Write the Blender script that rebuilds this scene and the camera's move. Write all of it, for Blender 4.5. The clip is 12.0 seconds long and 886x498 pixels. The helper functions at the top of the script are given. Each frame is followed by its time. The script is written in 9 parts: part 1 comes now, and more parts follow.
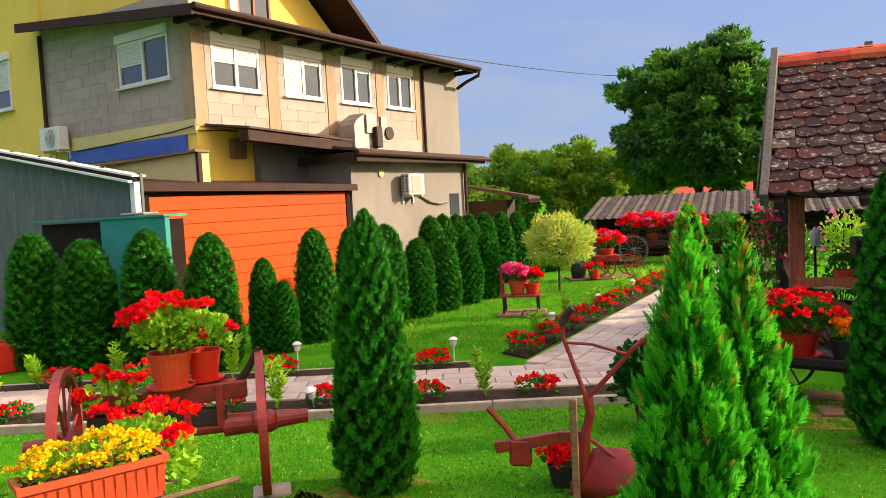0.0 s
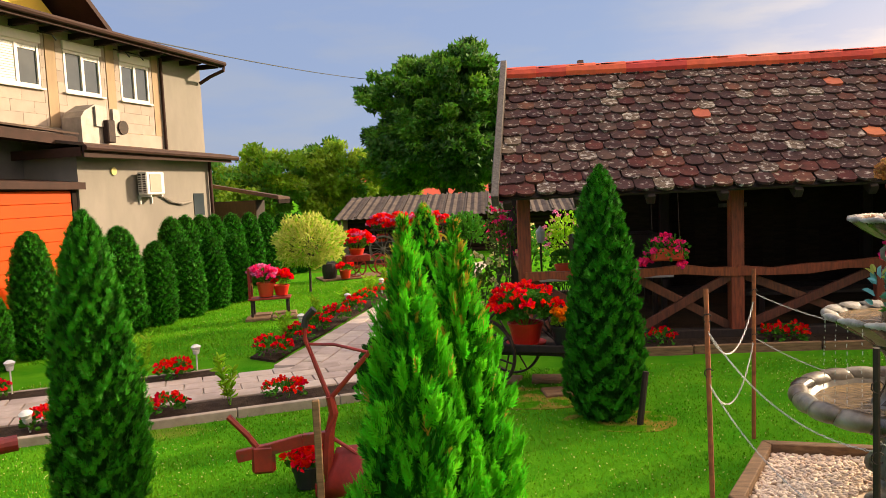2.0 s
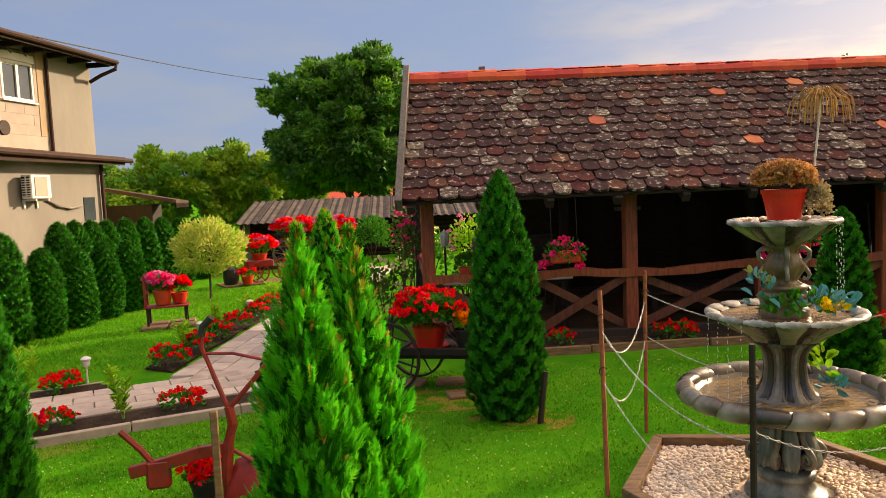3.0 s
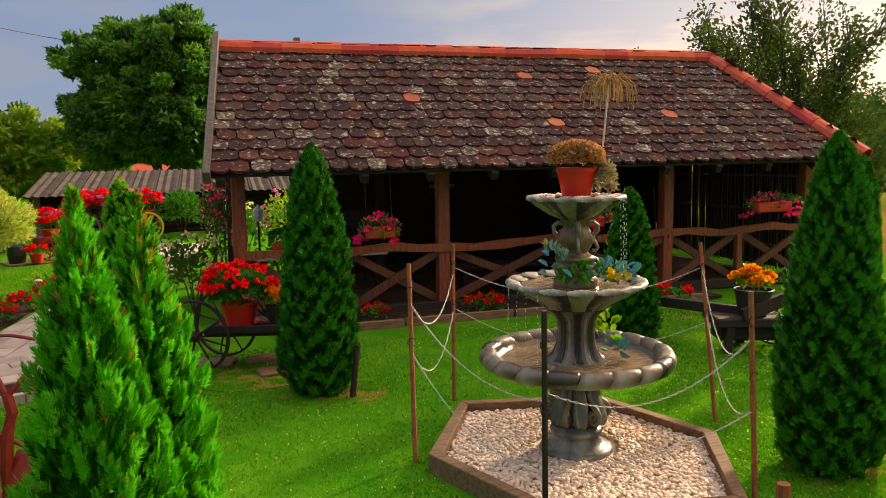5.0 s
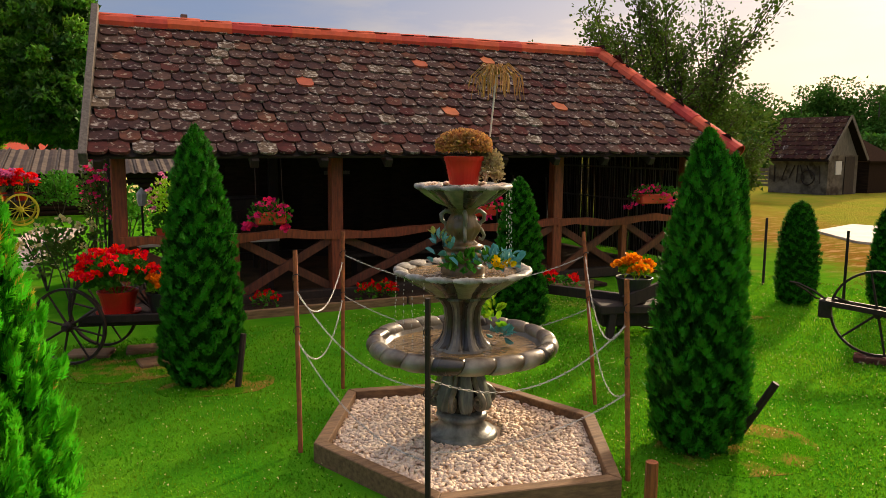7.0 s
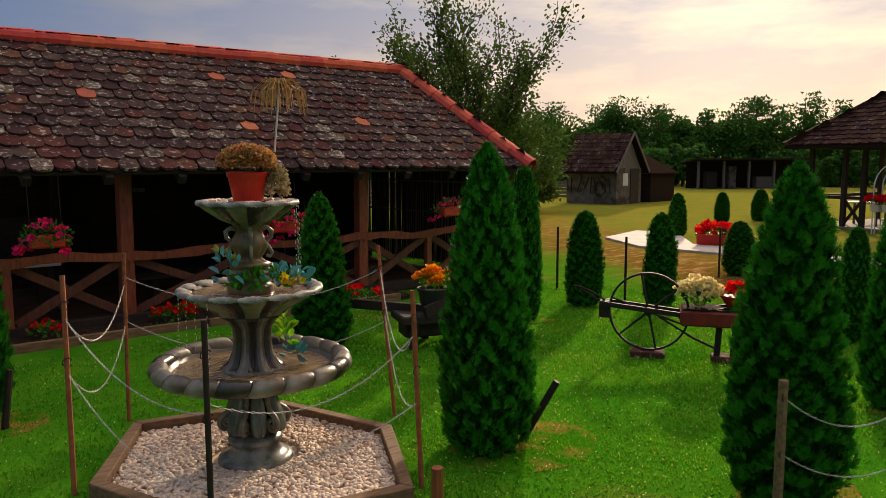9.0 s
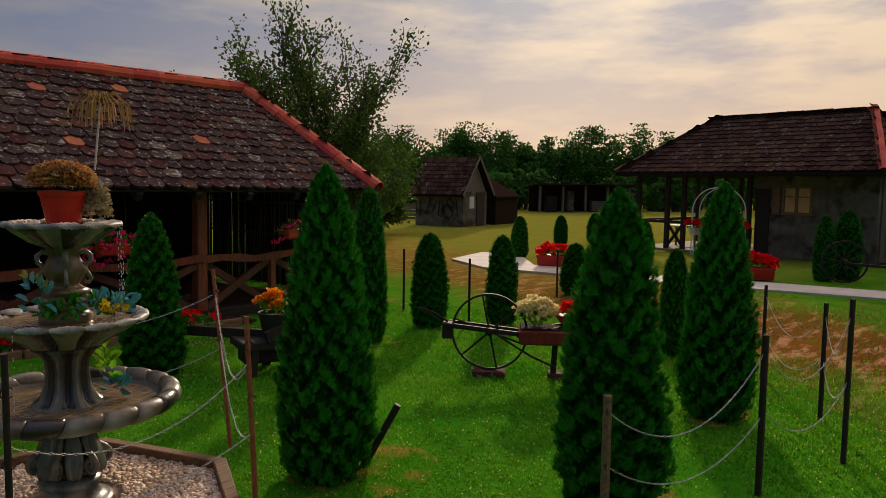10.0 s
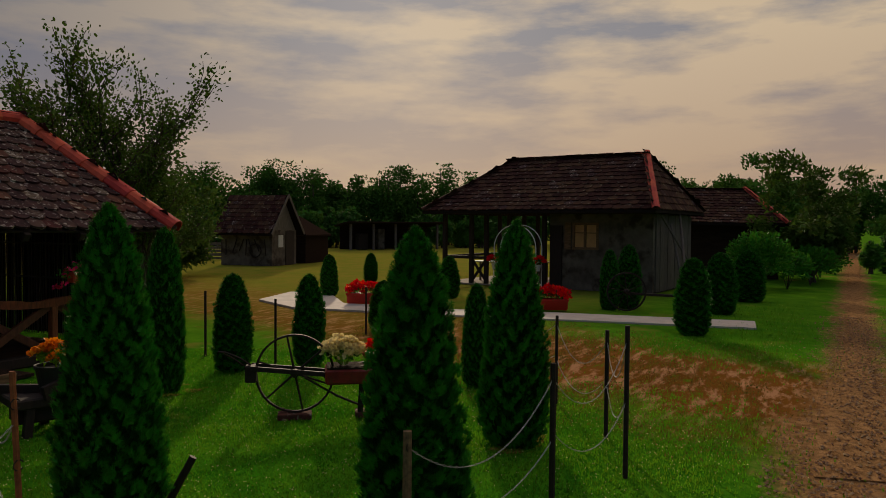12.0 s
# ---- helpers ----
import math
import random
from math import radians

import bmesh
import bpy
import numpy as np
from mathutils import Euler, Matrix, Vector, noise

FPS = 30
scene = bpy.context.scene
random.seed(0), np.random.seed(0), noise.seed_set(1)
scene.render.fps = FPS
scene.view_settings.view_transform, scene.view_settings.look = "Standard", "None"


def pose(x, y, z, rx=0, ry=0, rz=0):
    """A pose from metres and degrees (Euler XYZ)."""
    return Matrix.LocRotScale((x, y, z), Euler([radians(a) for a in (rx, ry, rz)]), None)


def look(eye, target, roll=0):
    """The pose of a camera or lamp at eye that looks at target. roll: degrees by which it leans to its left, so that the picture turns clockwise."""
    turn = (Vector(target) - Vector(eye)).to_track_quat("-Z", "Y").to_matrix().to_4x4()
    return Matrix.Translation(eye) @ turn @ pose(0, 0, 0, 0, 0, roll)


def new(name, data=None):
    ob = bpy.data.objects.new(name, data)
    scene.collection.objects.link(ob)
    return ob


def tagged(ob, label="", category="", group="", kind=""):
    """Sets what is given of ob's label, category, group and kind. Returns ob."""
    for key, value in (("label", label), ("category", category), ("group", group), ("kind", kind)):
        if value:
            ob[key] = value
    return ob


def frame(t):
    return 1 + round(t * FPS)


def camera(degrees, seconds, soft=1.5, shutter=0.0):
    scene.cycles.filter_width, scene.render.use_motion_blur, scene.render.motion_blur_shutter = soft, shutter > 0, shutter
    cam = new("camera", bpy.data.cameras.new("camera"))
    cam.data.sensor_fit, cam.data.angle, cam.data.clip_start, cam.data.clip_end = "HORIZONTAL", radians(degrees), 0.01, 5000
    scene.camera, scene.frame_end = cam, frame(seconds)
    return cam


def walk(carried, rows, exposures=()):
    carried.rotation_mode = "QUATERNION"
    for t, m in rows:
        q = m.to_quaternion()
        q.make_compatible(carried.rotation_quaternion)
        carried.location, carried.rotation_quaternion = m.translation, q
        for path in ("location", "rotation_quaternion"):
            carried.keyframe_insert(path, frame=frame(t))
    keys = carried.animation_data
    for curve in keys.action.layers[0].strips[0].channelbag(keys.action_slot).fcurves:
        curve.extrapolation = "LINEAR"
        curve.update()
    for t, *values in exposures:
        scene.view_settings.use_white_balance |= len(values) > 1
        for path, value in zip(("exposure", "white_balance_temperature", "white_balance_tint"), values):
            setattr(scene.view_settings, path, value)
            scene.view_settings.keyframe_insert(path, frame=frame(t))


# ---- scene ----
cam = camera(61.1, 12.0, soft=0.35)
PATH = [
    (0, (0.000, 0.000, 2.110), (-0.7585, 1.8463, 1.9831), -2.98),
    (0.5, (0.021, 0.007, 2.109), (-0.6173, 1.8974, 1.9748), -2.92),
    (1, (0.037, 0.016, 2.109), (-0.4790, 1.9423, 1.9629), -2.48),
    (1.5, (0.068, 0.036, 2.104), (-0.2312, 2.0070, 1.9498), -2.44),
    (2, (0.093, 0.041, 2.106), (-0.0381, 2.0305, 1.9483), -2.69),
    (2.5, (0.114, 0.035, 2.112), (0.1475, 2.0278, 1.9477), -2.70),
    (3, (0.132, 0.024, 2.117), (0.2485, 2.0144, 1.9567), -2.64),
    (3.5, (0.149, 0.017, 2.117), (0.3899, 1.9967, 1.9647), -2.84),
    (5.5, (0.218, 0.001, 2.076), (0.8624, 1.8773, 1.8189), -0.71),
    (6, (0.234, -0.003, 2.073), (0.9237, 1.8559, 1.8108), -0.53),
    (6.5, (0.251, -0.002, 2.078), (1.0128, 1.8282, 1.8137), -0.19),
    (8.5, (0.411, -0.090, 2.082), (1.4980, 1.5684, 1.8223), 0.29),
    (9, (0.461, -0.120, 2.081), (1.6962, 1.4361, 1.8501), -0.10),
    (9.5, (0.509, -0.142, 2.081), (1.8971, 1.2831, 1.8763), 0.43),
    (10, (0.545, -0.148, 2.089), (2.0670, 1.1381, 1.9176), 0.81),
    (10.5, (0.566, -0.170, 2.090), (2.1527, 1.0384, 1.9441), 0.72),
    (11, (0.578, -0.199, 2.091), (2.2551, 0.8850, 1.9781), 0.55),
    (11.5, (0.574, -0.214, 2.093), (2.3161, 0.7643, 2.0102), 0.65),
    (12, (0.585, -0.227, 2.096), (2.3821, 0.6488, 2.0309), 0.51),
]
# stops of the clip's own exposure along the walk
EXPOSURES = [(0.0, 1.28, 6700, 10), (2.5, 1.13, 7550, 10), (3.5, 0.97, 7700, 10), (5.5, 0.80, 7600, 10), (6.5, 0.72, 7450, 10), (8.5, 0.36, 6950, 10), (9.5, -0.12, 6700, 10), (10.5, -0.70, 6500, 10), (12.0, -1.12, 6850, 10)]
walk(cam, [(t, look(eye, target, roll)) for t, eye, target, roll in PATH], EXPOSURES)

# ---- sky and sun ----
SUN_YAW = -59.0      # bearing of the sun, degrees to the left of +y
SUN_UP = 20.0
sun_dir = Vector((-math.sin(radians(SUN_YAW)) * math.cos(radians(SUN_UP)), math.cos(radians(SUN_YAW)) * math.cos(radians(SUN_UP)), math.sin(radians(SUN_UP))))
sun = new("sun", bpy.data.lights.new("sun", "SUN"))
sun.data.energy, sun.data.angle, sun.data.color = 3.95, radians(2.2), (1.0, 0.83, 0.62)
sun.matrix_world = look(sun_dir * 60, (0, 0, 0))


def build_sky():
    """A clear sky behind a thin broken cloud layer: warm and bright towards the low sun, blue-grey away from it, brightest overhead."""
    world = bpy.data.worlds.new("sky")
    scene.world = world
    world.use_nodes = True
    n, l = world.node_tree.nodes, world.node_tree.links
    n.clear()
    out, bg = n.new("ShaderNodeOutputWorld"), n.new("ShaderNodeBackground")
    sky = n.new("ShaderNodeTexSky")
    sky.sky_type, sky.sun_disc = "NISHITA", False
    sky.sun_elevation, sky.sun_rotation = radians(SUN_UP), radians(-SUN_YAW)
    sky.dust_density, sky.ozone_density = 1.2, 2.5
    co = n.new("ShaderNodeTexCoord")
    sep = n.new("ShaderNodeSeparateXYZ")
    l.new(co.outputs["Generated"], sep.inputs[0])
    dot = n.new("ShaderNodeVectorMath")
    dot.operation = "DOT_PRODUCT"
    l.new(co.outputs["Generated"], dot.inputs[0])
    dot.inputs[1].default_value = Vector((0.93, 0.02, 0.36)).normalized()  # the thin cloud glows widest a little south of the sun
    near = n.new("ShaderNodeMapRange")
    near.inputs["From Min"].default_value, near.inputs["From Max"].default_value = 0.22, 1.0
    l.new(dot.outputs["Value"], near.inputs["Value"])
    bend = n.new("ShaderNodeMath")
    bend.operation, bend.use_clamp = "POWER", True
    l.new(near.outputs["Result"], bend.inputs[0])
    bend.inputs[1].default_value = 1.6
    tone = n.new("ShaderNodeMix")
    tone.data_type = "RGBA"
    l.new(bend.outputs[0], tone.inputs[0])
    tone.inputs[6].default_value, tone.inputs[7].default_value = (1.25, 1.72, 3.05, 1), (5.0, 4.85, 5.35, 1)
    # clouds: long bands, finer grain inside
    mp = n.new("ShaderNodeMapping")
    mp.inputs["Scale"].default_value = (1.0, 1.0, 4.2)
    mp.inputs["Rotation"].default_value = (0.05, -0.09, 0.4)
    l.new(co.outputs["Generated"], mp.inputs["Vector"])
    no = n.new("ShaderNodeTexNoise")
    no.inputs["Scale"].default_value, no.inputs["Detail"].default_value, no.inputs["Roughness"].default_value = 4.2, 8.0, 0.56
    l.new(mp.outputs["Vector"], no.inputs["Vector"])
    band = n.new("ShaderNodeMapRange")
    band.inputs["From Min"].default_value, band.inputs["From Max"].default_value = 0.42, 0.60
    band.inputs["To Min"].default_value, band.inputs["To Max"].default_value = 0.0, 1.0
    l.new(no.outputs["Fac"], band.inputs["Value"])
    lit = n.new("ShaderNodeMix")
    lit.data_type = "RGBA"
    l.new(band.outputs["Result"], lit.inputs[0])
    l.new(tone.outputs[2], lit.inputs[6])
    crest = n.new("ShaderNodeMix")
    crest.data_type = "RGBA"
    l.new(bend.outputs[0], crest.inputs[0])
    crest.inputs[6].default_value, crest.inputs[7].default_value = (1.5, 1.85, 2.85, 1), (13.2, 10.2, 6.8, 1)
    l.new(crest.outputs[2], lit.inputs[7])
    # a peach glow low over the horizon below the sun
    low = n.new("ShaderNodeMapRange")
    low.inputs["From Min"].default_value, low.inputs["From Max"].default_value = 0.24, 0.05
    l.new(sep.outputs["Z"], low.inputs["Value"])
    glow = n.new("ShaderNodeMath")
    glow.operation = "MULTIPLY"
    l.new(low.outputs["Result"], glow.inputs[0])
    l.new(near.outputs["Result"], glow.inputs[1])
    half = n.new("ShaderNodeMath")
    half.operation = "MULTIPLY"
    l.new(glow.outputs[0], half.inputs[0])
    half.inputs[1].default_value = 0.85
    peach = n.new("ShaderNodeMix")
    peach.data_type = "RGBA"
    l.new(half.outputs[0], peach.inputs[0])
    l.new(lit.outputs[2], peach.inputs[6])
    peach.inputs[7].default_value = (8.8, 5.6, 3.8, 1)
    # overhead the layer is lit through and brighter
    rise = n.new("ShaderNodeMapRange")
    rise.inputs["From Min"].default_value, rise.inputs["From Max"].default_value = 0.33, 1.0
    rise.inputs["To Min"].default_value, rise.inputs["To Max"].default_value = 0.0, 1.0
    l.new(sep.outputs["Z"], rise.inputs["Value"])
    zen = n.new("ShaderNodeMix")
    zen.data_type = "RGBA"
    l.new(rise.outputs["Result"], zen.inputs[0])
    zen.inputs[6].default_value, zen.inputs[7].default_value = (1, 1, 1, 1), (4.4, 3.75, 2.95, 1)
    sc = n.new("ShaderNodeVectorMath")
    sc.operation = "MULTIPLY"
    l.new(peach.outputs[2], sc.inputs[0])
    l.new(zen.outputs[2], sc.inputs[1])
    mix = n.new("ShaderNodeMix")
    mix.data_type = "RGBA"
    mix.inputs[0].default_value = 0.88
    l.new(sky.outputs["Color"], mix.inputs[6])
    l.new(sc.outputs[0], mix.inputs[7])
    l.new(mix.outputs[2], bg.inputs["Color"])
    bg.inputs["Strength"].default_value = 0.10
    l.new(bg.outputs[0], out.inputs["Surface"])


build_sky()

# ---- materials ----
MATS = {}


def mat(name, col, col2=None, scale=6.0, rough=0.7, metal=0.0, bump=0.3, bump_scale=None, dist=0.004, spot=None, spot_scale=2.0, spot_lo=0.55, spot_hi=0.7,
        rand=0.0, stretch=(1, 1, 1), spec=0.4, sss=0.0, trans=0.0, coords="Object", rough2=None):
    """A surface of two mixed tones with grain, an optional third tone in blotches, a random tone from piece to piece, and fine relief."""
    if name in MATS:
        return MATS[name]
    m = bpy.data.materials.new(name)
    m.use_nodes = True
    n, l = m.node_tree.nodes, m.node_tree.links
    b = n["Principled BSDF"]
    b.inputs["Roughness"].default_value, b.inputs["Metallic"].default_value = rough, metal
    b.inputs["Specular IOR Level"].default_value = spec
    co = n.new("ShaderNodeTexCoord")
    mp = n.new("ShaderNodeMapping")
    mp.inputs["Scale"].default_value = stretch
    l.new(co.outputs[coords], mp.inputs["Vector"])
    if rand:
        # each piece shows its own part of the grain
        ob = n.new("ShaderNodeObjectInfo")
        sh = n.new("ShaderNodeVectorMath")
        sh.operation = "SCALE"
        sh.inputs[0].default_value = (37.0, 61.0, 23.0)
        l.new(ob.outputs["Random"], sh.inputs["Scale"])
        l.new(sh.outputs[0], mp.inputs["Location"])
    col2 = col2 or tuple(c * 0.72 for c in col)
    no = n.new("ShaderNodeTexNoise")
    no.inputs["Scale"].default_value, no.inputs["Detail"].default_value, no.inputs["Roughness"].default_value = scale, 6.0, 0.62
    l.new(mp.outputs["Vector"], no.inputs["Vector"])
    mix = n.new("ShaderNodeMix")
    mix.data_type = "RGBA"
    rp = n.new("ShaderNodeMapRange")
    rp.inputs["From Min"].default_value, rp.inputs["From Max"].default_value = 0.33, 0.67
    l.new(no.outputs["Fac"], rp.inputs["Value"])
    l.new(rp.outputs["Result"], mix.inputs[0])
    mix.inputs[6].default_value, mix.inputs[7].default_value = (*col, 1), (*col2, 1)
    out = mix.outputs[2]
    if spot:
        s = n.new("ShaderNodeTexNoise")
        s.inputs["Scale"].default_value, s.inputs["Detail"].default_value = spot_scale, 5.0
        l.new(mp.outputs["Vector"], s.inputs["Vector"])
        sr = n.new("ShaderNodeMapRange")
        sr.inputs["From Min"].default_value, sr.inputs["From Max"].default_value = spot_lo, spot_hi
        l.new(s.outputs["Fac"], sr.inputs["Value"])
        m2 = n.new("ShaderNodeMix")
        m2.data_type = "RGBA"
        l.new(sr.outputs["Result"], m2.inputs[0])
        l.new(out, m2.inputs[6])
        m2.inputs[7].default_value = (*spot, 1)
        out = m2.outputs[2]
    if rand:
        oi = n.new("ShaderNodeObjectInfo")
        ge = n.new("ShaderNodeNewGeometry")
        ad = n.new("ShaderNodeMath")
        ad.operation = "ADD"
        l.new(oi.outputs["Random"], ad.inputs[0])
        l.new(ge.outputs["Random Per Island"], ad.inputs[1])
        fr = n.new("ShaderNodeMath")
        fr.operation = "FRACT"
        l.new(ad.outputs[0], fr.inputs[0])
        hs = n.new("ShaderNodeHueSaturation")
        for sock, lo, hi in (("Hue", 0.5 - 0.035 * rand, 0.5 + 0.035 * rand), ("Value", 1 - 0.6 * rand, 1 + 0.6 * rand)):
            q = n.new("ShaderNodeMapRange")
            q.inputs["To Min"].default_value, q.inputs["To Max"].default_value = lo, hi
            l.new(fr.outputs[0], q.inputs["Value"])
            l.new(q.outputs["Result"], hs.inputs[sock])
        l.new(out, hs.inputs["Color"])
        out = hs.outputs["Color"]
    l.new(out, b.inputs["Base Color"])
    if rough2 is not None:
        rr = n.new("ShaderNodeMapRange")
        rr.inputs["To Min"].default_value, rr.inputs["To Max"].default_value = rough, rough2
        l.new(no.outputs["Fac"], rr.inputs["Value"])
        l.new(rr.outputs["Result"], b.inputs["Roughness"])
    if sss:
        b.inputs["Subsurface Weight"].default_value = sss
        b.inputs["Subsurface Radius"].default_value = (0.01, 0.02, 0.005)
    if trans:
        tr = n.new("ShaderNodeBsdfTranslucent")
        l.new(out, tr.inputs["Color"])
        ms = n.new("ShaderNodeMixShader")
        ms.inputs[0].default_value = trans
        l.new(b.outputs[0], ms.inputs[1])
        l.new(tr.outputs[0], ms.inputs[2])
        l.new(ms.outputs[0], n["Material Output"].inputs["Surface"])
    if bump:
        bn = n.new("ShaderNodeTexNoise")
        bn.inputs["Scale"].default_value, bn.inputs["Detail"].default_value = bump_scale or scale * 6, 4.0
        l.new(mp.outputs["Vector"], bn.inputs["Vector"])
        bu = n.new("ShaderNodeBump")
        bu.inputs["Strength"].default_value, bu.inputs["Distance"].default_value = bump, dist
        l.new(bn.outputs["Fac"], bu.inputs["Height"])
        l.new(bu.outputs["Normal"], b.inputs["Normal"])
    MATS[name] = m
    return m


GRASS = mat("lawn", (0.034, 0.185, 0.008), (0.084, 0.255, 0.012), scale=1.6, rough=0.95, bump=0.9, bump_scale=70, dist=0.02, spot=(0.24, 0.20, 0.04), spot_scale=0.55, spot_lo=0.62, spot_hi=0.76, spec=0.0)
BLADE = mat("grass_blades", (0.055, 0.25, 0.008), (0.165, 0.36, 0.016), scale=0.9, rough=0.7, bump=0, rand=0.45, trans=0.5, spec=0.1)
SOIL = mat("garden_soil", (0.065, 0.042, 0.028), (0.028, 0.018, 0.012), scale=9, rough=0.95, bump=1.0, dist=0.03, spec=0.1)
DIRT = mat("bare_earth", (0.12, 0.07, 0.04), (0.06, 0.04, 0.024), scale=2.2, rough=0.95, bump=0.8, bump_scale=40, dist=0.02, spec=0.1)
PAVE = mat("paving_slab", (0.47, 0.37, 0.31), (0.36, 0.28, 0.235), scale=5, rough=0.85, bump=0.5, bump_scale=60, dist=0.003, rand=0.22, spot=(0.27, 0.21, 0.165), spot_scale=1.5)
WHITEPAVE = mat("pale_concrete_path", (0.62, 0.54, 0.46), (0.48, 0.42, 0.36), scale=2, rough=0.85, bump=0.4, rand=0.12)
KERB = mat("concrete_edging", (0.40, 0.32, 0.25), (0.28, 0.22, 0.17), scale=7, rough=0.9, bump=0.5)
PEBBLE = mat("marble_pebble", (0.80, 0.625, 0.47), (0.64, 0.475, 0.345), scale=8, rough=0.65, bump=0.2, rand=0.28)
OLDWOOD = mat("grey_old_wood", (0.17, 0.145, 0.12), (0.085, 0.07, 0.055), scale=5, rough=0.85, bump=0.6, stretch=(6, 6, 0.7), rand=0.2)
DARKWOOD = mat("dark_brown_wood", (0.036, 0.020, 0.013), (0.018, 0.011, 0.008), scale=5, rough=0.75, bump=0.5, stretch=(5, 5, 1), rand=0.2)
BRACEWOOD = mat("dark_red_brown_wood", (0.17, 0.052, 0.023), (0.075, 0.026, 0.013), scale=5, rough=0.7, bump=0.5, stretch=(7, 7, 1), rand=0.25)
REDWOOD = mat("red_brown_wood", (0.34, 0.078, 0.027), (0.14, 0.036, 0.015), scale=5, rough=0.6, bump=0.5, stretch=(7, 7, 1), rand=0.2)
FRAMEWOOD = mat("weathered_board", (0.26, 0.145, 0.070), (0.12, 0.066, 0.032), scale=6, rough=0.8, bump=0.5, stretch=(1, 6, 6))
TILE = mat("old_plain_tile", (0.092, 0.047, 0.041), (0.036, 0.022, 0.020), scale=7, rough=0.9, bump=0.6, bump_scale=45, dist=0.006, rand=0.6, spot=(0.34, 0.29, 0.25), spot_scale=15, spot_lo=0.57, spot_hi=0.68, coords="Object", spec=0.1)
TILE_PALE = mat("lichened_tile", (0.17, 0.125, 0.09), (0.06, 0.034, 0.027), scale=14, rough=0.95, bump=0.5, rand=0.4, spot=(0.42, 0.37, 0.31), spot_scale=19, spot_lo=0.52, spot_hi=0.63, spec=0.1)
TILE_NEW = mat("orange_replacement_tile", (0.50, 0.125, 0.05), (0.38, 0.09, 0.04), scale=10, rough=0.8, bump=0.3, rand=0.2)
RIDGE = mat("red_ridge_tile", (0.70, 0.085, 0.040), (0.50, 0.060, 0.032), scale=7, rough=0.7, bump=0.3, rand=0.22)
TILE_B = mat("brown_roof_tile", (0.078, 0.032, 0.022), (0.037, 0.019, 0.0145), scale=6, rough=0.9, bump=0.5, rand=0.75, spot=(0.18, 0.15, 0.11), spot_scale=9, spot_lo=0.62, spot_hi=0.68, spec=0.08)
IRON_RED = mat("red_painted_iron", (0.30, 0.024, 0.017), (0.17, 0.016, 0.012), scale=8, rough=0.45, bump=0.3, spot=(0.12, 0.038, 0.02), spot_scale=9, spot_lo=0.6, spot_hi=0.7)
IRON = mat("rusty_iron", (0.050, 0.028, 0.020), (0.02, 0.014, 0.012), scale=12, rough=0.7, metal=0.3, bump=0.4)
ROD = mat("rusty_rod", (0.40, 0.12, 0.036), (0.20, 0.058, 0.022), scale=16, rough=0.75, metal=0.1, bump=0.4)
CHAIN = mat("dull_chain", (0.52, 0.49, 0.44), (0.32, 0.30, 0.27), scale=30, rough=0.5, metal=0.3, bump=0)
STONE = mat("wet_cast_stone", (0.16, 0.14, 0.105), (0.050, 0.044, 0.034), scale=6, rough=0.5, bump=0.5, spot=(0.26, 0.245, 0.20), spot_scale=3, spot_lo=0.54, spot_hi=0.70, spec=0.5, rough2=0.25)
WATER = mat("fountain_water", (0.32, 0.205, 0.085), (0.15, 0.095, 0.045), scale=5, rough=0.08, bump=0.7, bump_scale=22, dist=0.012, spec=0.6)
TERRACOTTA = mat("terracotta_plastic", (0.64, 0.070, 0.022), (0.52, 0.052, 0.018), scale=6, rough=0.5, bump=0.1)
REDPOT = mat("red_plastic_pot", (0.64, 0.026, 0.013), (0.52, 0.020, 0.011), scale=5, rough=0.4, bump=0.05)
BLACKPOT = mat("black_pot", (0.018, 0.016, 0.016), (0.03, 0.025, 0.022), scale=6, rough=0.5)
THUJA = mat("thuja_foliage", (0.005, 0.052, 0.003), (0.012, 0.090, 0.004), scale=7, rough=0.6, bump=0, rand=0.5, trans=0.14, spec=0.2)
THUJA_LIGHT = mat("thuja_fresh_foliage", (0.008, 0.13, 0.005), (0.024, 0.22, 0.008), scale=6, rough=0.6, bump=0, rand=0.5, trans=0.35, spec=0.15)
LEAF = mat("leaf_green", (0.030, 0.160, 0.010), (0.075, 0.26, 0.020), scale=5, rough=0.6, bump=0, rand=0.4, trans=0.3, spec=0.15)
LEAF_PALE = mat("leaf_pale_green", (0.17, 0.44, 0.020), (0.36, 0.56, 0.030), scale=5, rough=0.6, bump=0, rand=0.5, trans=0.4, spec=0.15)
LEAF_CREAM = mat("leaf_cream_yellow", (0.66, 0.62, 0.16), (0.42, 0.48, 0.10), scale=3, rough=0.6, bump=0, rand=0.35, trans=0.45, spec=0.1)
LEAF_TREE = mat("tree_foliage", (0.045, 0.145, 0.016), (0.095, 0.25, 0.026), scale=0.4, rough=0.6, bump=0, rand=0.5, trans=0.4)
LEAF_LIGHT = mat("tree_foliage_light", (0.085, 0.24, 0.020), (0.15, 0.34, 0.030), scale=0.4, rough=0.6, bump=0, rand=0.5, trans=0.4)
LEAF_DEEP = mat("tree_foliage_deep", (0.022, 0.080, 0.010), (0.042, 0.125, 0.015), scale=0.4, rough=0.6, bump=0, rand=0.5, trans=0.3)
LEAF_YELLOW = mat("tree_foliage_yellow", (0.17, 0.33, 0.018), (0.32, 0.44, 0.028), scale=0.4, rough=0.6, bump=0, rand=0.4, trans=0.4)
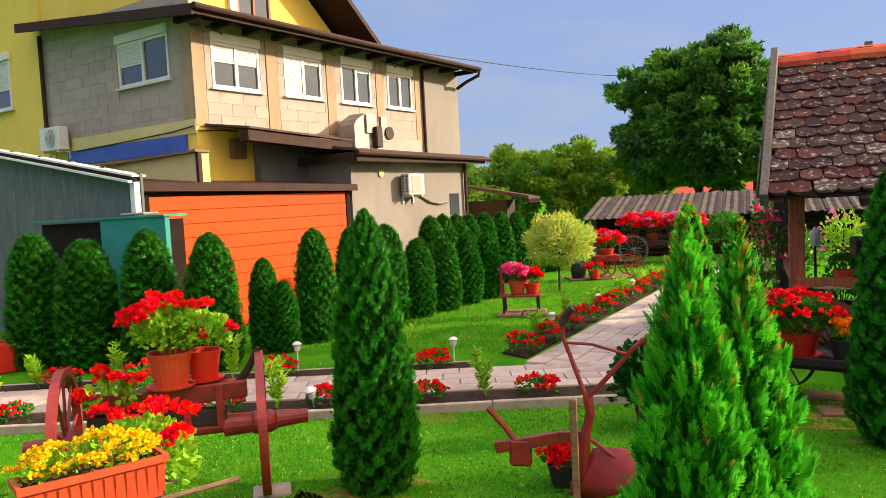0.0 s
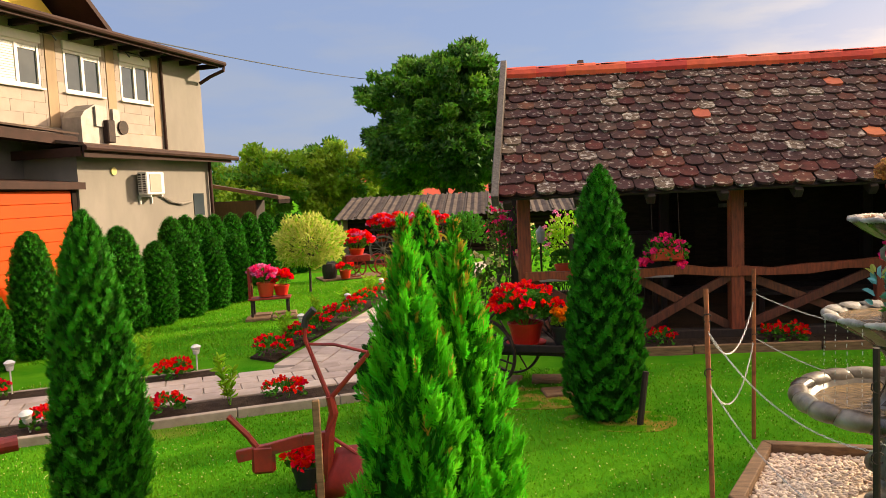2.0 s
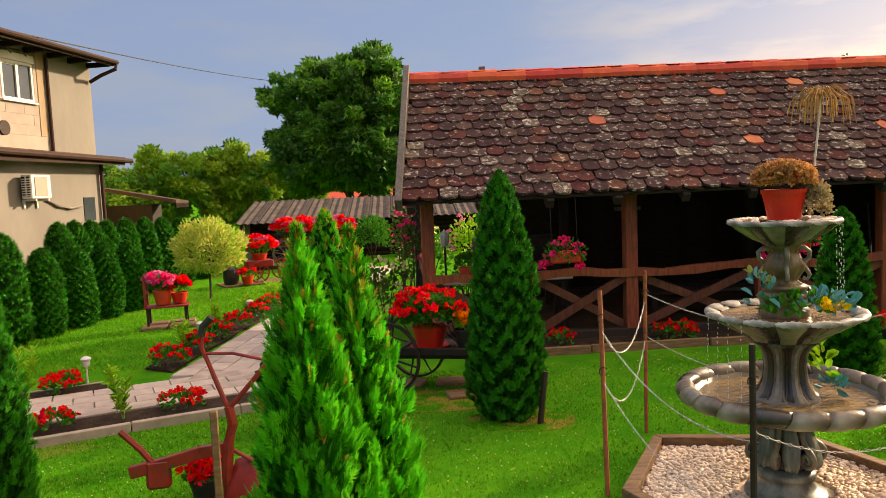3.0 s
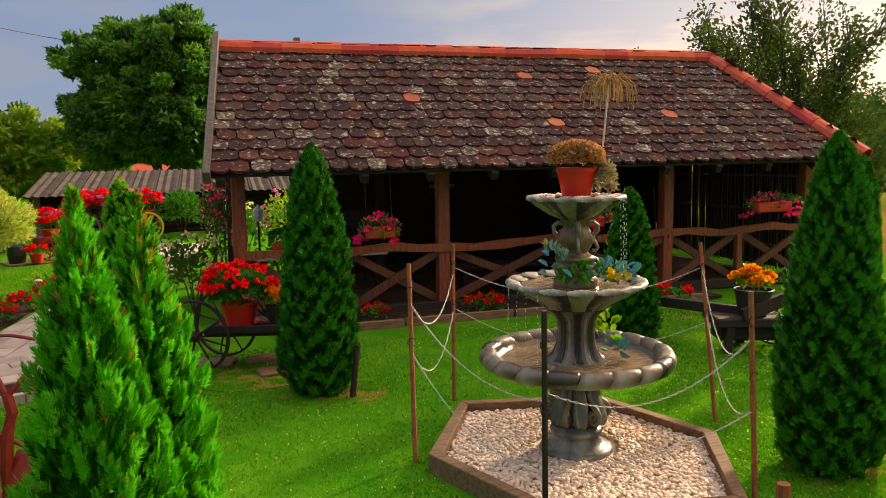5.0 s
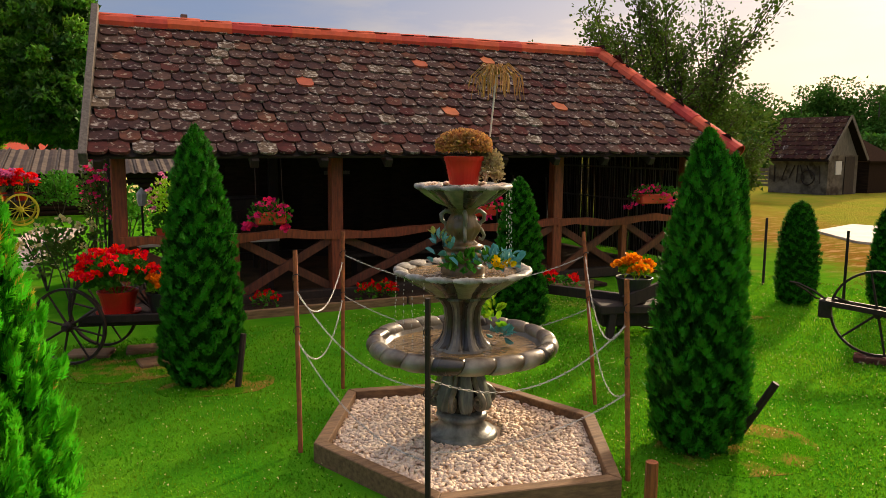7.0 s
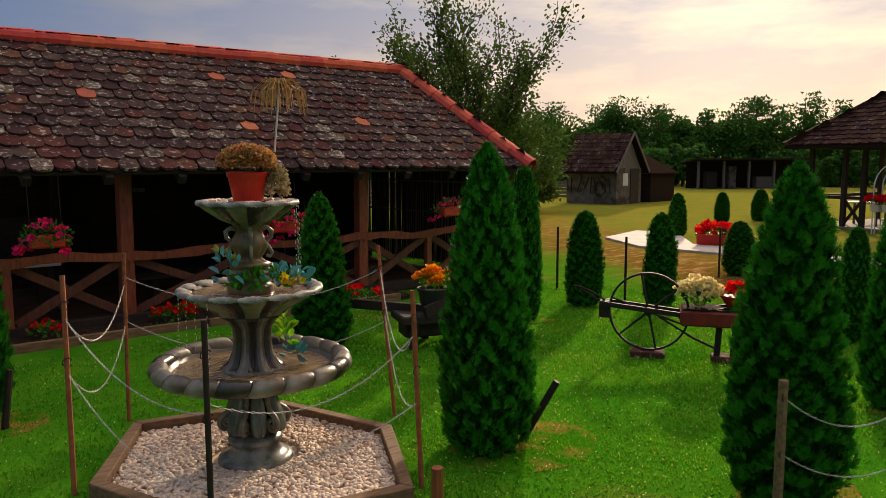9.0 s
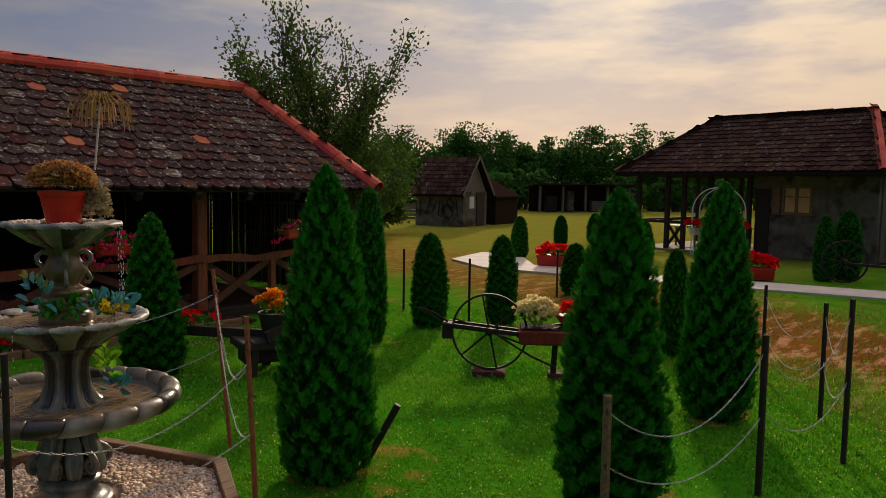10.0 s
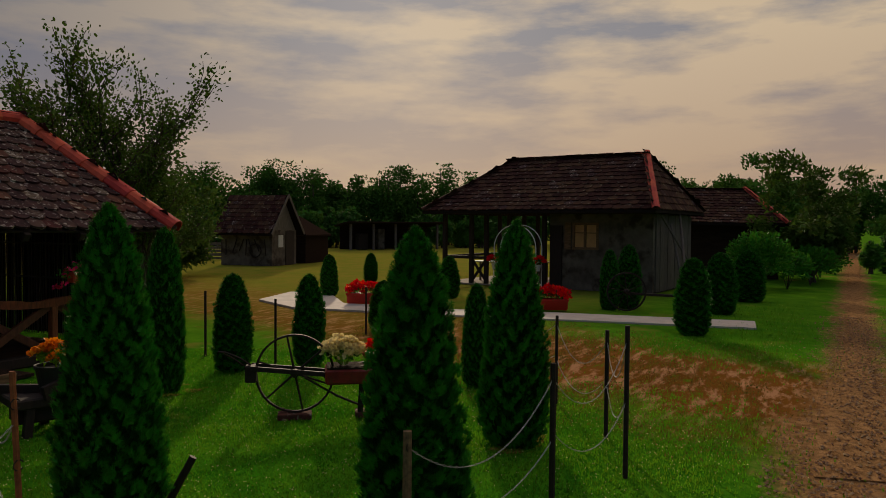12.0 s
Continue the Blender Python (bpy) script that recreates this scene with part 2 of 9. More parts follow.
LEAF_FAR = mat("far_foliage", (0.044, 0.120, 0.016), (0.080, 0.185, 0.026), scale=0.2, rough=0.8, bump=0, rand=0.45, trans=0.15, spec=0.05)
LEAF_OLIVE = mat("olive_foliage", (0.050, 0.105, 0.014), (0.098, 0.155, 0.023), scale=0.8, rough=0.6, bump=0, rand=0.45, trans=0.26, spec=0.1)
LEAF_BLUE = mat("blue_green_leaf", (0.07, 0.30, 0.30), (0.16, 0.42, 0.38), scale=9, rough=0.5, bump=0, rand=0.4)
SEDUM = mat("russet_succulent", (0.64, 0.25, 0.085), (0.44, 0.25, 0.09), scale=8, rough=0.6, bump=0, rand=0.5, trans=0.3)
SEDUM_PALE = mat("pale_olive_succulent", (0.40, 0.30, 0.16), (0.26, 0.22, 0.11), scale=8, rough=0.6, bump=0, rand=0.5, trans=0.3)
STRAW = mat("dry_straw", (0.62, 0.36, 0.12), (0.46, 0.25, 0.09), scale=8, rough=0.8, bump=0, rand=0.3, trans=0.25)
PETAL_RED = mat("red_petal", (0.88, 0.003, 0.010), (0.72, 0.002, 0.008), scale=30, rough=0.5, bump=0, rand=0.2, trans=0.35, spec=0.08)
PETAL_PINK = mat("pink_petal", (0.92, 0.030, 0.20), (0.80, 0.022, 0.17), scale=30, rough=0.5, bump=0, rand=0.3, trans=0.35, spec=0.08)
PETAL_ROSE = mat("pale_pink_petal", (0.78, 0.22, 0.42), (0.66, 0.12, 0.36), scale=30, rough=0.5, bump=0, rand=0.35, trans=0.35, spec=0.08)
PETAL_YELLOW = mat("yellow_petal", (0.86, 0.60, 0.008), (0.80, 0.50, 0.008), scale=30, rough=0.5, bump=0, rand=0.2, trans=0.35, spec=0.08)
PETAL_ORANGE = mat("orange_petal", (0.85, 0.20, 0.01), (0.8, 0.30, 0.012), scale=30, rough=0.5, bump=0, rand=0.4, trans=0.35, spec=0.08)
PETAL_WHITE = mat("cream_petal", (0.88, 0.76, 0.40), (0.80, 0.66, 0.28), scale=30, rough=0.5, bump=0, rand=0.25, trans=0.5, spec=0.08)
BARK = mat("bark", (0.085, 0.062, 0.045), (0.045, 0.033, 0.025), scale=9, rough=0.9, bump=0.9, dist=0.01, stretch=(4, 4, 1))
BLOCK = mat("aerated_block", (0.375, 0.31, 0.265), (0.33, 0.27, 0.23), scale=3, rough=0.9, bump=0.5, bump_scale=40, spot=(0.30, 0.245, 0.205), spot_scale=1.1, rand=0.10)
MORTAR = mat("grey_mortar", (0.44, 0.40, 0.35), (0.36, 0.325, 0.285), scale=8, rough=0.95, bump=0.6)
CONCRETE = mat("concrete_column", (0.37, 0.265, 0.165), (0.29, 0.205, 0.13), scale=3, rough=0.9, bump=0.5, stretch=(1, 1, 0.4))
RENDER = mat("grey_beige_render", (0.25, 0.222, 0.193), (0.20, 0.178, 0.155), scale=1.3, rough=0.9, bump=0.4, bump_scale=60, spot=(0.195, 0.172, 0.148), spot_scale=0.9, stretch=(1, 1, 0.45))
YELLOW = mat("yellow_render", (0.80, 0.57, 0.10), (0.72, 0.50, 0.085), scale=1.2, rough=0.85, bump=0.3, bump_scale=60)
YELLOW_PALE = mat("pale_yellow_render", (0.62, 0.53, 0.22), (0.52, 0.44, 0.17), scale=1.5, rough=0.85, bump=0.3)
BLUE = mat("blue_sheet", (0.03, 0.075, 0.34), (0.04, 0.10, 0.42), scale=3, rough=0.5, bump=0.1)
GREYWALL = mat("grey_sheet_wall", (0.15, 0.165, 0.16), (0.10, 0.11, 0.108), scale=2.5, rough=0.9, bump=0.3, stretch=(3, 3, 0.5), spec=0.1, spot=(0.21, 0.22, 0.215), spot_scale=6, spot_lo=0.6, spot_hi=0.75)
ORANGE = mat("orange_door_paint", (0.58, 0.060, 0.002), (0.52, 0.052, 0.002), scale=2, rough=0.6, bump=0.05, spec=0.15)
BROWNMETAL = mat("brown_sheet_metal", (0.052, 0.024, 0.018), (0.034, 0.017, 0.013), scale=4, rough=0.7, bump=0.1, spec=0.15)
SOFFIT = mat("dark_soffit_board", (0.022, 0.014, 0.011), (0.014, 0.010, 0.008), scale=6, rough=0.9, spec=0.1)
PVC = mat("white_pvc", (0.68, 0.65, 0.60), (0.62, 0.59, 0.54), scale=4, rough=0.4, bump=0.03)
SHUTTER = mat("grey_white_shutter", (0.62, 0.60, 0.56), (0.56, 0.54, 0.5), scale=5, rough=0.5, bump=0.03)
GLASS = mat("window_glass", (0.055, 0.07, 0.08), (0.035, 0.045, 0.055), scale=0.8, rough=0.05, bump=0, spec=0.9)
ROOFLIGHT = mat("taupe_plastic_panel", (0.36, 0.29, 0.23), (0.31, 0.25, 0.20), scale=6, rough=0.5, bump=0.05)
TEAL = mat("teal_sheet", (0.030, 0.27, 0.215), (0.024, 0.22, 0.18), scale=3, rough=0.6, bump=0.08, spec=0.2)
WHITEMETAL = mat("white_painted_metal", (0.70, 0.68, 0.64), (0.58, 0.56, 0.52), scale=6, rough=0.45, bump=0.05)
CORRUGATED = mat("weathered_corrugated_sheet", (0.12, 0.092, 0.075), (0.06, 0.048, 0.042), scale=3, rough=0.9, bump=0.4, rand=0.15, spec=0.1)
ROOFSHEET = mat("taupe_roof_sheet", (0.105, 0.068, 0.055), (0.070, 0.046, 0.038), scale=3, rough=0.85, bump=0.2, spec=0.1)
REDROOF = mat("far_red_roof", (0.62, 0.085, 0.035), (0.50, 0.07, 0.03), scale=8, rough=0.8, bump=0.3)
CABLE = mat("black_cable", (0.015, 0.015, 0.015), rough=0.6, bump=0)
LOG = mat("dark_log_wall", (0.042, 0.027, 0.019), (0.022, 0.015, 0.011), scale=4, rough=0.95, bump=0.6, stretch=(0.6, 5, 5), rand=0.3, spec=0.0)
LIME = mat("old_lime_plaster", (0.18, 0.15, 0.115), (0.09, 0.075, 0.058), scale=2.5, rough=0.95, bump=0.5, spot=(0.06, 0.045, 0.034), spot_scale=2, spot_lo=0.5, spot_hi=0.62, spec=0.1)
STONE_GOLD = mat("golden_wet_stone", (0.25, 0.155, 0.060), (0.085, 0.052, 0.024), scale=9, rough=0.4, bump=0.5, spec=0.5, rough2=0.2, stretch=(1, 1, 0.4))
STONE_BROWN = mat("brown_wet_stone", (0.19, 0.135, 0.085), (0.060, 0.041, 0.026), scale=7, rough=0.55, bump=0.6, spot=(0.30, 0.26, 0.20), spot_scale=4, spot_lo=0.5, spot_hi=0.68, spec=0.5, rough2=0.25)
STONE_RIM = mat("lime_crusted_stone", (0.44, 0.41, 0.36), (0.19, 0.175, 0.145), scale=14, rough=0.5, bump=0.4, spec=0.4, spot=(0.10, 0.085, 0.06), spot_scale=7, spot_lo=0.56, spot_hi=0.68)
STONE_PALE = mat("pale_wet_stone", (0.32, 0.28, 0.205), (0.13, 0.11, 0.08), scale=9, rough=0.35, bump=0.5, spec=0.4, rough2=0.3)
DRYBLADE = mat("dry_grass_blades", (0.30, 0.17, 0.04), (0.10, 0.12, 0.015), scale=2.5, rough=0.8, bump=0, rand=0.6, trans=0.4, spec=0.05)
# grey of the annex render in shade, put into the base colour
ANNEX_SHADED = mat("shaded_annex_render", (0.17, 0.165, 0.17), (0.12, 0.12, 0.125), scale=2, rough=0.95, bump=0.3, spec=0.1)
GALVANISED = mat("dull_galvanised_sheet", (0.30, 0.27, 0.24), (0.20, 0.18, 0.16), scale=5, rough=0.5, metal=0.3, bump=0.1)
DRYGRASS = mat("dried_lawn_patch", (0.30, 0.20, 0.04), (0.17, 0.16, 0.025), scale=4, rough=0.95, bump=1.0, bump_scale=60, dist=0.02, spot=(0.045, 0.19, 0.006), spot_scale=3, spot_lo=0.43, spot_hi=0.55, spec=0.0)
TILE_RED = mat("reddish_plain_tile", (0.13, 0.045, 0.033), (0.055, 0.024, 0.020), scale=8, rough=0.9, bump=0.6, rand=0.5, spot=(0.34, 0.27, 0.21), spot_scale=15, spot_lo=0.58, spot_hi=0.68, spec=0.1)
STONECHIP = mat("track_stone", (0.42, 0.27, 0.15), (0.24, 0.14, 0.08), scale=9, rough=0.95, bump=0, rand=0.5, spec=0.0)
THUJA_BROWN = mat("thuja_browned_tip", (0.60, 0.27, 0.03), (0.42, 0.40, 0.04), scale=9, rough=0.7, bump=0, rand=0.3, trans=0.3)
# growth greens below also carry the crown's painted light, the core its shade
THUJA_LIGHT_TIP = mat("thuja_lit_fresh_growth", (0.036, 0.40, 0.014), (0.125, 0.56, 0.026), scale=6, rough=0.6, bump=0, rand=0.35, trans=0.45, spec=0.15)
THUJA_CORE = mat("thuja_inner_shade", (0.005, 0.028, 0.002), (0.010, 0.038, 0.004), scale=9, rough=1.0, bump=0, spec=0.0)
THUJA_TIP = mat("thuja_lit_new_growth", (0.020, 0.190, 0.008), (0.044, 0.27, 0.012), scale=6, rough=0.6, bump=0, rand=0.45, trans=0.14, spec=0.2)
STONE_GREEN = mat("algae_grey_stone", (0.27, 0.285, 0.235), (0.055, 0.060, 0.050), scale=9, rough=0.35, bump=0.5, spot=(0.05, 0.05, 0.045), spot_scale=6, spot_lo=0.52, spot_hi=0.66, stretch=(1, 1, 0.4), rough2=0.35)
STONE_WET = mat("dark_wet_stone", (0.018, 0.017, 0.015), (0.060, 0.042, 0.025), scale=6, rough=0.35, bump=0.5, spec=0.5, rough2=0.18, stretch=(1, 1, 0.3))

# ---- building helpers ----
def part(name, bm, material, parent=None, label="", smooth=False):
    """Links a bmesh as one mesh object, under a thing or a part when one is given."""
    me = bpy.data.meshes.new(name)
    bm.to_mesh(me)
    bm.free()
    if smooth:
        me.polygons.foreach_set("use_smooth", [True] * len(me.polygons))
    for m in material if isinstance(material, (list, tuple)) else (material,):
        me.materials.append(m)
    ob = new(name, me)
    if parent is not None:
        ob.parent = parent
    if label:
        tagged(ob, label)
    return ob


def share(name, ob, parent, m):
    """Another object on the same mesh, at the pose m inside its parent."""
    o = new(name, ob.data)
    o.parent = parent
    o.matrix_local = m
    return o


def mesh_part(name, verts, faces, material, parent=None, label="", mats=None, smooth=False):
    me = bpy.data.meshes.new(name)
    me.from_pydata(verts, [], faces)
    for m in material if isinstance(material, (list, tuple)) else (material,):
        me.materials.append(m)
    if mats is not None:
        me.polygons.foreach_set("material_index", mats)
    if smooth:
        me.polygons.foreach_set("use_smooth", [True] * len(me.polygons))
    ob = new(name, me)
    if parent is not None:
        ob.parent = parent
    if label:
        tagged(ob, label)
    return ob


def thing(name, m, label, category, group="", kind=""):
    e = new(name)
    e.empty_display_size = 0.1
    e.matrix_world = m
    return tagged(e, label, category, group, kind)


def box(bm, x0, x1, y0, y1, z0, z1, m=None, bevel=0.0):
    vs = [bm.verts.new((x, y, z)) for z in (z0, z1) for x, y in ((x0, y0), (x1, y0), (x1, y1), (x0, y1))]
    fs = [bm.faces.new([vs[i] for i in f]) for f in ((3, 2, 1, 0), (4, 5, 6, 7), (0, 1, 5, 4), (1, 2, 6, 5), (2, 3, 7, 6), (3, 0, 4, 7))]
    if bevel:
        es = {e for f in fs for e in f.edges}
        r = bmesh.ops.bevel(bm, geom=list(es), offset=bevel, segments=1, affect="EDGES")
        vs = list({v for v in vs if v.is_valid} | {v for v in r["verts"]} | {v for f in r["faces"] for v in f.verts})
    if m is not None:
        bmesh.ops.transform(bm, matrix=m, verts=[v for v in vs if v.is_valid])
    return bm


def boxes(*specs, bevel=0.0):
    bm = bmesh.new()
    for s in specs:
        box(bm, *s, bevel=bevel)
    return bm


def rod(bm, a, b, r0, r1=None, n=8, caps=True):
    """A round bar from a to b."""
    a, b = Vector(a), Vector(b)
    r1 = r0 if r1 is None else r1
    q = (b - a).to_track_quat("Z", "Y")
    rings = []
    for p, r in ((a, r0), (b, r1)):
        rings.append([bm.verts.new(p + q @ Vector((r * math.cos(2 * math.pi * k / n), r * math.sin(2 * math.pi * k / n), 0))) for k in range(n)])
    for k in range(n):
        bm.faces.new((rings[0][k], rings[0][(k + 1) % n], rings[1][(k + 1) % n], rings[1][k]))
    if caps:
        bm.faces.new(rings[0][::-1])
        bm.faces.new(rings[1])
    return bm


def tube(bm, pts, r, n=6, taper=None):
    """A round bar along a line of points."""
    pts = [Vector(p) for p in pts]
    rings = []
    for i, p in enumerate(pts):
        d = (pts[min(i + 1, len(pts) - 1)] - pts[max(i - 1, 0)]).normalized()
        q = d.to_track_quat("Z", "Y")
        rr = r if taper is None else r + (taper - r) * i / (len(pts) - 1)
        rings.append([bm.verts.new(p + q @ Vector((rr * math.cos(2 * math.pi * k / n), rr * math.sin(2 * math.pi * k / n), 0))) for k in range(n)])
    for a, b in zip(rings, rings[1:]):
        off = min(range(n), key=lambda o: (a[0].co - b[o].co).length)
        for k in range(n):
            bm.faces.new((a[k], a[(k + 1) % n], b[(k + 1 + off) % n], b[(k + off) % n]))
    bm.faces.new(rings[0][::-1])
    bm.faces.new(rings[-1])
    return bm


def beam(bm, a, b, w, h):
    """A squared timber from a to b, w across and h high."""
    a, b = Vector(a), Vector(b)
    d = b - a
    q = d.to_track_quat("Y", "Z").to_matrix().to_4x4()
    return box(bm, -w / 2, w / 2, 0, d.length, -h / 2, h / 2, Matrix.Translation(a) @ q, bevel=min(w, h) * 0.08)


def lathe(profile, n=24, flute=None):
    """A turned form from (radius, height) pairs; flute(angle, row) scales the radius."""
    bm = bmesh.new()
    rings = []
    for i, (r, z) in enumerate(profile):
        ring = []
        for k in range(n):
            a = 2 * math.pi * k / n
            s, dz = flute(a, i) if flute else (1.0, 0.0)
            ring.append(bm.verts.new((r * s * math.cos(a), r * s * math.sin(a), z + dz)))
        rings.append(ring)
    for a, b in zip(rings, rings[1:]):
        for k in range(n):
            bm.faces.new((a[k], a[(k + 1) % n], b[(k + 1) % n], b[k]))
    if profile[0][0] > 0.001:
        bm.faces.new(rings[0][::-1])
    if profile[-1][0] > 0.001:
        bm.faces.new(rings[-1])
    return bm


def leaves(rng, pts, nrm, size, aspect=0.5, up=0.3, jitter=0.6, fold=0.25, plain=False):
    """Two-faced folded leaves at the points, turned about their normals: arrays of vertices and faces."""
    n = len(pts)
    d = nrm + rng.normal(0, jitter, (n, 3)) + np.array((0, 0, up))
    d /= np.linalg.norm(d, axis=1, keepdims=True) + 1e-9
    s = np.cross(d, rng.normal(0, 1, (n, 3)))
    s /= np.linalg.norm(s, axis=1, keepdims=True) + 1e-9
    t = np.cross(d, s)
    L = (size * rng.uniform(0.65, 1.35, n))[:, None]
    W = L * aspect
    if plain:
        v = np.stack([pts + s * W * 0.55, pts + d * L, pts - s * W * 0.55], 1).reshape(-1, 3)
        return v, np.arange(n * 3).reshape(-1, 3)
    lift = t * W * fold
    v = np.stack([pts, pts + d * L * 0.28 + s * W * 0.46 + lift, pts + d * L * 0.74 + s * W * 0.40 + lift, pts + d * L, pts + d * L * 0.74 - s * W * 0.40 + lift, pts + d * L * 0.28 - s * W * 0.46 + lift], 1).reshape(-1, 3)
    b = np.arange(n)[:, None] * 6
    f = np.concatenate([b + np.array((0, 1, 2, 3)), b + np.array((0, 3, 4, 5))], 1).reshape(-1, 4)
    return v, f


# ---- ground, paths, track ----
def ground_material():
    """Lawn that dries out into bare brown patches along the worn strip and the track."""
    m = GRASS.copy()
    m.name = "lawn_with_worn_strip"
    n, l = m.node_tree.nodes, m.node_tree.links
    b = n["Principled BSDF"]
    src = b.inputs["Base Color"].links[0].from_socket
    co = n.new("ShaderNodeTexCoord")
    sep = n.new("ShaderNodeSeparateXYZ")
    l.new(co.outputs["Object"], sep.inputs[0])
    # a worn strip beyond the stakes: x - 0.25 y between about 9 and 15
    k = n.new("ShaderNodeMath")
    k.operation = "MULTIPLY_ADD"
    l.new(sep.outputs["Y"], k.inputs[0])
    k.inputs[1].default_value = -0.42
    l.new(sep.outputs["X"], k.inputs[2])
    d = n.new("ShaderNodeMath")
    d.operation = "SUBTRACT"
    l.new(k.outputs[0], d.inputs[0])
    d.inputs[1].default_value = 10.9
    a = n.new("ShaderNodeMath")
    a.operation = "ABSOLUTE"
    l.new(d.outputs[0], a.inputs[0])
    no = n.new("ShaderNodeTexNoise")
    no.inputs["Scale"].default_value, no.inputs["Detail"].default_value, no.inputs["Roughness"].default_value = 0.9, 7.0, 0.7
    l.new(co.outputs["Object"], no.inputs["Vector"])
    s = n.new("ShaderNodeMath")
    s.operation = "MULTIPLY_ADD"
    l.new(no.outputs["Fac"], s.inputs[0])
    s.inputs[1].default_value = 4.6
    l.new(a.outputs[0], s.inputs[2])
    r = n.new("ShaderNodeMapRange")
    r.inputs["From Min"].default_value, r.inputs["From Max"].default_value = 5.5, 3.9
    l.new(s.outputs[0], r.inputs["Value"])
    fine = n.new("ShaderNodeTexNoise")
    fine.inputs["Scale"].default_value, fine.inputs["Detail"].default_value, fine.inputs["Roughness"].default_value = 3.2, 8.0, 0.72
    st = n.new("ShaderNodeMapping")
    st.inputs["Rotation"].default_value = (0, 0, radians(-66))
    st.inputs["Scale"].default_value = (0.40, 1.6, 1)
    l.new(co.outputs["Object"], st.inputs["Vector"])
    l.new(st.outputs["Vector"], fine.inputs["Vector"])
    fr = n.new("ShaderNodeMapRange")
    fr.inputs["From Min"].default_value, fr.inputs["From Max"].default_value = 0.27, 0.43
    l.new(fine.outputs["Fac"], fr.inputs["Value"])
    patch = n.new("ShaderNodeMath")
    patch.operation = "MULTIPLY"
    l.new(r.outputs["Result"], patch.inputs[0])
    l.new(fr.outputs["Result"], patch.inputs[1])
    earth = n.new("ShaderNodeMix")
    earth.data_type = "RGBA"
    l.new(no.outputs["Fac"], earth.inputs[0])
    earth.inputs[6].default_value, earth.inputs[7].default_value = (0.27, 0.105, 0.022, 1), (0.085, 0.040, 0.008, 1)
    # trodden pale streaks of dry soil in it
    sr = n.new("ShaderNodeMapRange")
    sr.inputs["From Min"].default_value, sr.inputs["From Max"].default_value = 0.50, 0.60
    l.new(fine.outputs["Fac"], sr.inputs["Value"])
    soil = n.new("ShaderNodeMix")
    soil.data_type = "RGBA"
    l.new(sr.outputs["Result"], soil.inputs[0])
    l.new(earth.outputs[2], soil.inputs[6])
    soil.inputs[7].default_value = (0.46, 0.235, 0.115, 1)
    mx = n.new("ShaderNodeMix")
    mx.data_type = "RGBA"
    l.new(patch.outputs[0], mx.inputs[0])
    l.new(src, mx.inputs[6])
    l.new(soil.outputs[2], mx.inputs[7])
    # the far field is drier
    f = n.new("ShaderNodeMapRange")
    f.inputs["From Min"].default_value, f.inputs["From Max"].default_value = 10.0, 21.0
    l.new(sep.outputs["X"], f.inputs["Value"])
    f2 = n.new("ShaderNodeMath")
    f2.operation = "MULTIPLY"
    fy = n.new("ShaderNodeMapRange")
    fy.inputs["From Min"].default_value, fy.inputs["From Max"].default_value = 3.0, 7.5
    fy.inputs["To Min"].default_value = 0.12
    l.new(sep.outputs["Y"], fy.inputs["Value"])
    fm = n.new("ShaderNodeMath")
    fm.operation = "MULTIPLY"
    l.new(f.outputs["Result"], fm.inputs[0])
    l.new(fy.outputs["Result"], fm.inputs[1])
    l.new(fm.outputs[0], f2.inputs[0])
    l.new(no.outputs["Fac"], f2.inputs[1])
    my = n.new("ShaderNodeMix")
    my.data_type = "RGBA"
    f3 = n.new("ShaderNodeMath")
    f3.operation, f3.use_clamp = "MULTIPLY", True
    f3.inputs[1].default_value = 1.7
    l.new(f2.outputs[0], f3.inputs[0])
    l.new(f3.outputs[0], my.inputs[0])
    l.new(mx.outputs[2], my.inputs[6])
    my.inputs[7].default_value = (0.25, 0.215, 0.034, 1)
    # the gravel track: between two bent edges, with a ragged soft border
    def op(kind, a, v):
        q = n.new("ShaderNodeMath")
        q.operation = kind
        l.new(a, q.inputs[0])
        if isinstance(v, float):
            q.inputs[1].default_value = v
        else:
            l.new(v, q.inputs[1])
        return q.outputs[0]
    def line(slope, at, value):
        return op("ADD", op("MULTIPLY", sep.outputs["X"], slope), value - slope * at)
    left = op("MINIMUM", op("MINIMUM", op("MAXIMUM", line(-0.157, 9.0, 0.05), line(-0.042, 12.0, -0.42)), 0.05), line(1.35, 6.95, 0.0))
    right = op("MINIMUM", op("MINIMUM", line(0.145, 8.4, -1.75), line(-0.048, 11.5, -1.3)), line(1.03, 8.4, -1.75))
    inset = op("MINIMUM", op("SUBTRACT", left, sep.outputs["Y"]), op("SUBTRACT", sep.outputs["Y"], right))
    rough = op("ADD", op("ADD", inset, op("MULTIPLY", no.outputs["Fac"], 1.3)), op("MULTIPLY", fine.outputs["Fac"], 0.9))
    tm = n.new("ShaderNodeMapRange")
    tm.inputs["From Min"].default_value, tm.inputs["From Max"].default_value = 0.93, 1.33
    l.new(rough, tm.inputs["Value"])
    grit = n.new("ShaderNodeTexNoise")
    grit.inputs["Scale"].default_value, grit.inputs["Detail"].default_value, grit.inputs["Roughness"].default_value = 7.0, 8.0, 0.75
    l.new(co.outputs["Object"], grit.inputs["Vector"])
    gr = n.new("ShaderNodeMapRange")
    gr.inputs["From Min"].default_value, gr.inputs["From Max"].default_value = 0.36, 0.64
    l.new(grit.outputs["Fac"], gr.inputs["Value"])
    gc = n.new("ShaderNodeMix")
    gc.data_type = "RGBA"
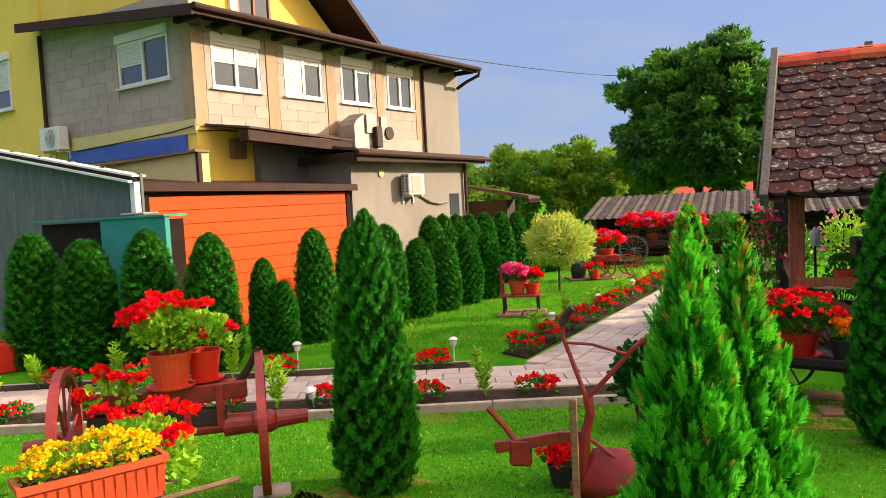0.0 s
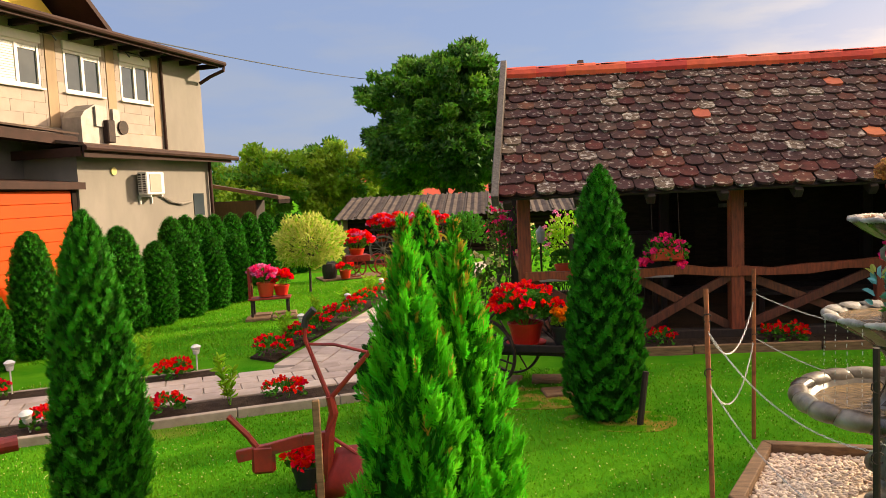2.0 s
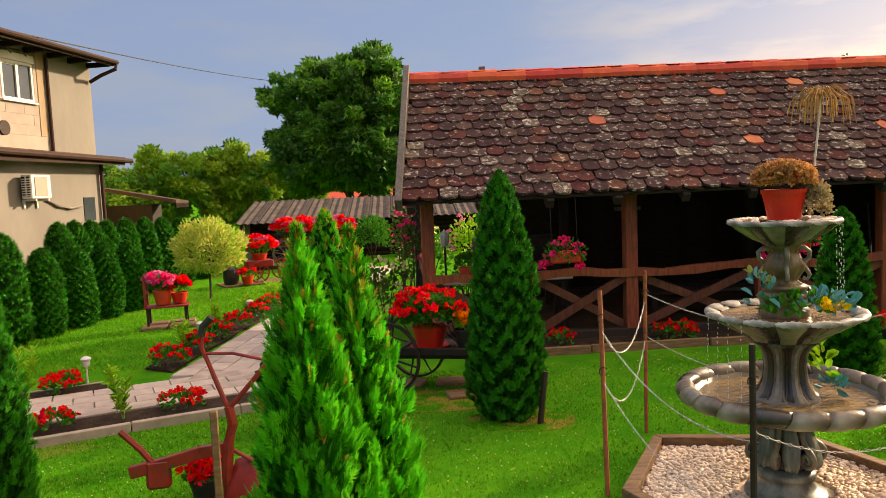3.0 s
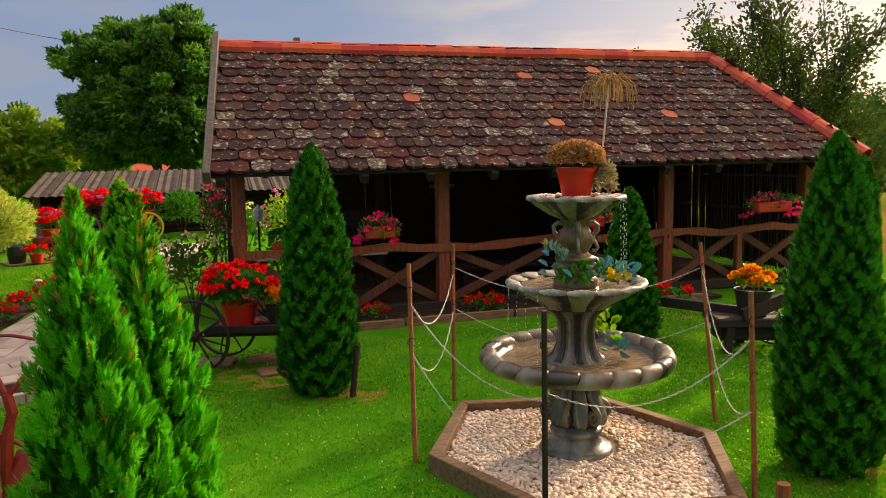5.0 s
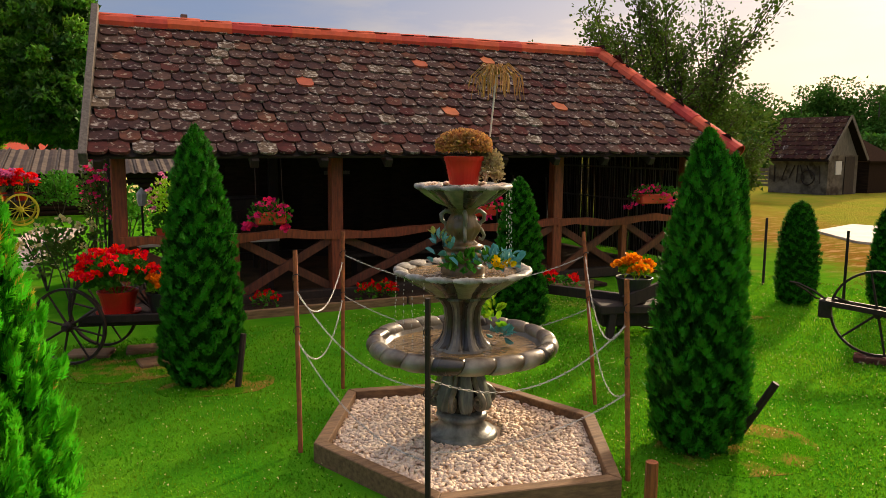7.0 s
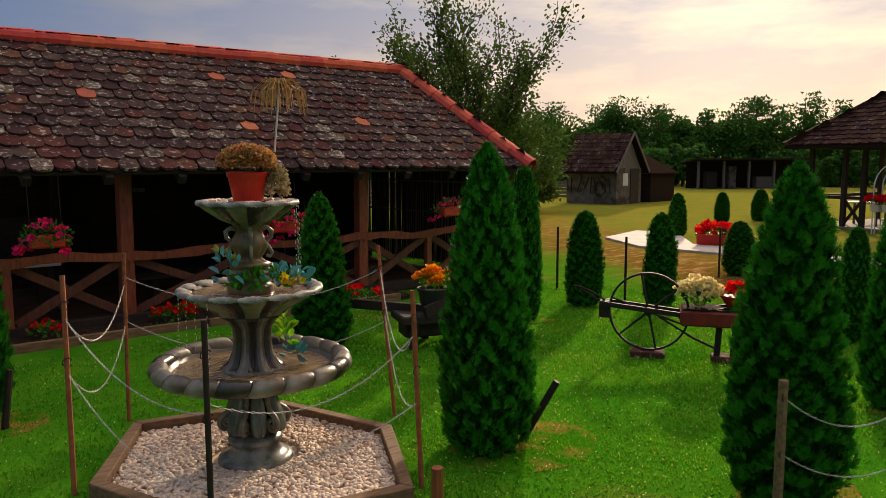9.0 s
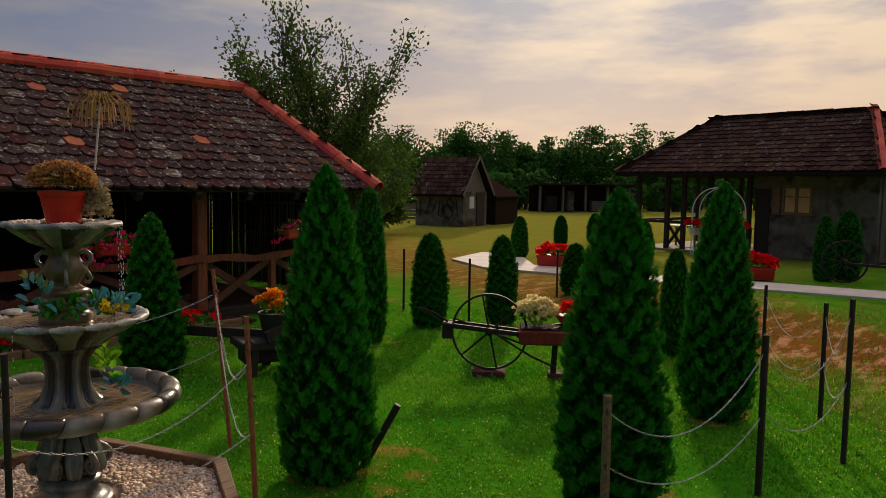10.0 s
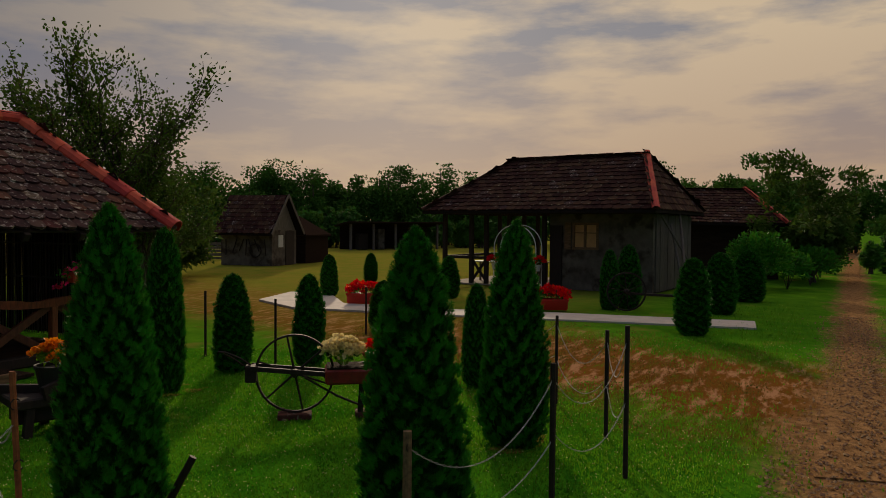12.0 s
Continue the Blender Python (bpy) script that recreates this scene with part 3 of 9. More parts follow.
    l.new(gr.outputs["Result"], gc.inputs[0])
    gc.inputs[6].default_value, gc.inputs[7].default_value = (0.42, 0.235, 0.10, 1), (0.16, 0.082, 0.034, 1)
    mt = n.new("ShaderNodeMix")
    mt.data_type = "RGBA"
    l.new(tm.outputs["Result"], mt.inputs[0])
    l.new(my.outputs[2], mt.inputs[6])
    l.new(gc.outputs[2], mt.inputs[7])
    l.new(mt.outputs[2], b.inputs["Base Color"])
    return m


GROUND = ground_material()


def build_ground():
    xs = sorted(set([-900, -400, -200, -100, -60] + list(range(-40, 61, 2)) + [80, 120, 200, 400, 900]))
    verts = [(x, y, 0.0 if max(abs(x), abs(y)) < 8 else 0.03 * noise.noise((x * 0.13, y * 0.13, 0)) - 0.01) for y in xs for x in xs]
    n = len(xs)
    faces = [(j * n + i, j * n + i + 1, (j + 1) * n + i + 1, (j + 1) * n + i) for j in range(n - 1) for i in range(n - 1)]
    tagged(mesh_part("ground", verts, faces, GROUND, smooth=True), "mown green lawn drying to brown patches", "ground", kind="structure")


build_ground()

# the paved garden path: E runs along it, D across it
PATH_E, PATH_D = Vector((0.926, 0.378, 0)), Vector((-0.378, 0.926, 0))


def on_path(s, d, z=0.0):
    return PATH_E * s + PATH_D * d + Vector((0, 0, z))


def strip(name, pts, z, material, label, category, thick=0.04):
    """A thin ragged-edged layer on the ground with the outline pts."""
    bm = bmesh.new()
    top = [bm.verts.new((x, y, z)) for x, y in pts]
    low = [bm.verts.new((x, y, z - thick)) for x, y in pts]
    bm.faces.new(top)
    for i in range(len(pts)):
        j = (i + 1) % len(pts)
        bm.faces.new((low[i], low[j], top[j], top[i]))
    bmesh.ops.triangulate(bm, faces=[f for f in bm.faces if len(f.verts) > 4])
    bmesh.ops.recalc_face_normals(bm, faces=bm.faces)
    return tagged(part(name, bm, material), label, category, kind="structure")


def ragged(pts, step=0.35, amp=0.10, seed=1.0):
    out = []
    for (ax, ay), (bx, by) in zip(pts, pts[1:] + pts[:1]):
        k = max(1, int(math.hypot(bx - ax, by - ay) / step))
        for i in range(k):
            x, y = ax + (bx - ax) * i / k, ay + (by - ay) * i / k
            v = noise.noise_vector((x * 1.3, y * 1.3, seed))
            out.append((x + amp * v.x, y + amp * v.y))
    return out


bed_near = [on_path(s, d).to_2d()[:] for s, d in ((-6.5, 7.47), (2.2, 7.47), (2.2, 8.06), (-6.5, 8.06))]
strip("flower_bed", ragged(bed_near, amp=0.02), 0.03, SOIL, "dark soil strip bed along the paved path", "flower bed")
bed_far = [on_path(s, d).to_2d()[:] for s, d in ((-6.5, 9.17), (0.25, 9.17), (0.25, 9.55), (-6.5, 9.55))]
strip("flower_bed", ragged(bed_far, amp=0.03, seed=3.0), 0.03, SOIL, "dark soil strip bed behind the paved path", "flower bed")
bed_side = [(-2.75, 9.35), (-1.95, 15.6), (-1.6, 20.5), (-2.0, 20.5), (-2.35, 15.6), (-3.15, 9.6)]
strip("flower_bed", ragged(bed_side, amp=0.03, seed=5.0), 0.028, SOIL, "dark soil bed beside the side path", "flower bed")
track = [(7.6, -0.3), (9.2, -0.35), (12.0, -0.72), (16.0, -0.9), (20.6, -1.1), (30.0, -1.45), (42.0, -2.0), (60.0, -2.9), (60.0, -3.6), (42.0, -2.45), (30.0, -1.9), (23.5, -1.6), (16.0, -1.2), (11.5, -1.05), (8.8, -1.35), (7.9, -1.6)]
strip("road", ragged(track, step=0.25, amp=0.08, seed=7.0), 0.004, GROUND, "brown gravel and earth farm track", "track", thick=0.03)
white = [(15.55, 11.2), (15.95, 7.5), (16.5, 4.85), (17.2, 0.7), (18.4, 0.8), (17.75, 5.1), (17.1, 7.6), (16.95, 10.6), (19.2, 12.6), (18.9, 13.8), (16.6, 13.1)]
strip("pavement", white, 0.035, WHITEPAVE, "pale concrete path across the dry lawn", "path", thick=0.06)


def build_track_stones():
    """Loose stones scattered over the track, thickest on its near stretch."""
    rng = np.random.default_rng(91)
    n = 5200
    x = 5.6 + 15 * rng.random(n) ** 1.8
    y = np.where(x < 9, -1.9 + 2.0 * rng.random(n), -0.95 - 0.02 * (x - 9) + rng.normal(0, 0.38, n))
    s = rng.uniform(0.006, 0.022, n)[:, None, None]
    v = np.array([(1.2, 0, 0), (0, 1, 0), (-1.1, 0.2, 0), (0, -0.9, 0), (0.1, 0.1, 0.7), (0, 0, -0.5)]) * s * rng.uniform(0.7, 1.3, (n, 6, 3))
    v += np.stack([x, y, np.full(n, 0.013)], 1)[:, None, :]
    f = np.array([(0, 1, 4), (1, 2, 4), (2, 3, 4), (3, 0, 4), (1, 0, 5), (2, 1, 5), (3, 2, 5), (0, 3, 5)])
    f = (np.arange(n)[:, None, None] * 6 + f).reshape(-1, 3)
    tagged(mesh_part("gravel", v.reshape(-1, 3).tolist(), f.tolist(), STONECHIP), "loose brown stones on the farm track", "gravel", kind="stuff")


build_track_stones()

# ---- paving slabs and kerb of the garden path ----
def build_paving():
    rng = random.Random(21)
    pv = tagged(new("pavement"), "pinkish-grey concrete slab path through the garden", "path", kind="structure")
    base = [on_path(s, d).to_2d()[:] for s, d in ((-6.6, 8.06), (1.95, 8.06), (1.95, 9.16), (-6.6, 9.16))]
    strip("path_bed", base, 0.012, MORTAR, "sandy bed under the path slabs", "path bed")
    ME = {}
    def slab(L, W):
        if (L, W) not in ME:
            ME[(L, W)] = part("slab", boxes((0.006, L - 0.006, 0.006, W - 0.006, 0.0, 0.04), bevel=0.006), PAVE, pv)
            return ME[(L, W)]
        o = new("slab", ME[(L, W)].data)
        o.parent = pv
        return o
    fr = Matrix(((PATH_E.x, PATH_D.x, 0, 0), (PATH_E.y, PATH_D.y, 0, 0), (0, 0, 1, 0), (0, 0, 0, 1)))
    rows = 4
    w = 1.09 / rows
    for j in range(rows):
        s = -6.5 - (0.2 if j % 2 else 0)
        while s < 1.9:
            o = slab(0.40, w)
            o.matrix_local = fr @ pose(s, 8.06 + j * w, 0.008 + rng.uniform(-0.002, 0.003), rng.uniform(-.5, .5), rng.uniform(-.4, .4), rng.uniform(-.5, .5))
            s += 0.40
    # side path that leads on past the barn
    d = Vector((0.124, 0.992, 0))
    r = Vector((0.992, -0.124, 0))
    fr2 = Matrix(((r.x, d.x, 0, 0), (r.y, d.y, 0, 0), (0, 0, 1, 0), (0, 0, 0, 1)))
    o0 = Vector((-2.66, 9.0, 0))
    base = [(o0 + r * a + d * b).to_2d()[:] for a, b in ((0, -0.1), (1.15, -0.1), (1.15, 12.2), (0, 12.2))]
    strip("path_bed", base, 0.011, MORTAR, "sandy bed under the side path slabs", "path bed")
    for j in range(4):
        b = 0.0 - (0.2 if j % 2 else 0)
        while b < 12.0:
            o = slab(0.285, 0.40)
            o.matrix_local = Matrix.Translation(o0) @ fr2 @ pose(j * 0.285, b, 0.007 + rng.uniform(-0.002, 0.003), rng.uniform(-.5, .5), rng.uniform(-.4, .4), rng.uniform(-.5, .5))
            b += 0.40
    kb = tagged(new("kerb"), "low concrete edging strip between lawn and bed", "kerb", kind="structure")
    first = None
    for k in range(9):
        if first is None:
            first = part("kerbstone", boxes((0.004, 0.996, 0, 0.07, -0.05, 0.085), bevel=0.008), KERB, kb)
            o = first
        else:
            o = new("kerbstone", first.data)
            o.parent = kb
        o.matrix_local = fr @ pose(-6.6 + k, 7.40, rng.uniform(-0.006, 0.006), 0, rng.uniform(-.4, .4), rng.uniform(-.3, .3))
    # thin edging board on the far side
    for k in range(7):
        o = new("kerbstone", first.data)
        o.parent = kb
        o.matrix_local = fr @ pose(-6.6 + k * 1.0, 9.56, -0.03) @ Matrix.Diagonal((1, 0.6, 0.8, 1))
    kb2 = tagged(new("kerb"), "low timber edging in front of the barn bed", "kerb", kind="structure")
    for k in range(4):
        part("edging_board", boxes((0.95 + k * 1.5, 2.43 + k * 1.5, 9.02 + 0.03 * (k % 2), 9.08 + 0.03 * (k % 2), -0.02, 0.11), bevel=0.008), FRAMEWOOD, kb2)
    strip("flower_bed", ragged([(0.9, 9.1), (7.2, 9.1), (7.2, 9.75), (0.9, 9.75)], amp=0.02, seed=9.0), 0.05, SOIL, "dark soil bed along the barn rail", "flower bed")


build_paving()

# ---- the open timber barn with the old tiled roof ----
BX0, BX1, BY0, BYR, BY1 = 0.18, 9.82, 9.30, 11.90, 14.50
BZE, BZR, BRX1, BXR0 = 1.96, 3.77, 8.95, 0.42
POSTS = (0.50, 3.21, 6.76, 9.35)


def build_barn():
    barn = thing("barn", pose(0, 0, 0), "open timber barn with a mossy old plain-tile roof", "barn")
    # posts, plates, rails
    for y in (9.9, 13.9):
        for x in POSTS:
            bm = bmesh.new()
            beam(bm, (x, y, 0.0), (x + 0.02, y, 2.12), 0.17, 0.17)
            # back posts get the near-black wood: the barn's inner shade is in colour
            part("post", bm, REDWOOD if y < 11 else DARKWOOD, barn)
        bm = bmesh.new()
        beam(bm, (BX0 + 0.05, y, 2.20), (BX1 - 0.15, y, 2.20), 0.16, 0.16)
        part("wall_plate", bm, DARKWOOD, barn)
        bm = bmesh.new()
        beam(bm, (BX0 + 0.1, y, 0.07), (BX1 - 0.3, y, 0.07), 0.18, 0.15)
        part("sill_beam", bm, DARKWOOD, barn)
    for x0, x1 in zip(POSTS, POSTS[1:]):
        bm = bmesh.new()
        z0, z1 = (0.90, 0.91)
        k = 8
        pts = [(x0 + (x1 - x0) * i / k, 9.84, z0 + (z1 - z0) * i / k + 0.03 * math.sin(i * 1.3 + x0)) for i in range(k + 1)]
        rings = [[bm.verts.new(Vector(p) + Vector((0, dy, dz + 0.012 * math.sin(3 * i + dz * 40)))) for dy, dz in ((-.045, -.055), (.045, -.055), (.045, .055), (-.045, .055))] for i, p in enumerate(pts)]
        for ra, rb in zip(rings, rings[1:]):
            for j in range(4):
                bm.faces.new((ra[j], ra[(j + 1) % 4], rb[(j + 1) % 4], rb[j]))
        bm.faces.new(rings[0][::-1])
        bm.faces.new(rings[-1])
        part("rail", bm, REDWOOD, barn, "waney red-brown top rail")
        xm = (x0 + x1) / 2
        bm = bmesh.new()
        beam(bm, (xm, 9.86, 0.12), (xm, 9.86, 0.9), 0.10, 0.10)
        part("stud", bm, REDWOOD, barn)
        for a, b in ((x0, xm), (xm, x1)):
            for p, q in (((a + 0.08, 0.16), (b - 0.06, 0.84)), ((a + 0.08, 0.84), (b - 0.06, 0.16))):
                bm = bmesh.new()
                off = 9.87 if p[1] < q[1] else 9.93
                beam(bm, (p[0], off, p[1]), (q[0], off, q[1]), 0.06, 0.11)
                part("brace", bm, BRACEWOOD, barn)
    # gable-end rail and braces on the near side
    bm = bmesh.new()
    beam(bm, (0.50, 9.98, 0.9), (0.50, 13.8, 0.9), 0.09, 0.11)
    part("rail", bm, REDWOOD, barn)
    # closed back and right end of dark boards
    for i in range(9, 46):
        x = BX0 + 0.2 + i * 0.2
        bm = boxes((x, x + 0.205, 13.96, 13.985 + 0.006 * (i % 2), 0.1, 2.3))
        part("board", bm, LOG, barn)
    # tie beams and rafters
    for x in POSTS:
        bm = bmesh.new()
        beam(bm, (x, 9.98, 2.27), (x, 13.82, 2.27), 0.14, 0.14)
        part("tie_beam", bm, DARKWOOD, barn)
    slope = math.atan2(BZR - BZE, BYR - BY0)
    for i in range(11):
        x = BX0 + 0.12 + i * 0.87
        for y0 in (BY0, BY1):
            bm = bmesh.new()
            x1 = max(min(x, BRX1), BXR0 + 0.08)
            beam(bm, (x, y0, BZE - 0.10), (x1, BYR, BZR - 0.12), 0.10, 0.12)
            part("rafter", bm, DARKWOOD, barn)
    # boarding under the tiles: front, back and hip
    def deck(name, pts, t=0.03):
        bm = bmesh.new()
        p = [Vector(q) for q in pts]
        nrm = (p[1] - p[0]).cross(p[2] - p[0]).normalized()
        if nrm.z < 0:
            p.reverse()
            nrm = -nrm
        top = [bm.verts.new(q - nrm * 0.005) for q in p]
        low = [bm.verts.new(q - nrm * (t + 0.005)) for q in p]
        bm.faces.new(top)
        bm.faces.new(low[::-1])
        for i in range(len(p)):
            j = (i + 1) % len(p)
            bm.faces.new((low[i], low[j], top[j], top[i]))
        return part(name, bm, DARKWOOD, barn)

    deck("roof_boarding", ((BX0, BY0, BZE), (BX1, BY0, BZE), (BRX1, BYR, BZR), (BXR0, BYR, BZR)))
    deck("roof_boarding", ((BX0, BY1, BZE), (BXR0, BYR, BZR), (BRX1, BYR, BZR), (BX1, BY1, BZE)))
    deck("roof_boarding", ((BX1, BY0, BZE), (BX1, BY1, BZE), (BRX1, BYR, BZR)))
    for y0, lab in ((BY0 - 0.05, "pale grey weathered barge board"), (BY1 + 0.05, "")):
        bm = bmesh.new()
        beam(bm, (BX0 - 0.03, y0, BZE - 0.03), (BXR0 - 0.03, BYR, BZR + 0.21), 0.09, 0.17)
        part("barge_board", bm, OLDWOOD, barn, lab)
    bm = boxes((1.56, 1.65, 12.2, 12.3, 3.5, 4.04))
    part("flue", bm, OLDWOOD, barn)
    return barn


barn = build_barn()


def tile_mesh(name, w, length, material, seed):
    """A plain tile with a rounded lower end, slightly cupped and uneven: local x across, y up the slope, z out."""
    rng = random.Random(seed)
    n = 6
    low = [(w * 0.485 * math.sin(math.pi * (k / n - 0.5)), 0.085 * (1 - math.cos(math.pi * (k / n - 0.5))) + rng.uniform(-0.004, 0.004)) for k in range(n + 1)]
    pts = low + [(w * 0.485, length), (-w * 0.485, length)]
    verts = [(x, y, 0.022 + 0.008 * (1 - (2 * x / w) ** 2)) for x, y in pts] + [(x, y, -0.006) for x, y in pts[:n + 1]]
    faces = [tuple(range(n + 3))] + [(k, n + 3 + k, n + 4 + k, k + 1) for k in range(n)]
    faces = [f if i == 0 else f[::-1] for i, f in enumerate(faces)]
    me = bpy.data.meshes.new(name)
    me.from_pydata(verts, [], faces)
    me.materials.append(material)
    return me


def tile_slope(parent, origin, along, up, cols, rows, w, gauge, inside, rng, meshes, near=None, offset=0.0, edge=None):
    """Lays tiles in courses on a slope. Tiles for which near(x, y) holds are parts of their own; the rest is one joined mesh."""
    nrm = along.cross(up).normalized()
    vs, fs, ms, mats = [], [], [], []
    for me in meshes:
        if me.materials[0] not in mats:
            mats.append(me.materials[0])
    for j in range(rows):
        for i in range(-1, cols + 1):
            x, y = (i + 0.5 * (j % 2) + 0.5) * w + offset, j * gauge
            if not inside(x, y):
                continue
            x = edge(x, y) if edge else x
            u = rng.random()
            me = meshes[-1] if u < 0.014 else meshes[-2] if u < 0.065 else meshes[rng.randrange(len(meshes) - 2)]
            m = Matrix.Translation(origin + along * x + up * y + nrm * rng.uniform(0.0, 0.006)) @ Matrix((
                (along.x, up.x, nrm.x, 0), (along.y, up.y, nrm.y, 0), (along.z, up.z, nrm.z, 0), (0, 0, 0, 1)))
            m = m @ pose(rng.uniform(-.006, .006), rng.uniform(-.014, .014), 0.024, -5.6 + rng.uniform(-.9, .9), rng.uniform(-1.2, 1.2), rng.uniform(-2.2, 2.2))
            if near and near(x, y):
                o = new("tile", me)
                o.parent = parent
                o.matrix_local = m
            else:
                b = len(vs)
                vs += [m @ v.co for v in me.vertices]
                for p in me.polygons:
                    fs.append([b + k for k in p.vertices])
                    ms.append(mats.index(me.materials[0]))
    if fs:
        tagged(mesh_part("tile", vs, fs, mats, parent, mats=ms), kind="stuff")


BARN_TILES = [tile_mesh("tile", 0.236, 0.36, TILE, k) for k in range(4)] + [tile_mesh("tile", 0.236, 0.36, TILE_RED, 6)] + [tile_mesh("tile", 0.236, 0.36, TILE_PALE, 7), tile_mesh("tile", 0.236, 0.36, TILE_NEW, 8)]


def tile_barn():
    rng = random.Random(11)
    w, gauge = 0.238, 0.232
    up = Vector((0, BYR - BY0, BZR - BZE))
    h = up.length
    up.normalize()
    rows = int(h / gauge) + 1
    def inside(x, y):
        t = y / h
        return -0.03 + (BXR0 - BX0) * t < x < (BX1 - BX0) - (BX1 - BRX1) * t + 0.05 and y < h - 0.06
    tile_slope(barn, Vector((BX0, BY0 - 0.04, BZE)), Vector((1, 0, 0)), up, 42, rows, w, gauge, inside, rng, BARN_TILES, near=lambda x, y: x < 5.2, edge=lambda x, y: max(x, 0.10 + (BXR0 - BX0) * y / h))
    up2 = Vector((0, BYR - BY1, BZR - BZE)).normalized()
    tile_slope(barn, Vector((BX1, BY1 + 0.04, BZE)), Vector((-1, 0, 0)), up2, 42, rows, w, gauge, lambda x, y: x > (BX1 - BRX1) * y / h - 0.05 and x < BX1 - BX0 - (BXR0 - BX0) * y / h and y < h - 0.06, rng, BARN_TILES)
    up3 = Vector((BRX1 - BX1, 0, BZR - BZE))
    h3 = up3.length
    up3.normalize()
    half = (BY1 - BY0) / 2
    tile_slope(barn, Vector((BX1 + 0.04, BY0, BZE)), Vector((0, 1, 0)), up3, 24, int(h3 / gauge) + 1, w, gauge, lambda x, y: abs(x - half) < half * (1 - y / h3) and y < h3 - 0.1, rng, BARN_TILES)
    # ridge and hip caps
    bm = bmesh.new()
    n = 8
    rings = []
    for y, r in ((0, 0.180), (0.49, 0.158)):
        rings.append([bm.verts.new((r * math.cos(a), y, r * 0.82 * math.sin(a))) for a in np.linspace(-0.45, math.pi + 0.45, n + 1)])
    for k in range(n):
        bm.faces.new((rings[0][k], rings[0][k + 1], rings[1][k + 1], rings[1][k]))
    inner = [bm.verts.new((v.co.x * 0.86, 0, v.co.z * 0.86)) for v in rings[0]]
    for k in range(n):
        bm.faces.new((inner[k], inner[k + 1], rings[0][k + 1], rings[0][k]))
    cap = part("ridge_tile", bm, RIDGE, barn, smooth=False)
    def run(a, b, first=None):
        a, b = Vector(a), Vector(b)
        d = (b - a)
        k = int(d.length / 0.43)
        q = d.to_track_quat("Y", "Z").to_matrix().to_4x4()
        for i in range(k):
            m = Matrix.Translation(a + d * (i / k) + Vector((0, 0, rng.uniform(0.02, 0.028)))) @ q @ pose(0, 0, 0, 1.2 + rng.uniform(-0.5, 0.5), rng.uniform(-2, 2), rng.uniform(-1, 1))
            if first is not None and i == 0:
                first.matrix_local = m
            else:
                share("ridge_tile", cap, barn, m)
    run((BRX1 + 0.05, BYR, BZR), (BXR0, BYR, BZR), cap)
    run((BX1 + 0.06, BY0 - 0.04, BZE + 0.01), (BRX1, BYR, BZR))
    run((BX1 + 0.06, BY1 + 0.04, BZE + 0.01), (BRX1, BYR, BZR))


tile_barn()

# ---- the family house with its garage ----
HA = radians(12.3)
HU, HN = Vector((math.sin(HA), math.cos(HA), 0)), Vector((math.cos(HA), -math.sin(HA), 0))
HOUSE = Matrix(((HN.x, HU.x, 0, 0), (HN.y, HU.y, 0, 0), (0, 0, 1, 0), (0, 0, 0, 1)))  # local x: out of the facade, y: along it


def window(parent, along, at, z0, w, h, face, shut=(0.4, 0.4), depth=0.0):
    """A two-leaf white window with roller shutters. along 'y': in a wall that faces +x; 'x': in a wall that faces -y. shut: how far each leaf's shutter is down."""
    def bx(a0, a1, o0, o1, c0, c1):
        return (face + o0, face + o1, at + a0, at + a1, c0, c1) if along == "y" else (at + a0, at + a1, face - o1, face - o0, c0, c1)
    win = new("window")
    win.parent = parent
    tagged(win, "white plastic window with roller shutters")
    fr = 0.06
    bm = boxes(bx(0, w, -0.02, 0.04, z0, z0 + fr), bx(0, w, -0.02, 0.04, z0 + h - fr, z0 + h), bx(0, fr, -0.02, 0.042, z0 + fr, z0 + h - fr), bx(w - fr, w, -0.02, 0.042, z0 + fr, z0 + h - fr), bx(w / 2 - fr * 0.7, w / 2 + fr * 0.7, -0.02, 0.044, z0 + fr, z0 + h - fr))
    part("frame", bm, PVC, win)
    part("shutter_box", boxes(bx(-0.03, w + 0.03, -0.02, 0.09, z0 + h + 0.004, z0 + h + 0.2), bevel=0.012), PVC, win)
    part("sill", boxes(bx(-0.06, w + 0.06, -0.02, 0.11, z0 - 0.05, z0 - 0.012)), SHUTTER, win)
    for k, s in enumerate(shut):
        a0, a1 = (fr, w / 2 - fr * 0.7) if k == 0 else (w / 2 + fr * 0.7, w - fr)
        part("pane", boxes(bx(a0, a1, -0.012, 0.004, z0 + fr, z0 + h - fr)), GLASS, win)
        if s > 0:
            top, zb = z0 + h - fr, z0 + h - fr - s * (h - 2 * fr)
            cnt = max(2, int((top - zb) / 0.052))
            bm = bmesh.new()
            for i in range(cnt):
                c0 = zb + (top - zb) * i / cnt
                box(bm, *bx(a0 + 0.004, a1 - 0.004, 0.010, 0.024 + 0.004, c0 + 0.004, c0 + (top - zb) / cnt - 0.004))
            tagged(part("roller_shutter", bm, SHUTTER, win), kind="stuff")
    return win


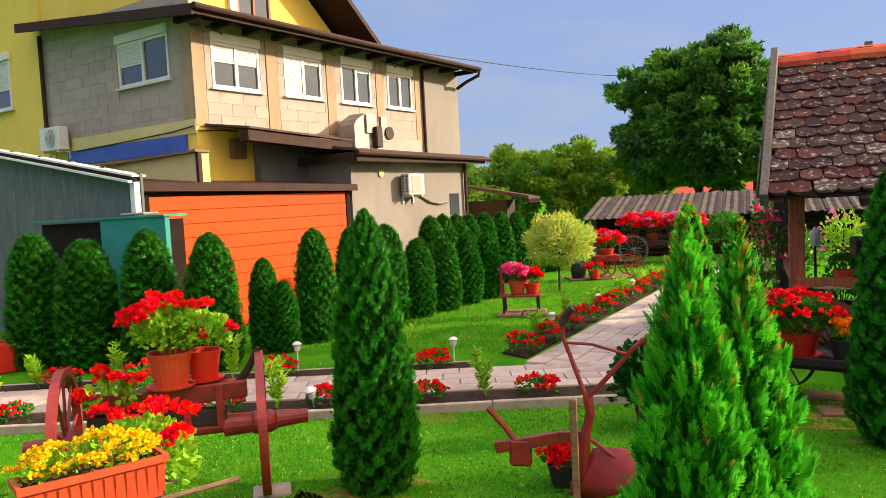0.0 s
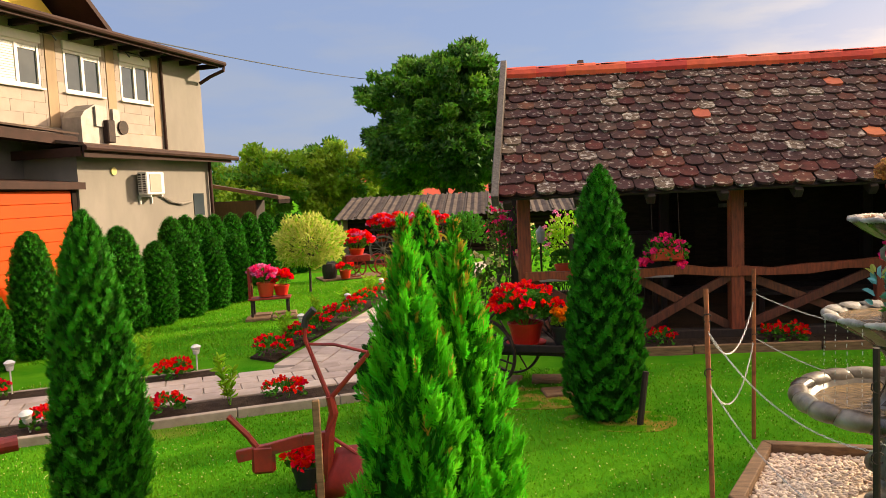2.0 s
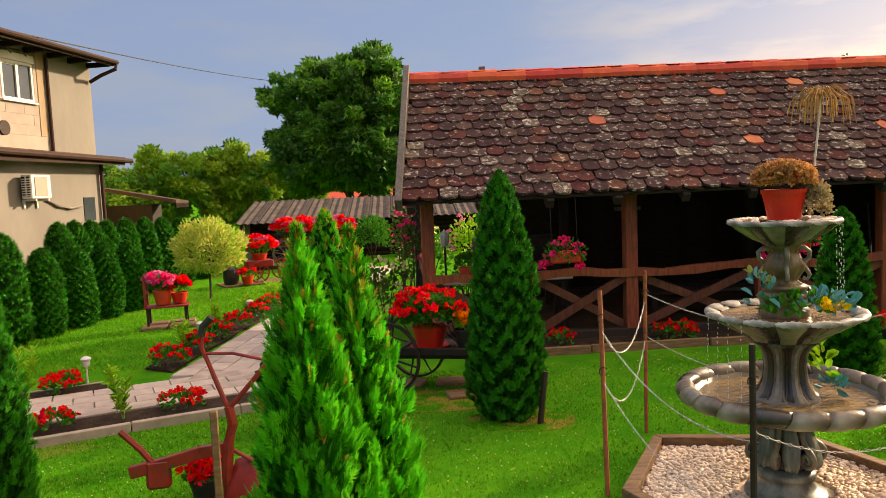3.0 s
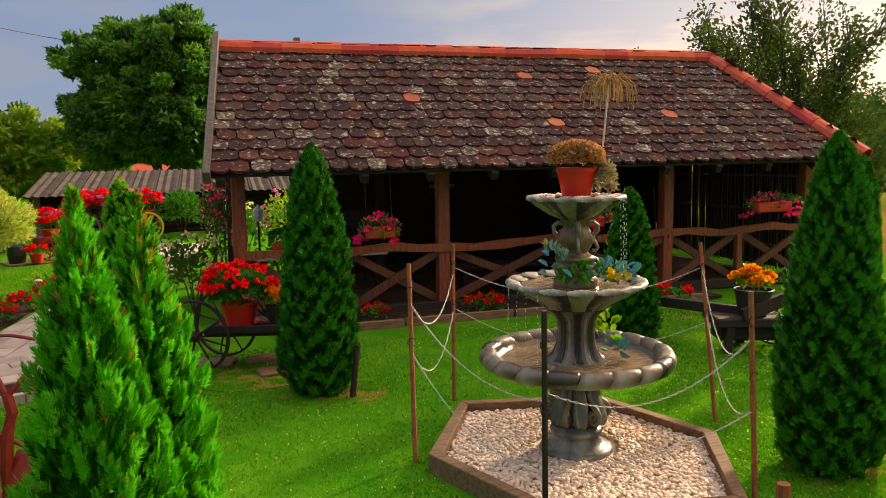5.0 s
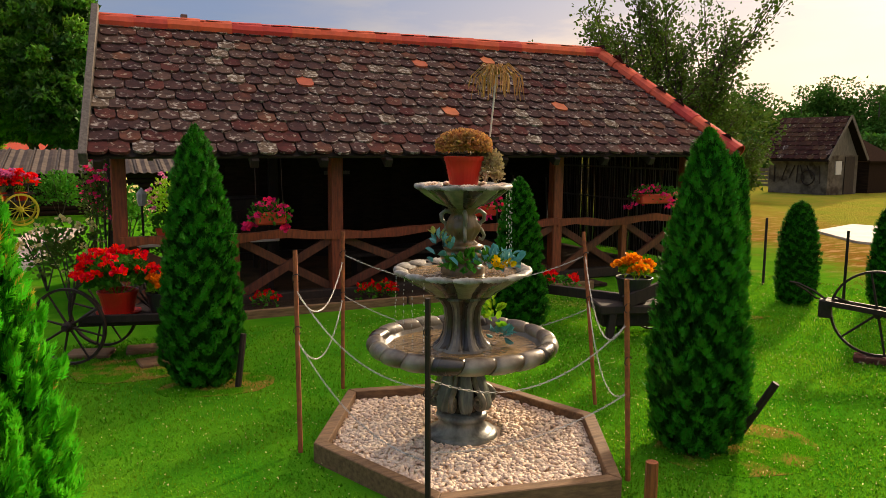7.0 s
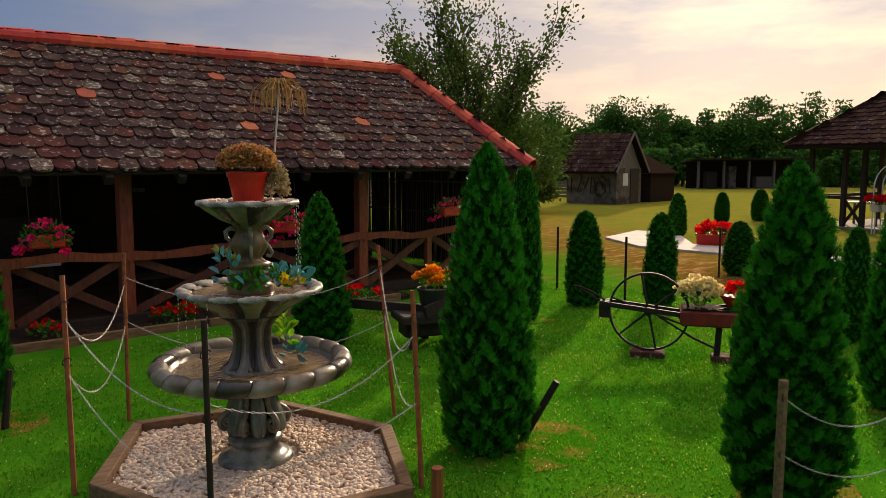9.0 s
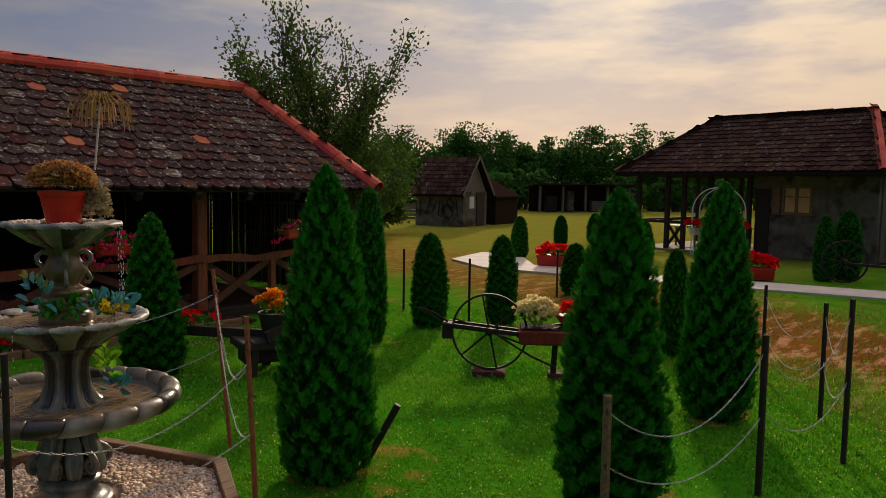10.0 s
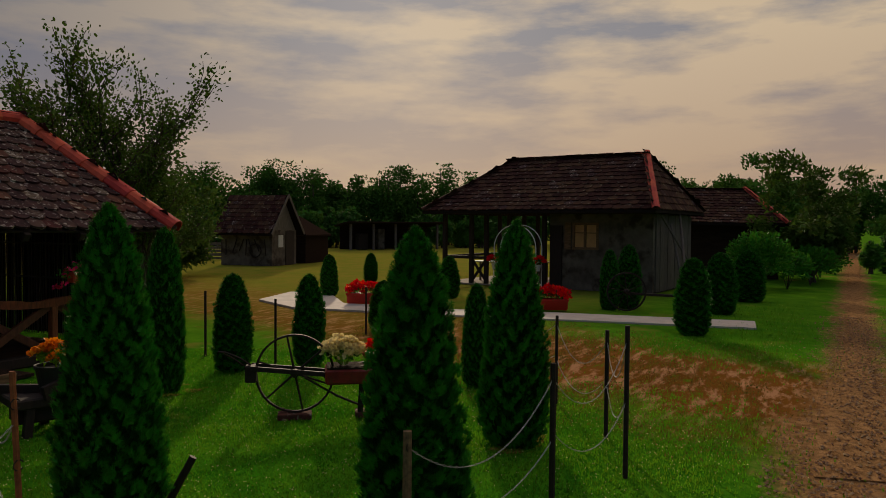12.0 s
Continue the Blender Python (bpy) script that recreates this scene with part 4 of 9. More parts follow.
def ac_unit(m, w=0.62, h=0.50, d=0.24, fan=False):
    """A wall-hung outdoor unit: local x along the wall, y out of it."""
    ac = thing("air_conditioner", m, "white outdoor air-conditioning unit on the house wall", "air conditioner")
    part("case", boxes((0, w, 0.08, 0.08 + d, 0, h), bevel=0.015), WHITEMETAL, ac)
    if fan:
        bm = bmesh.new()
        for i in range(9):
            rod(bm, (w * 0.40, 0.10 + d, h / 2), (w * 0.40 + 0.20 * math.cos(i * 2 * math.pi / 9), 0.10 + d, h / 2 + 0.20 * math.sin(i * 2 * math.pi / 9)), 0.006, n=4)
        for r in (0.06, 0.11, 0.16, 0.205):
            tube(bm, [(w * 0.40 + r * math.cos(a * math.pi / 9), 0.098 + d, h / 2 + r * math.sin(a * math.pi / 9)) for a in range(19)], 0.005, 4)
        part("fan_grille", bm, GALVANISED, ac)
    else:
        part("front_panel", boxes((0.13, w - 0.10, 0.08 + d, 0.092 + d, 0.05, h - 0.05), bevel=0.004), ROOFLIGHT, ac, "taupe front panel")
    part("grille_recess", boxes((w, w + 0.004, 0.10, 0.06 + d, 0.04, h - 0.04)), SOFFIT, ac)
    for i in range(8):
        part("side_fin", boxes((w + 0.004, w + 0.016, 0.10, 0.06 + d, 0.05 + i * (h - 0.10) / 8, 0.072 + i * (h - 0.10) / 8)), SHUTTER, ac)
    part("fin_post", boxes((w + 0.004, w + 0.018, 0.08 + d / 2 - 0.012, 0.08 + d / 2 + 0.012, 0.04, h - 0.04)), SHUTTER, ac)
    for x in (0.10, w - 0.12):
        part("bracket", boxes((x - 0.02, x + 0.02, 0.0, 0.08 + d, -0.05, -0.01), (x - 0.02, x + 0.02, 0.0, 0.04, -0.2, -0.05)), WHITEMETAL, ac)
    return ac


def block_wall(parent, x0, x1, y0, y1, z0, z1, holes, face):
    """Courses of big pale blocks over a mortar core. face '+x' or '-y'; holes: (a0, a1, z0, z1) along the wall."""
    bh, bw = 0.25, 0.625
    rng = random.Random(int(100 * (x0 + y0)))
    a0, a1 = (y0, y1) if face == "+x" else (x0, x1)
    shapes = {}
    rows = int((z1 - z0) / bh) + 1
    for j in range(rows):
        zb, zt = z0 + j * bh, min(z0 + (j + 1) * bh, z1)
        if zt - zb < 0.05:
            continue
        a = a0 - (0.31 if j % 2 else 0)
        while a < a1:
            s, e = max(a, a0), min(a + bw, a1)
            a += bw
            pieces = [(s, e)]
            for h0, h1, hz0, hz1 in holes:
                if hz0 < zt - 0.02 and hz1 > zb + 0.02:
                    pieces = [q for p0, p1 in pieces for q in ((p0, min(p1, h0)), (max(p0, h1), p1)) if q[1] - q[0] > 0.03]
            for p0, p1 in pieces:
                key = (round(p1 - p0, 2), round(zt - zb, 2))
                L, H = key
                if key not in shapes:
                    bm = boxes((-0.03, 0.006, 0.001, L - 0.001, 0.002, H - 0.002)) if face == "+x" else boxes((0.001, L - 0.001, -0.006, 0.03, 0.002, H - 0.002))
                    shapes[key] = part("block", bm, BLOCK, parent)
                    o = shapes[key]
                else:
                    o = new("block", shapes[key].data)
                    o.parent = parent
                o.matrix_local = pose(x1 if face == "+x" else p0, p0 if face == "+x" else y0, zb) @ pose(rng.uniform(-.003, .003), rng.uniform(-.003, .003), 0)


def sloped_roof(bm, corners, t):
    """A roof sheet of thickness t with the given upper corners."""
    top = [bm.verts.new(c) for c in corners]
    low = [bm.verts.new((c[0], c[1], c[2] - t)) for c in corners]
    bm.faces.new(top)
    bm.faces.new(low[::-1])
    for i in range(len(corners)):
        j = (i + 1) % len(corners)
        bm.faces.new((low[i], low[j], top[j], top[i]))
    bmesh.ops.recalc_face_normals(bm, faces=bm.faces)
    return bm


def build_house():
    house = thing("house", HOUSE, "two-storey house of bare blocks and cream render with yellow walls", "house")
    F, S = -12.5, 9.7
    wins = [(10.17, 1.27, (0.42, 0.42)), (12.17, 1.20, (1.0, 0.12)), (14.06, 1.14, (0.0, 0.10)), (15.88, 1.08, (0.06, 0.0))]
    up = new("upper_wall")
    up.parent = house
    tagged(up, "upper wall of bare aerated blocks with concrete columns")
    # the core behind the blocks, in strips round the window openings
    holes = [(y - 0.0, y + w, 4.66, 5.60) for y, w, _ in wins]
    side_hole = (-15.0, -13.2, 4.86, 5.98)
    def strips(h, a0, a1, z0, z1):
        out, a = [], a0
        for p0, p1, q0, q1 in sorted(h):
            out += [(a, p0, z0, z1), (p0, p1, z0, q0), (p0, p1, q1, z1)]
            a = p1
        return out + [(a, a1, z0, z1)]
    for a, b, c, d in strips(holes, S + 0.3, 19.25, 3.86, 6.0):
        part("core", boxes((F - 0.3, F - 0.006, a, b, c, d)), BLOCK, up)
    for a, b, c, d in strips([side_hole], -18.0, F, 3.86, 6.6):
        part("core", boxes((a, b, S + 0.006, S + 0.3, c, d)), BLOCK, up)
    block_wall(up, -18, F, S, 17.35, 3.86, 6.0, [(a - 0.02, b + 0.02, c - 0.03, d + 0.22) for a, b, c, d in holes] + [(11.62, 11.98, 3, 7), (13.52, 13.84, 3, 7), (15.38, 15.70, 3, 7), (S, 10.0, 3, 7)], "+x")
    block_wall(up, -18, F, S, 19.25, 3.86, 6.6, [(side_hole[0] - 0.02, side_hole[1] + 0.02, 4.8, 6.2), (-12.85, F + 0.1, 3, 7)], "-y")
    for y0, y1 in ((11.64, 11.96), (13.54, 13.82), (15.40, 15.68), (17.1, 17.36), (S - 0.012, 9.98)):
        part("column", boxes((F - 0.03, F + 0.02, y0, y1, 3.86, 6.0)), CONCRETE, up, "raw concrete column")
    part("column", boxes((-12.84, F - 0.032, S - 0.02, S + 0.03, 3.86, 6.2)), CONCRETE, up)
    part("apron", boxes((F, F + 0.012, 11.3, 17.36, 3.2, 3.855)), BLOCK, up)
    part("end_panel", boxes((F - 0.03, F + 0.03, 17.365, 19.25, 3.4, 6.0)), RENDER, up, "smooth cream rendered end panel")
    part("downpipe", rod(bmesh.new(), (F + 0.07, 17.42, 3.45), (F + 0.07, 17.42, 5.9), 0.04), BROWNMETAL, house)
    for y, w, s in wins:
        window(house, "y", y, 4.67, w, 0.92, F - 0.03, s)
    window(house, "x", -14.98, 4.90, 1.76, 0.92, S + 0.03, (0.55, 0.0))
    part("pane", boxes((-14.9, -13.2, S + 0.08, S + 0.1, 4.9, 5.8)), GLASS, house)
    # ground-floor walls
    part("lower_wall", boxes((-18.0, F, S + 0.004, 19.2, 0, 3.858)), YELLOW, house, "yellow rendered ground-floor wall")
    part("band", boxes((-17.0, F + 0.008, S - 0.03, S, 3.72, 4.0)), YELLOW_PALE, house, "pale yellow band under the blocks")
    part("band", boxes((-17.2, F - 0.3, S - 0.05, S - 0.004, 3.38, 3.715)), BLUE, house, "blue painted band")
    part("main_wall", boxes((-28.0, -18.004, 9.66, 17.0, 0, 8.6)), YELLOW, house, "yellow rendered main wall")
    window(house, "x", -21.2, 4.98, 1.7, 1.2, 9.66, (0.62, 0.62))
    part("downpipe", rod(bmesh.new(), (-17.93, 9.60, 4.2), (-17.93, 9.60, 6.5), 0.05), BROWNMETAL, house)
    # main roof: a broad gable over the yellow wall, seen as a dark verge with a yellow triangle
    bm = bmesh.new()
    part("gable", mesh_gable(), YELLOW, house, "yellow rendered gable")
    bm = sloped_roof(bm, ((-13.0, 16.37, 6.50), (-13.0, 11.0, 10.93), (-24, 11.0, 10.93), (-24, 16.37, 6.50)), 0.16)
    part("main_roof", bm, BROWNMETAL, house, "dark brown roof slope with a deep verge")
    bm = sloped_roof(bmesh.new(), ((-13.0, 9.2, 9.62), (-13.0, 11.0, 10.93), (-24, 11.0, 10.93), (-24, 9.2, 9.62)), 0.16)
    part("main_roof", bm, BROWNMETAL, house)
    bm = boxes((-14.0, -13.96, 12.2, 13.24, 6.35, 7.6))
    part("gable_window", bm, GLASS, house)
    for y in (12.2, 12.68, 13.18):
        part("window_bar", boxes((-13.958, -13.92, y, y + 0.06, 6.35, 7.6)), REDWOOD, house)
    part("window_jamb", boxes((-14.0, -13.90, 11.98, 12.196, 6.3, 7.7)), SHUTTER, house)
    # eaves of the upper storey: sheet, gutter, rafter tails
    bm = sloped_roof(bmesh.new(), ((-11.75, 9.25, 6.02), (-11.75, 19.3, 6.02), (-18.2, 19.3, 6.75), (-18.2, 9.25, 6.75)), 0.05)
    part("eaves_roof", bm, BROWNMETAL, house, "brown sheet-metal eaves")
    bm = boxes((-11.82, -11.76, 9.25, 19.3, 5.86, 6.0))
    part("fascia", bm, BROWNMETAL, house)
    bm = sloped_roof(bmesh.new(), ((-11.75, 9.18, 6.03), (-11.75, 9.246, 6.03), (-18.2, 9.246, 6.76), (-18.2, 9.18, 6.76)), 0.2)
    part("fascia", bm, BROWNMETAL, house)
    part("gutter", tube(bmesh.new(), [(-11.70, 9.2, 5.99), (-11.70, 14, 5.975), (-11.70, 19.35, 5.96)], 0.065, 8), BROWNMETAL, house)
    part("downpipe", tube(bmesh.new(), [(-11.7, 19.3, 5.93), (-11.72, 19.3, 5.78), (-12.1, 19.2, 5.62), (-12.42, 19.15, 5.45)], 0.05, 7), BROWNMETAL, house)
    for i in range(13):
        y = 9.4 + i * 0.81
        part("rafter_tail", boxes((-12.6, -11.85, y, y + 0.12, 5.84, 5.96)), SOFFIT, house)
    for y in (9.6, 10.0, 13.3, 15.6, 16.1):
        part("lamp_arm", tube(bmesh.new(), [(-12.4, y, 5.84), (-12.1, y + 0.05, 5.75), (-12.0, y + 0.06, 5.62)], 0.018, 5), CABLE, house)
    # annex with its flat roof
    part("annex_wall", boxes((F + 0.004, -11.0, 12.52, 17.15, 0, 3.16)), RENDER, house, "cream rendered annex wall with damp stains")
    # shaded copy of the cream render: the shade is in its grey
    part("annex_wall", boxes((F + 0.004, -12.3, 11.12, 12.516, 2.4, 3.6)), ANNEX_SHADED, house, "rendered annex wall coloured the grey of its shade")
    bm = sloped_roof(bmesh.new(), ((-10.55, 12.25, 3.34), (-10.55, 17.5, 3.26), (-12.49, 17.5, 3.50), (-12.49, 12.25, 3.60)), 0.06)
    part("annex_roof", bm, ROOFSHEET, house, "brown annex roof with gutter")
    part("annex_fascia", boxes((-10.6, -10.56, 12.25, 17.5, 3.06, 3.22)), BROWNMETAL, house)
    part("annex_fascia", boxes((-12.4, -10.62, 12.22, 12.246, 3.08, 3.26)), BROWNMETAL, house)
    part("gutter", tube(bmesh.new(), [(-10.5, 12.2, 3.24), (-10.5, 17.7, 3.17)], 0.06, 8), BROWNMETAL, house)
    bm = sloped_roof(bmesh.new(), ((-11.18, 9.89, 3.74), (-11.18, 12.86, 3.60), (-12.49, 12.86, 3.80), (-12.49, 9.89, 3.92)), 0.04)
    part("annex_roof", bm, ROOFSHEET, house)
    part("annex_fascia", sloped_roof(bmesh.new(), ((-11.22, 9.89, 3.675), (-11.22, 12.86, 3.525), (-11.5, 12.86, 3.525), (-11.5, 9.89, 3.675)), 0.20), BROWNMETAL, house)
    part("downpipe", rod(bmesh.new(), (-10.93, 17.05, 0.0), (-10.93, 17.05, 3.1), 0.045), BROWNMETAL, house)
    part("small_window", boxes((-11.02, -10.985, 16.35, 16.78, 1.75, 2.3)), GLASS, house)
    for y, z, r in ((13.55, 2.82, 0.085),):
        part("wall_vent", rod(bmesh.new(), (-11.03, y, z), (-10.97, y, z), r, n=14), YELLOW_PALE, house)
    part("pipe", tube(bmesh.new(), [(-10.96, 15.0, 2.28), (-10.95, 15.4, 2.12), (-10.95, 15.8, 2.06), (-10.96, 16.2, 2.1)], 0.03, 6), RENDER, house)
    # the yellow wall's meter box and cables
    part("meter_box", boxes((F, F + 0.12, 10.46, 10.86, 3.22, 3.62), bevel=0.02), FRAMEWOOD, house, "small ochre meter box")
    for i in range(4):
        part("box_slat", boxes((F + 0.12, F + 0.14, 10.49, 10.83, 3.27 + i * 0.09, 3.31 + i * 0.09)), FRAMEWOOD, house)
    part("cable", tube(bmesh.new(), [(F + 0.03, 9.72, 3.76), (F + 0.03, 10.3, 3.80), (F + 0.03, 11.1, 3.78), (F + 0.03, 11.25, 3.5), (F + 0.03, 11.3, 2.9)], 0.014, 5), CABLE, house)
    part("cable", tube(bmesh.new(), [(-16.8, S - 0.06, 3.70), (-15, S - 0.06, 3.74), (-13.2, S - 0.06, 3.80), (F, S - 0.06, 3.86)], 0.016, 5), CABLE, house)
    # roof cowl
    cowl = new("roof_cowl")
    cowl.parent = house
    tagged(cowl, "sheet-metal ventilation cowl on the annex roof")
    duct = bmesh.new()
    prof = [(13.60, 3.45), (14.42, 3.45), (14.42, 4.30), (14.05, 4.33), (13.72, 4.16), (13.60, 4.02)]
    for x in (-12.25, -11.75):
        duct.faces.new([duct.verts.new((x, y, z)) for y, z in (prof if x > -12 else prof[::-1])])
    duct.verts.ensure_lookup_table()
    for i in range(6):
        duct.faces.new((duct.verts[6 + i], duct.verts[6 + (i + 1) % 6], duct.verts[5 - (i + 1) % 6], duct.verts[5 - i]))
    bmesh.ops.recalc_face_normals(duct, faces=duct.faces)
    part("duct", duct, GALVANISED, cowl)
    part("flap", boxes((-11.74, -11.70, 14.0, 14.22, 3.85, 4.28)), GALVANISED, cowl)
    part("flap", boxes((-11.74, -11.66, 14.5, 14.72, 3.66, 4.26)), GALVANISED, cowl)
    part("fan_box", rod(bmesh.new(), (-11.8, 14.78, 3.86), (-11.62, 14.78, 3.86), 0.16, n=16), IRON, cowl)
    part("hood", boxes((-11.9, -11.6, 14.24, 14.48, 3.5, 4.0), bevel=0.02), IRON, cowl)
    # garage
    part("garage_wall", boxes((-13.5, -11.06, 7.2, 7.44, 0, 2.5), (-13.5, -11.06, 12.34, 12.5, 0, 2.5), (-13.5, -13.3, 7.44, 12.34, 0, 2.5), (-13.3, -11.06, 7.44, 12.34, 2.44, 2.5)), BROWNMETAL, house)
    bm = sloped_roof(bmesh.new(), ((-10.85, 7.21, 2.66), (-10.85, 12.55, 2.58), (-13.6, 12.55, 2.84), (-13.6, 7.21, 2.92)), 0.14)
    part("garage_roof", bm, BROWNMETAL, house, "dark red-brown garage roof edge")
    door = new("garage_door")
    door.parent = house
    tagged(door, "closed orange sectional garage door")
    for i in range(10):
        part("panel", boxes((-11.1, -11.0, 7.48, 12.3, i * 0.243 + 0.003, i * 0.243 + 0.240), bevel=0.007), ORANGE, door)
    part("track", boxes((-11.12, -11.08, 7.48, 12.3, 0, 2.42)), BROWNMETAL, door)
    for y in (12.305, 7.36):
        part("jamb", boxes((-11.1, -10.98, y, y + 0.115, 0, 2.45)), SOFFIT, door)
    # cream low wall with a sloped cap behind the garage, and the blue roof edge
    part("side_wall", mesh_side_wall(), YELLOW_PALE, house, "cream low side wall with a timber cap")
    part("wall_cap", beam(bmesh.new(), (-15.5, 8.98, 3.18), (-11.45, 8.98, 3.265), 0.34, 0.05), FRAMEWOOD, house)
    part("corner_post", boxes((-11.52, -11.44, 8.86, 8.94, 2.6, 3.24)), BROWNMETAL, house)
    return house


def mesh_gable():
    bm = bmesh.new()
    p = [(-14.0, 9.72, 6.3), (-14.0, 16.1, 6.3), (-14.0, 11.0, 10.7), (-14.0, 9.72, 9.7)]
    a = [bm.verts.new(q) for q in p]
    b = [bm.verts.new((q[0] - 9.0, q[1], q[2])) for q in p]
    bm.faces.new(a)
    bm.faces.new(b[::-1])
    for i in range(4):
        j = (i + 1) % 4
        bm.faces.new((b[i], b[j], a[j], a[i]))
    bmesh.ops.recalc_face_normals(bm, faces=bm.faces)
    return bm


def mesh_side_wall():
    bm = bmesh.new()
    p = [(-15.5, 8.9, 2.4), (-11.5, 8.9, 2.4), (-11.5, 8.9, 3.24), (-15.5, 8.9, 3.16)]
    a = [bm.verts.new(q) for q in p]
    b = [bm.verts.new((q[0], q[1] + 0.25, q[2])) for q in p]
    bm.faces.new(a[::-1])
    bm.faces.new(b)
    for i in range(4):
        j = (i + 1) % 4
        bm.faces.new((a[i], a[j], b[j], b[i]))
    bmesh.ops.recalc_face_normals(bm, faces=bm.faces)
    return bm


house = build_house()
ac_unit(HOUSE @ pose(-11.0, 14.82, 2.30, 0, 0, -90))
ac_unit(HOUSE @ pose(-17.0, 9.68, 3.75, 0, 0, 180), w=0.84, h=0.54, fan=True)


def build_sheds_by_house():
    """The grey sheet lean-to and the teal container beside the garage."""
    s = thing("lean_to_shed", HOUSE, "dark grey sheet-metal lean-to with white trim", "shed")
    for i in range(6):
        x = -16.4 + i * 0.97
        bm = bmesh.new()
        v = [bm.verts.new((xx, y, z)) for y in (7.08, 7.12 + 0.004 * (i % 2)) for xx, z in ((x, 0), (x + 0.965, 0), (x + 0.965, 3.62 - 0.171 * (x + 17.365 - 1.0)), (x, 3.62 - 0.171 * (x + 16.4)))]
        for f in ((0, 1, 2, 3), (7, 6, 5, 4), (0, 4, 5, 1), (1, 5, 6, 2), (2, 6, 7, 3), (3, 7, 4, 0)):
            bm.faces.new([v[k] for k in f])
        bmesh.ops.recalc_face_normals(bm, faces=bm.faces)
        part("sheet", bm, GREYWALL, s)
    bm = sloped_roof(bmesh.new(), ((-10.6, 6.95, 2.77), (-10.6, 7.19, 2.77), (-17.2, 7.19, 3.90), (-17.2, 6.95, 3.90)), 0.03)
    part("roof_edge", bm, WHITEMETAL, s, "white-trimmed sloping roof edge")
    bm = sloped_roof(bmesh.new(), ((-10.6, 6.88, 2.68), (-10.6, 6.945, 2.68), (-17.2, 6.945, 3.81), (-17.2, 6.88, 3.81)), 0.035)
    part("gutter_board", bm, WHITEMETAL, s)
    part("corner_post", boxes((-10.72, -10.6, 6.97, 7.07, 0, 2.66)), WHITEMETAL, s)
    part("purlin", sloped_roof(bmesh.new(), ((-10.62, 6.95, 2.735), (-10.62, 7.07, 2.735), (-17.2, 7.07, 3.865), (-17.2, 6.95, 3.865)), 0.10), SOFFIT, s)
    t = thing("container", HOUSE, "teal sheet-metal container with clutter on its lid", "container")
    # near-black body stands in for the dark open interior left of the teal
    part("body", boxes((-12.9, -9.40, 6.68, 6.94, 0.05, 2.06)), SOFFIT, t)
    part("side_panel", boxes((-11.0, -9.36, 6.60, 6.675, 0.05, 2.1)), TEAL, t, "teal sheet panel")
    part("lid", boxes((-12.95, -9.34, 6.57, 6.96, 2.1, 2.13)), TEAL, t)
    part("cloth", boxes((-10.5, -9.9, 6.62, 6.9, 2.132, 2.18), bevel=0.02), RENDER, t)


build_sheds_by_house()

# ---- thujas ----
CONE = ((0.0, 0.04, 0.15, 0.34, 0.51, 0.69, 0.85, 0.94, 1.0), (0.62, 0.82, 1.0, 0.94, 0.84, 0.70, 0.51, 0.34, 0.10))
ROUND = ((0.0, 0.05, 0.2, 0.45, 0.65, 0.80, 0.90, 0.96, 1.0), (0.70, 0.88, 1.0, 0.98, 0.91, 0.76, 0.58, 0.40, 0.10))
SLIM = ((0.0, 0.1, 0.3, 0.45, 0.58, 0.72, 0.85, 0.94, 1.0), (0.85, 1.0, 0.99, 0.94, 0.84, 0.66, 0.42, 0.22, 0.03))


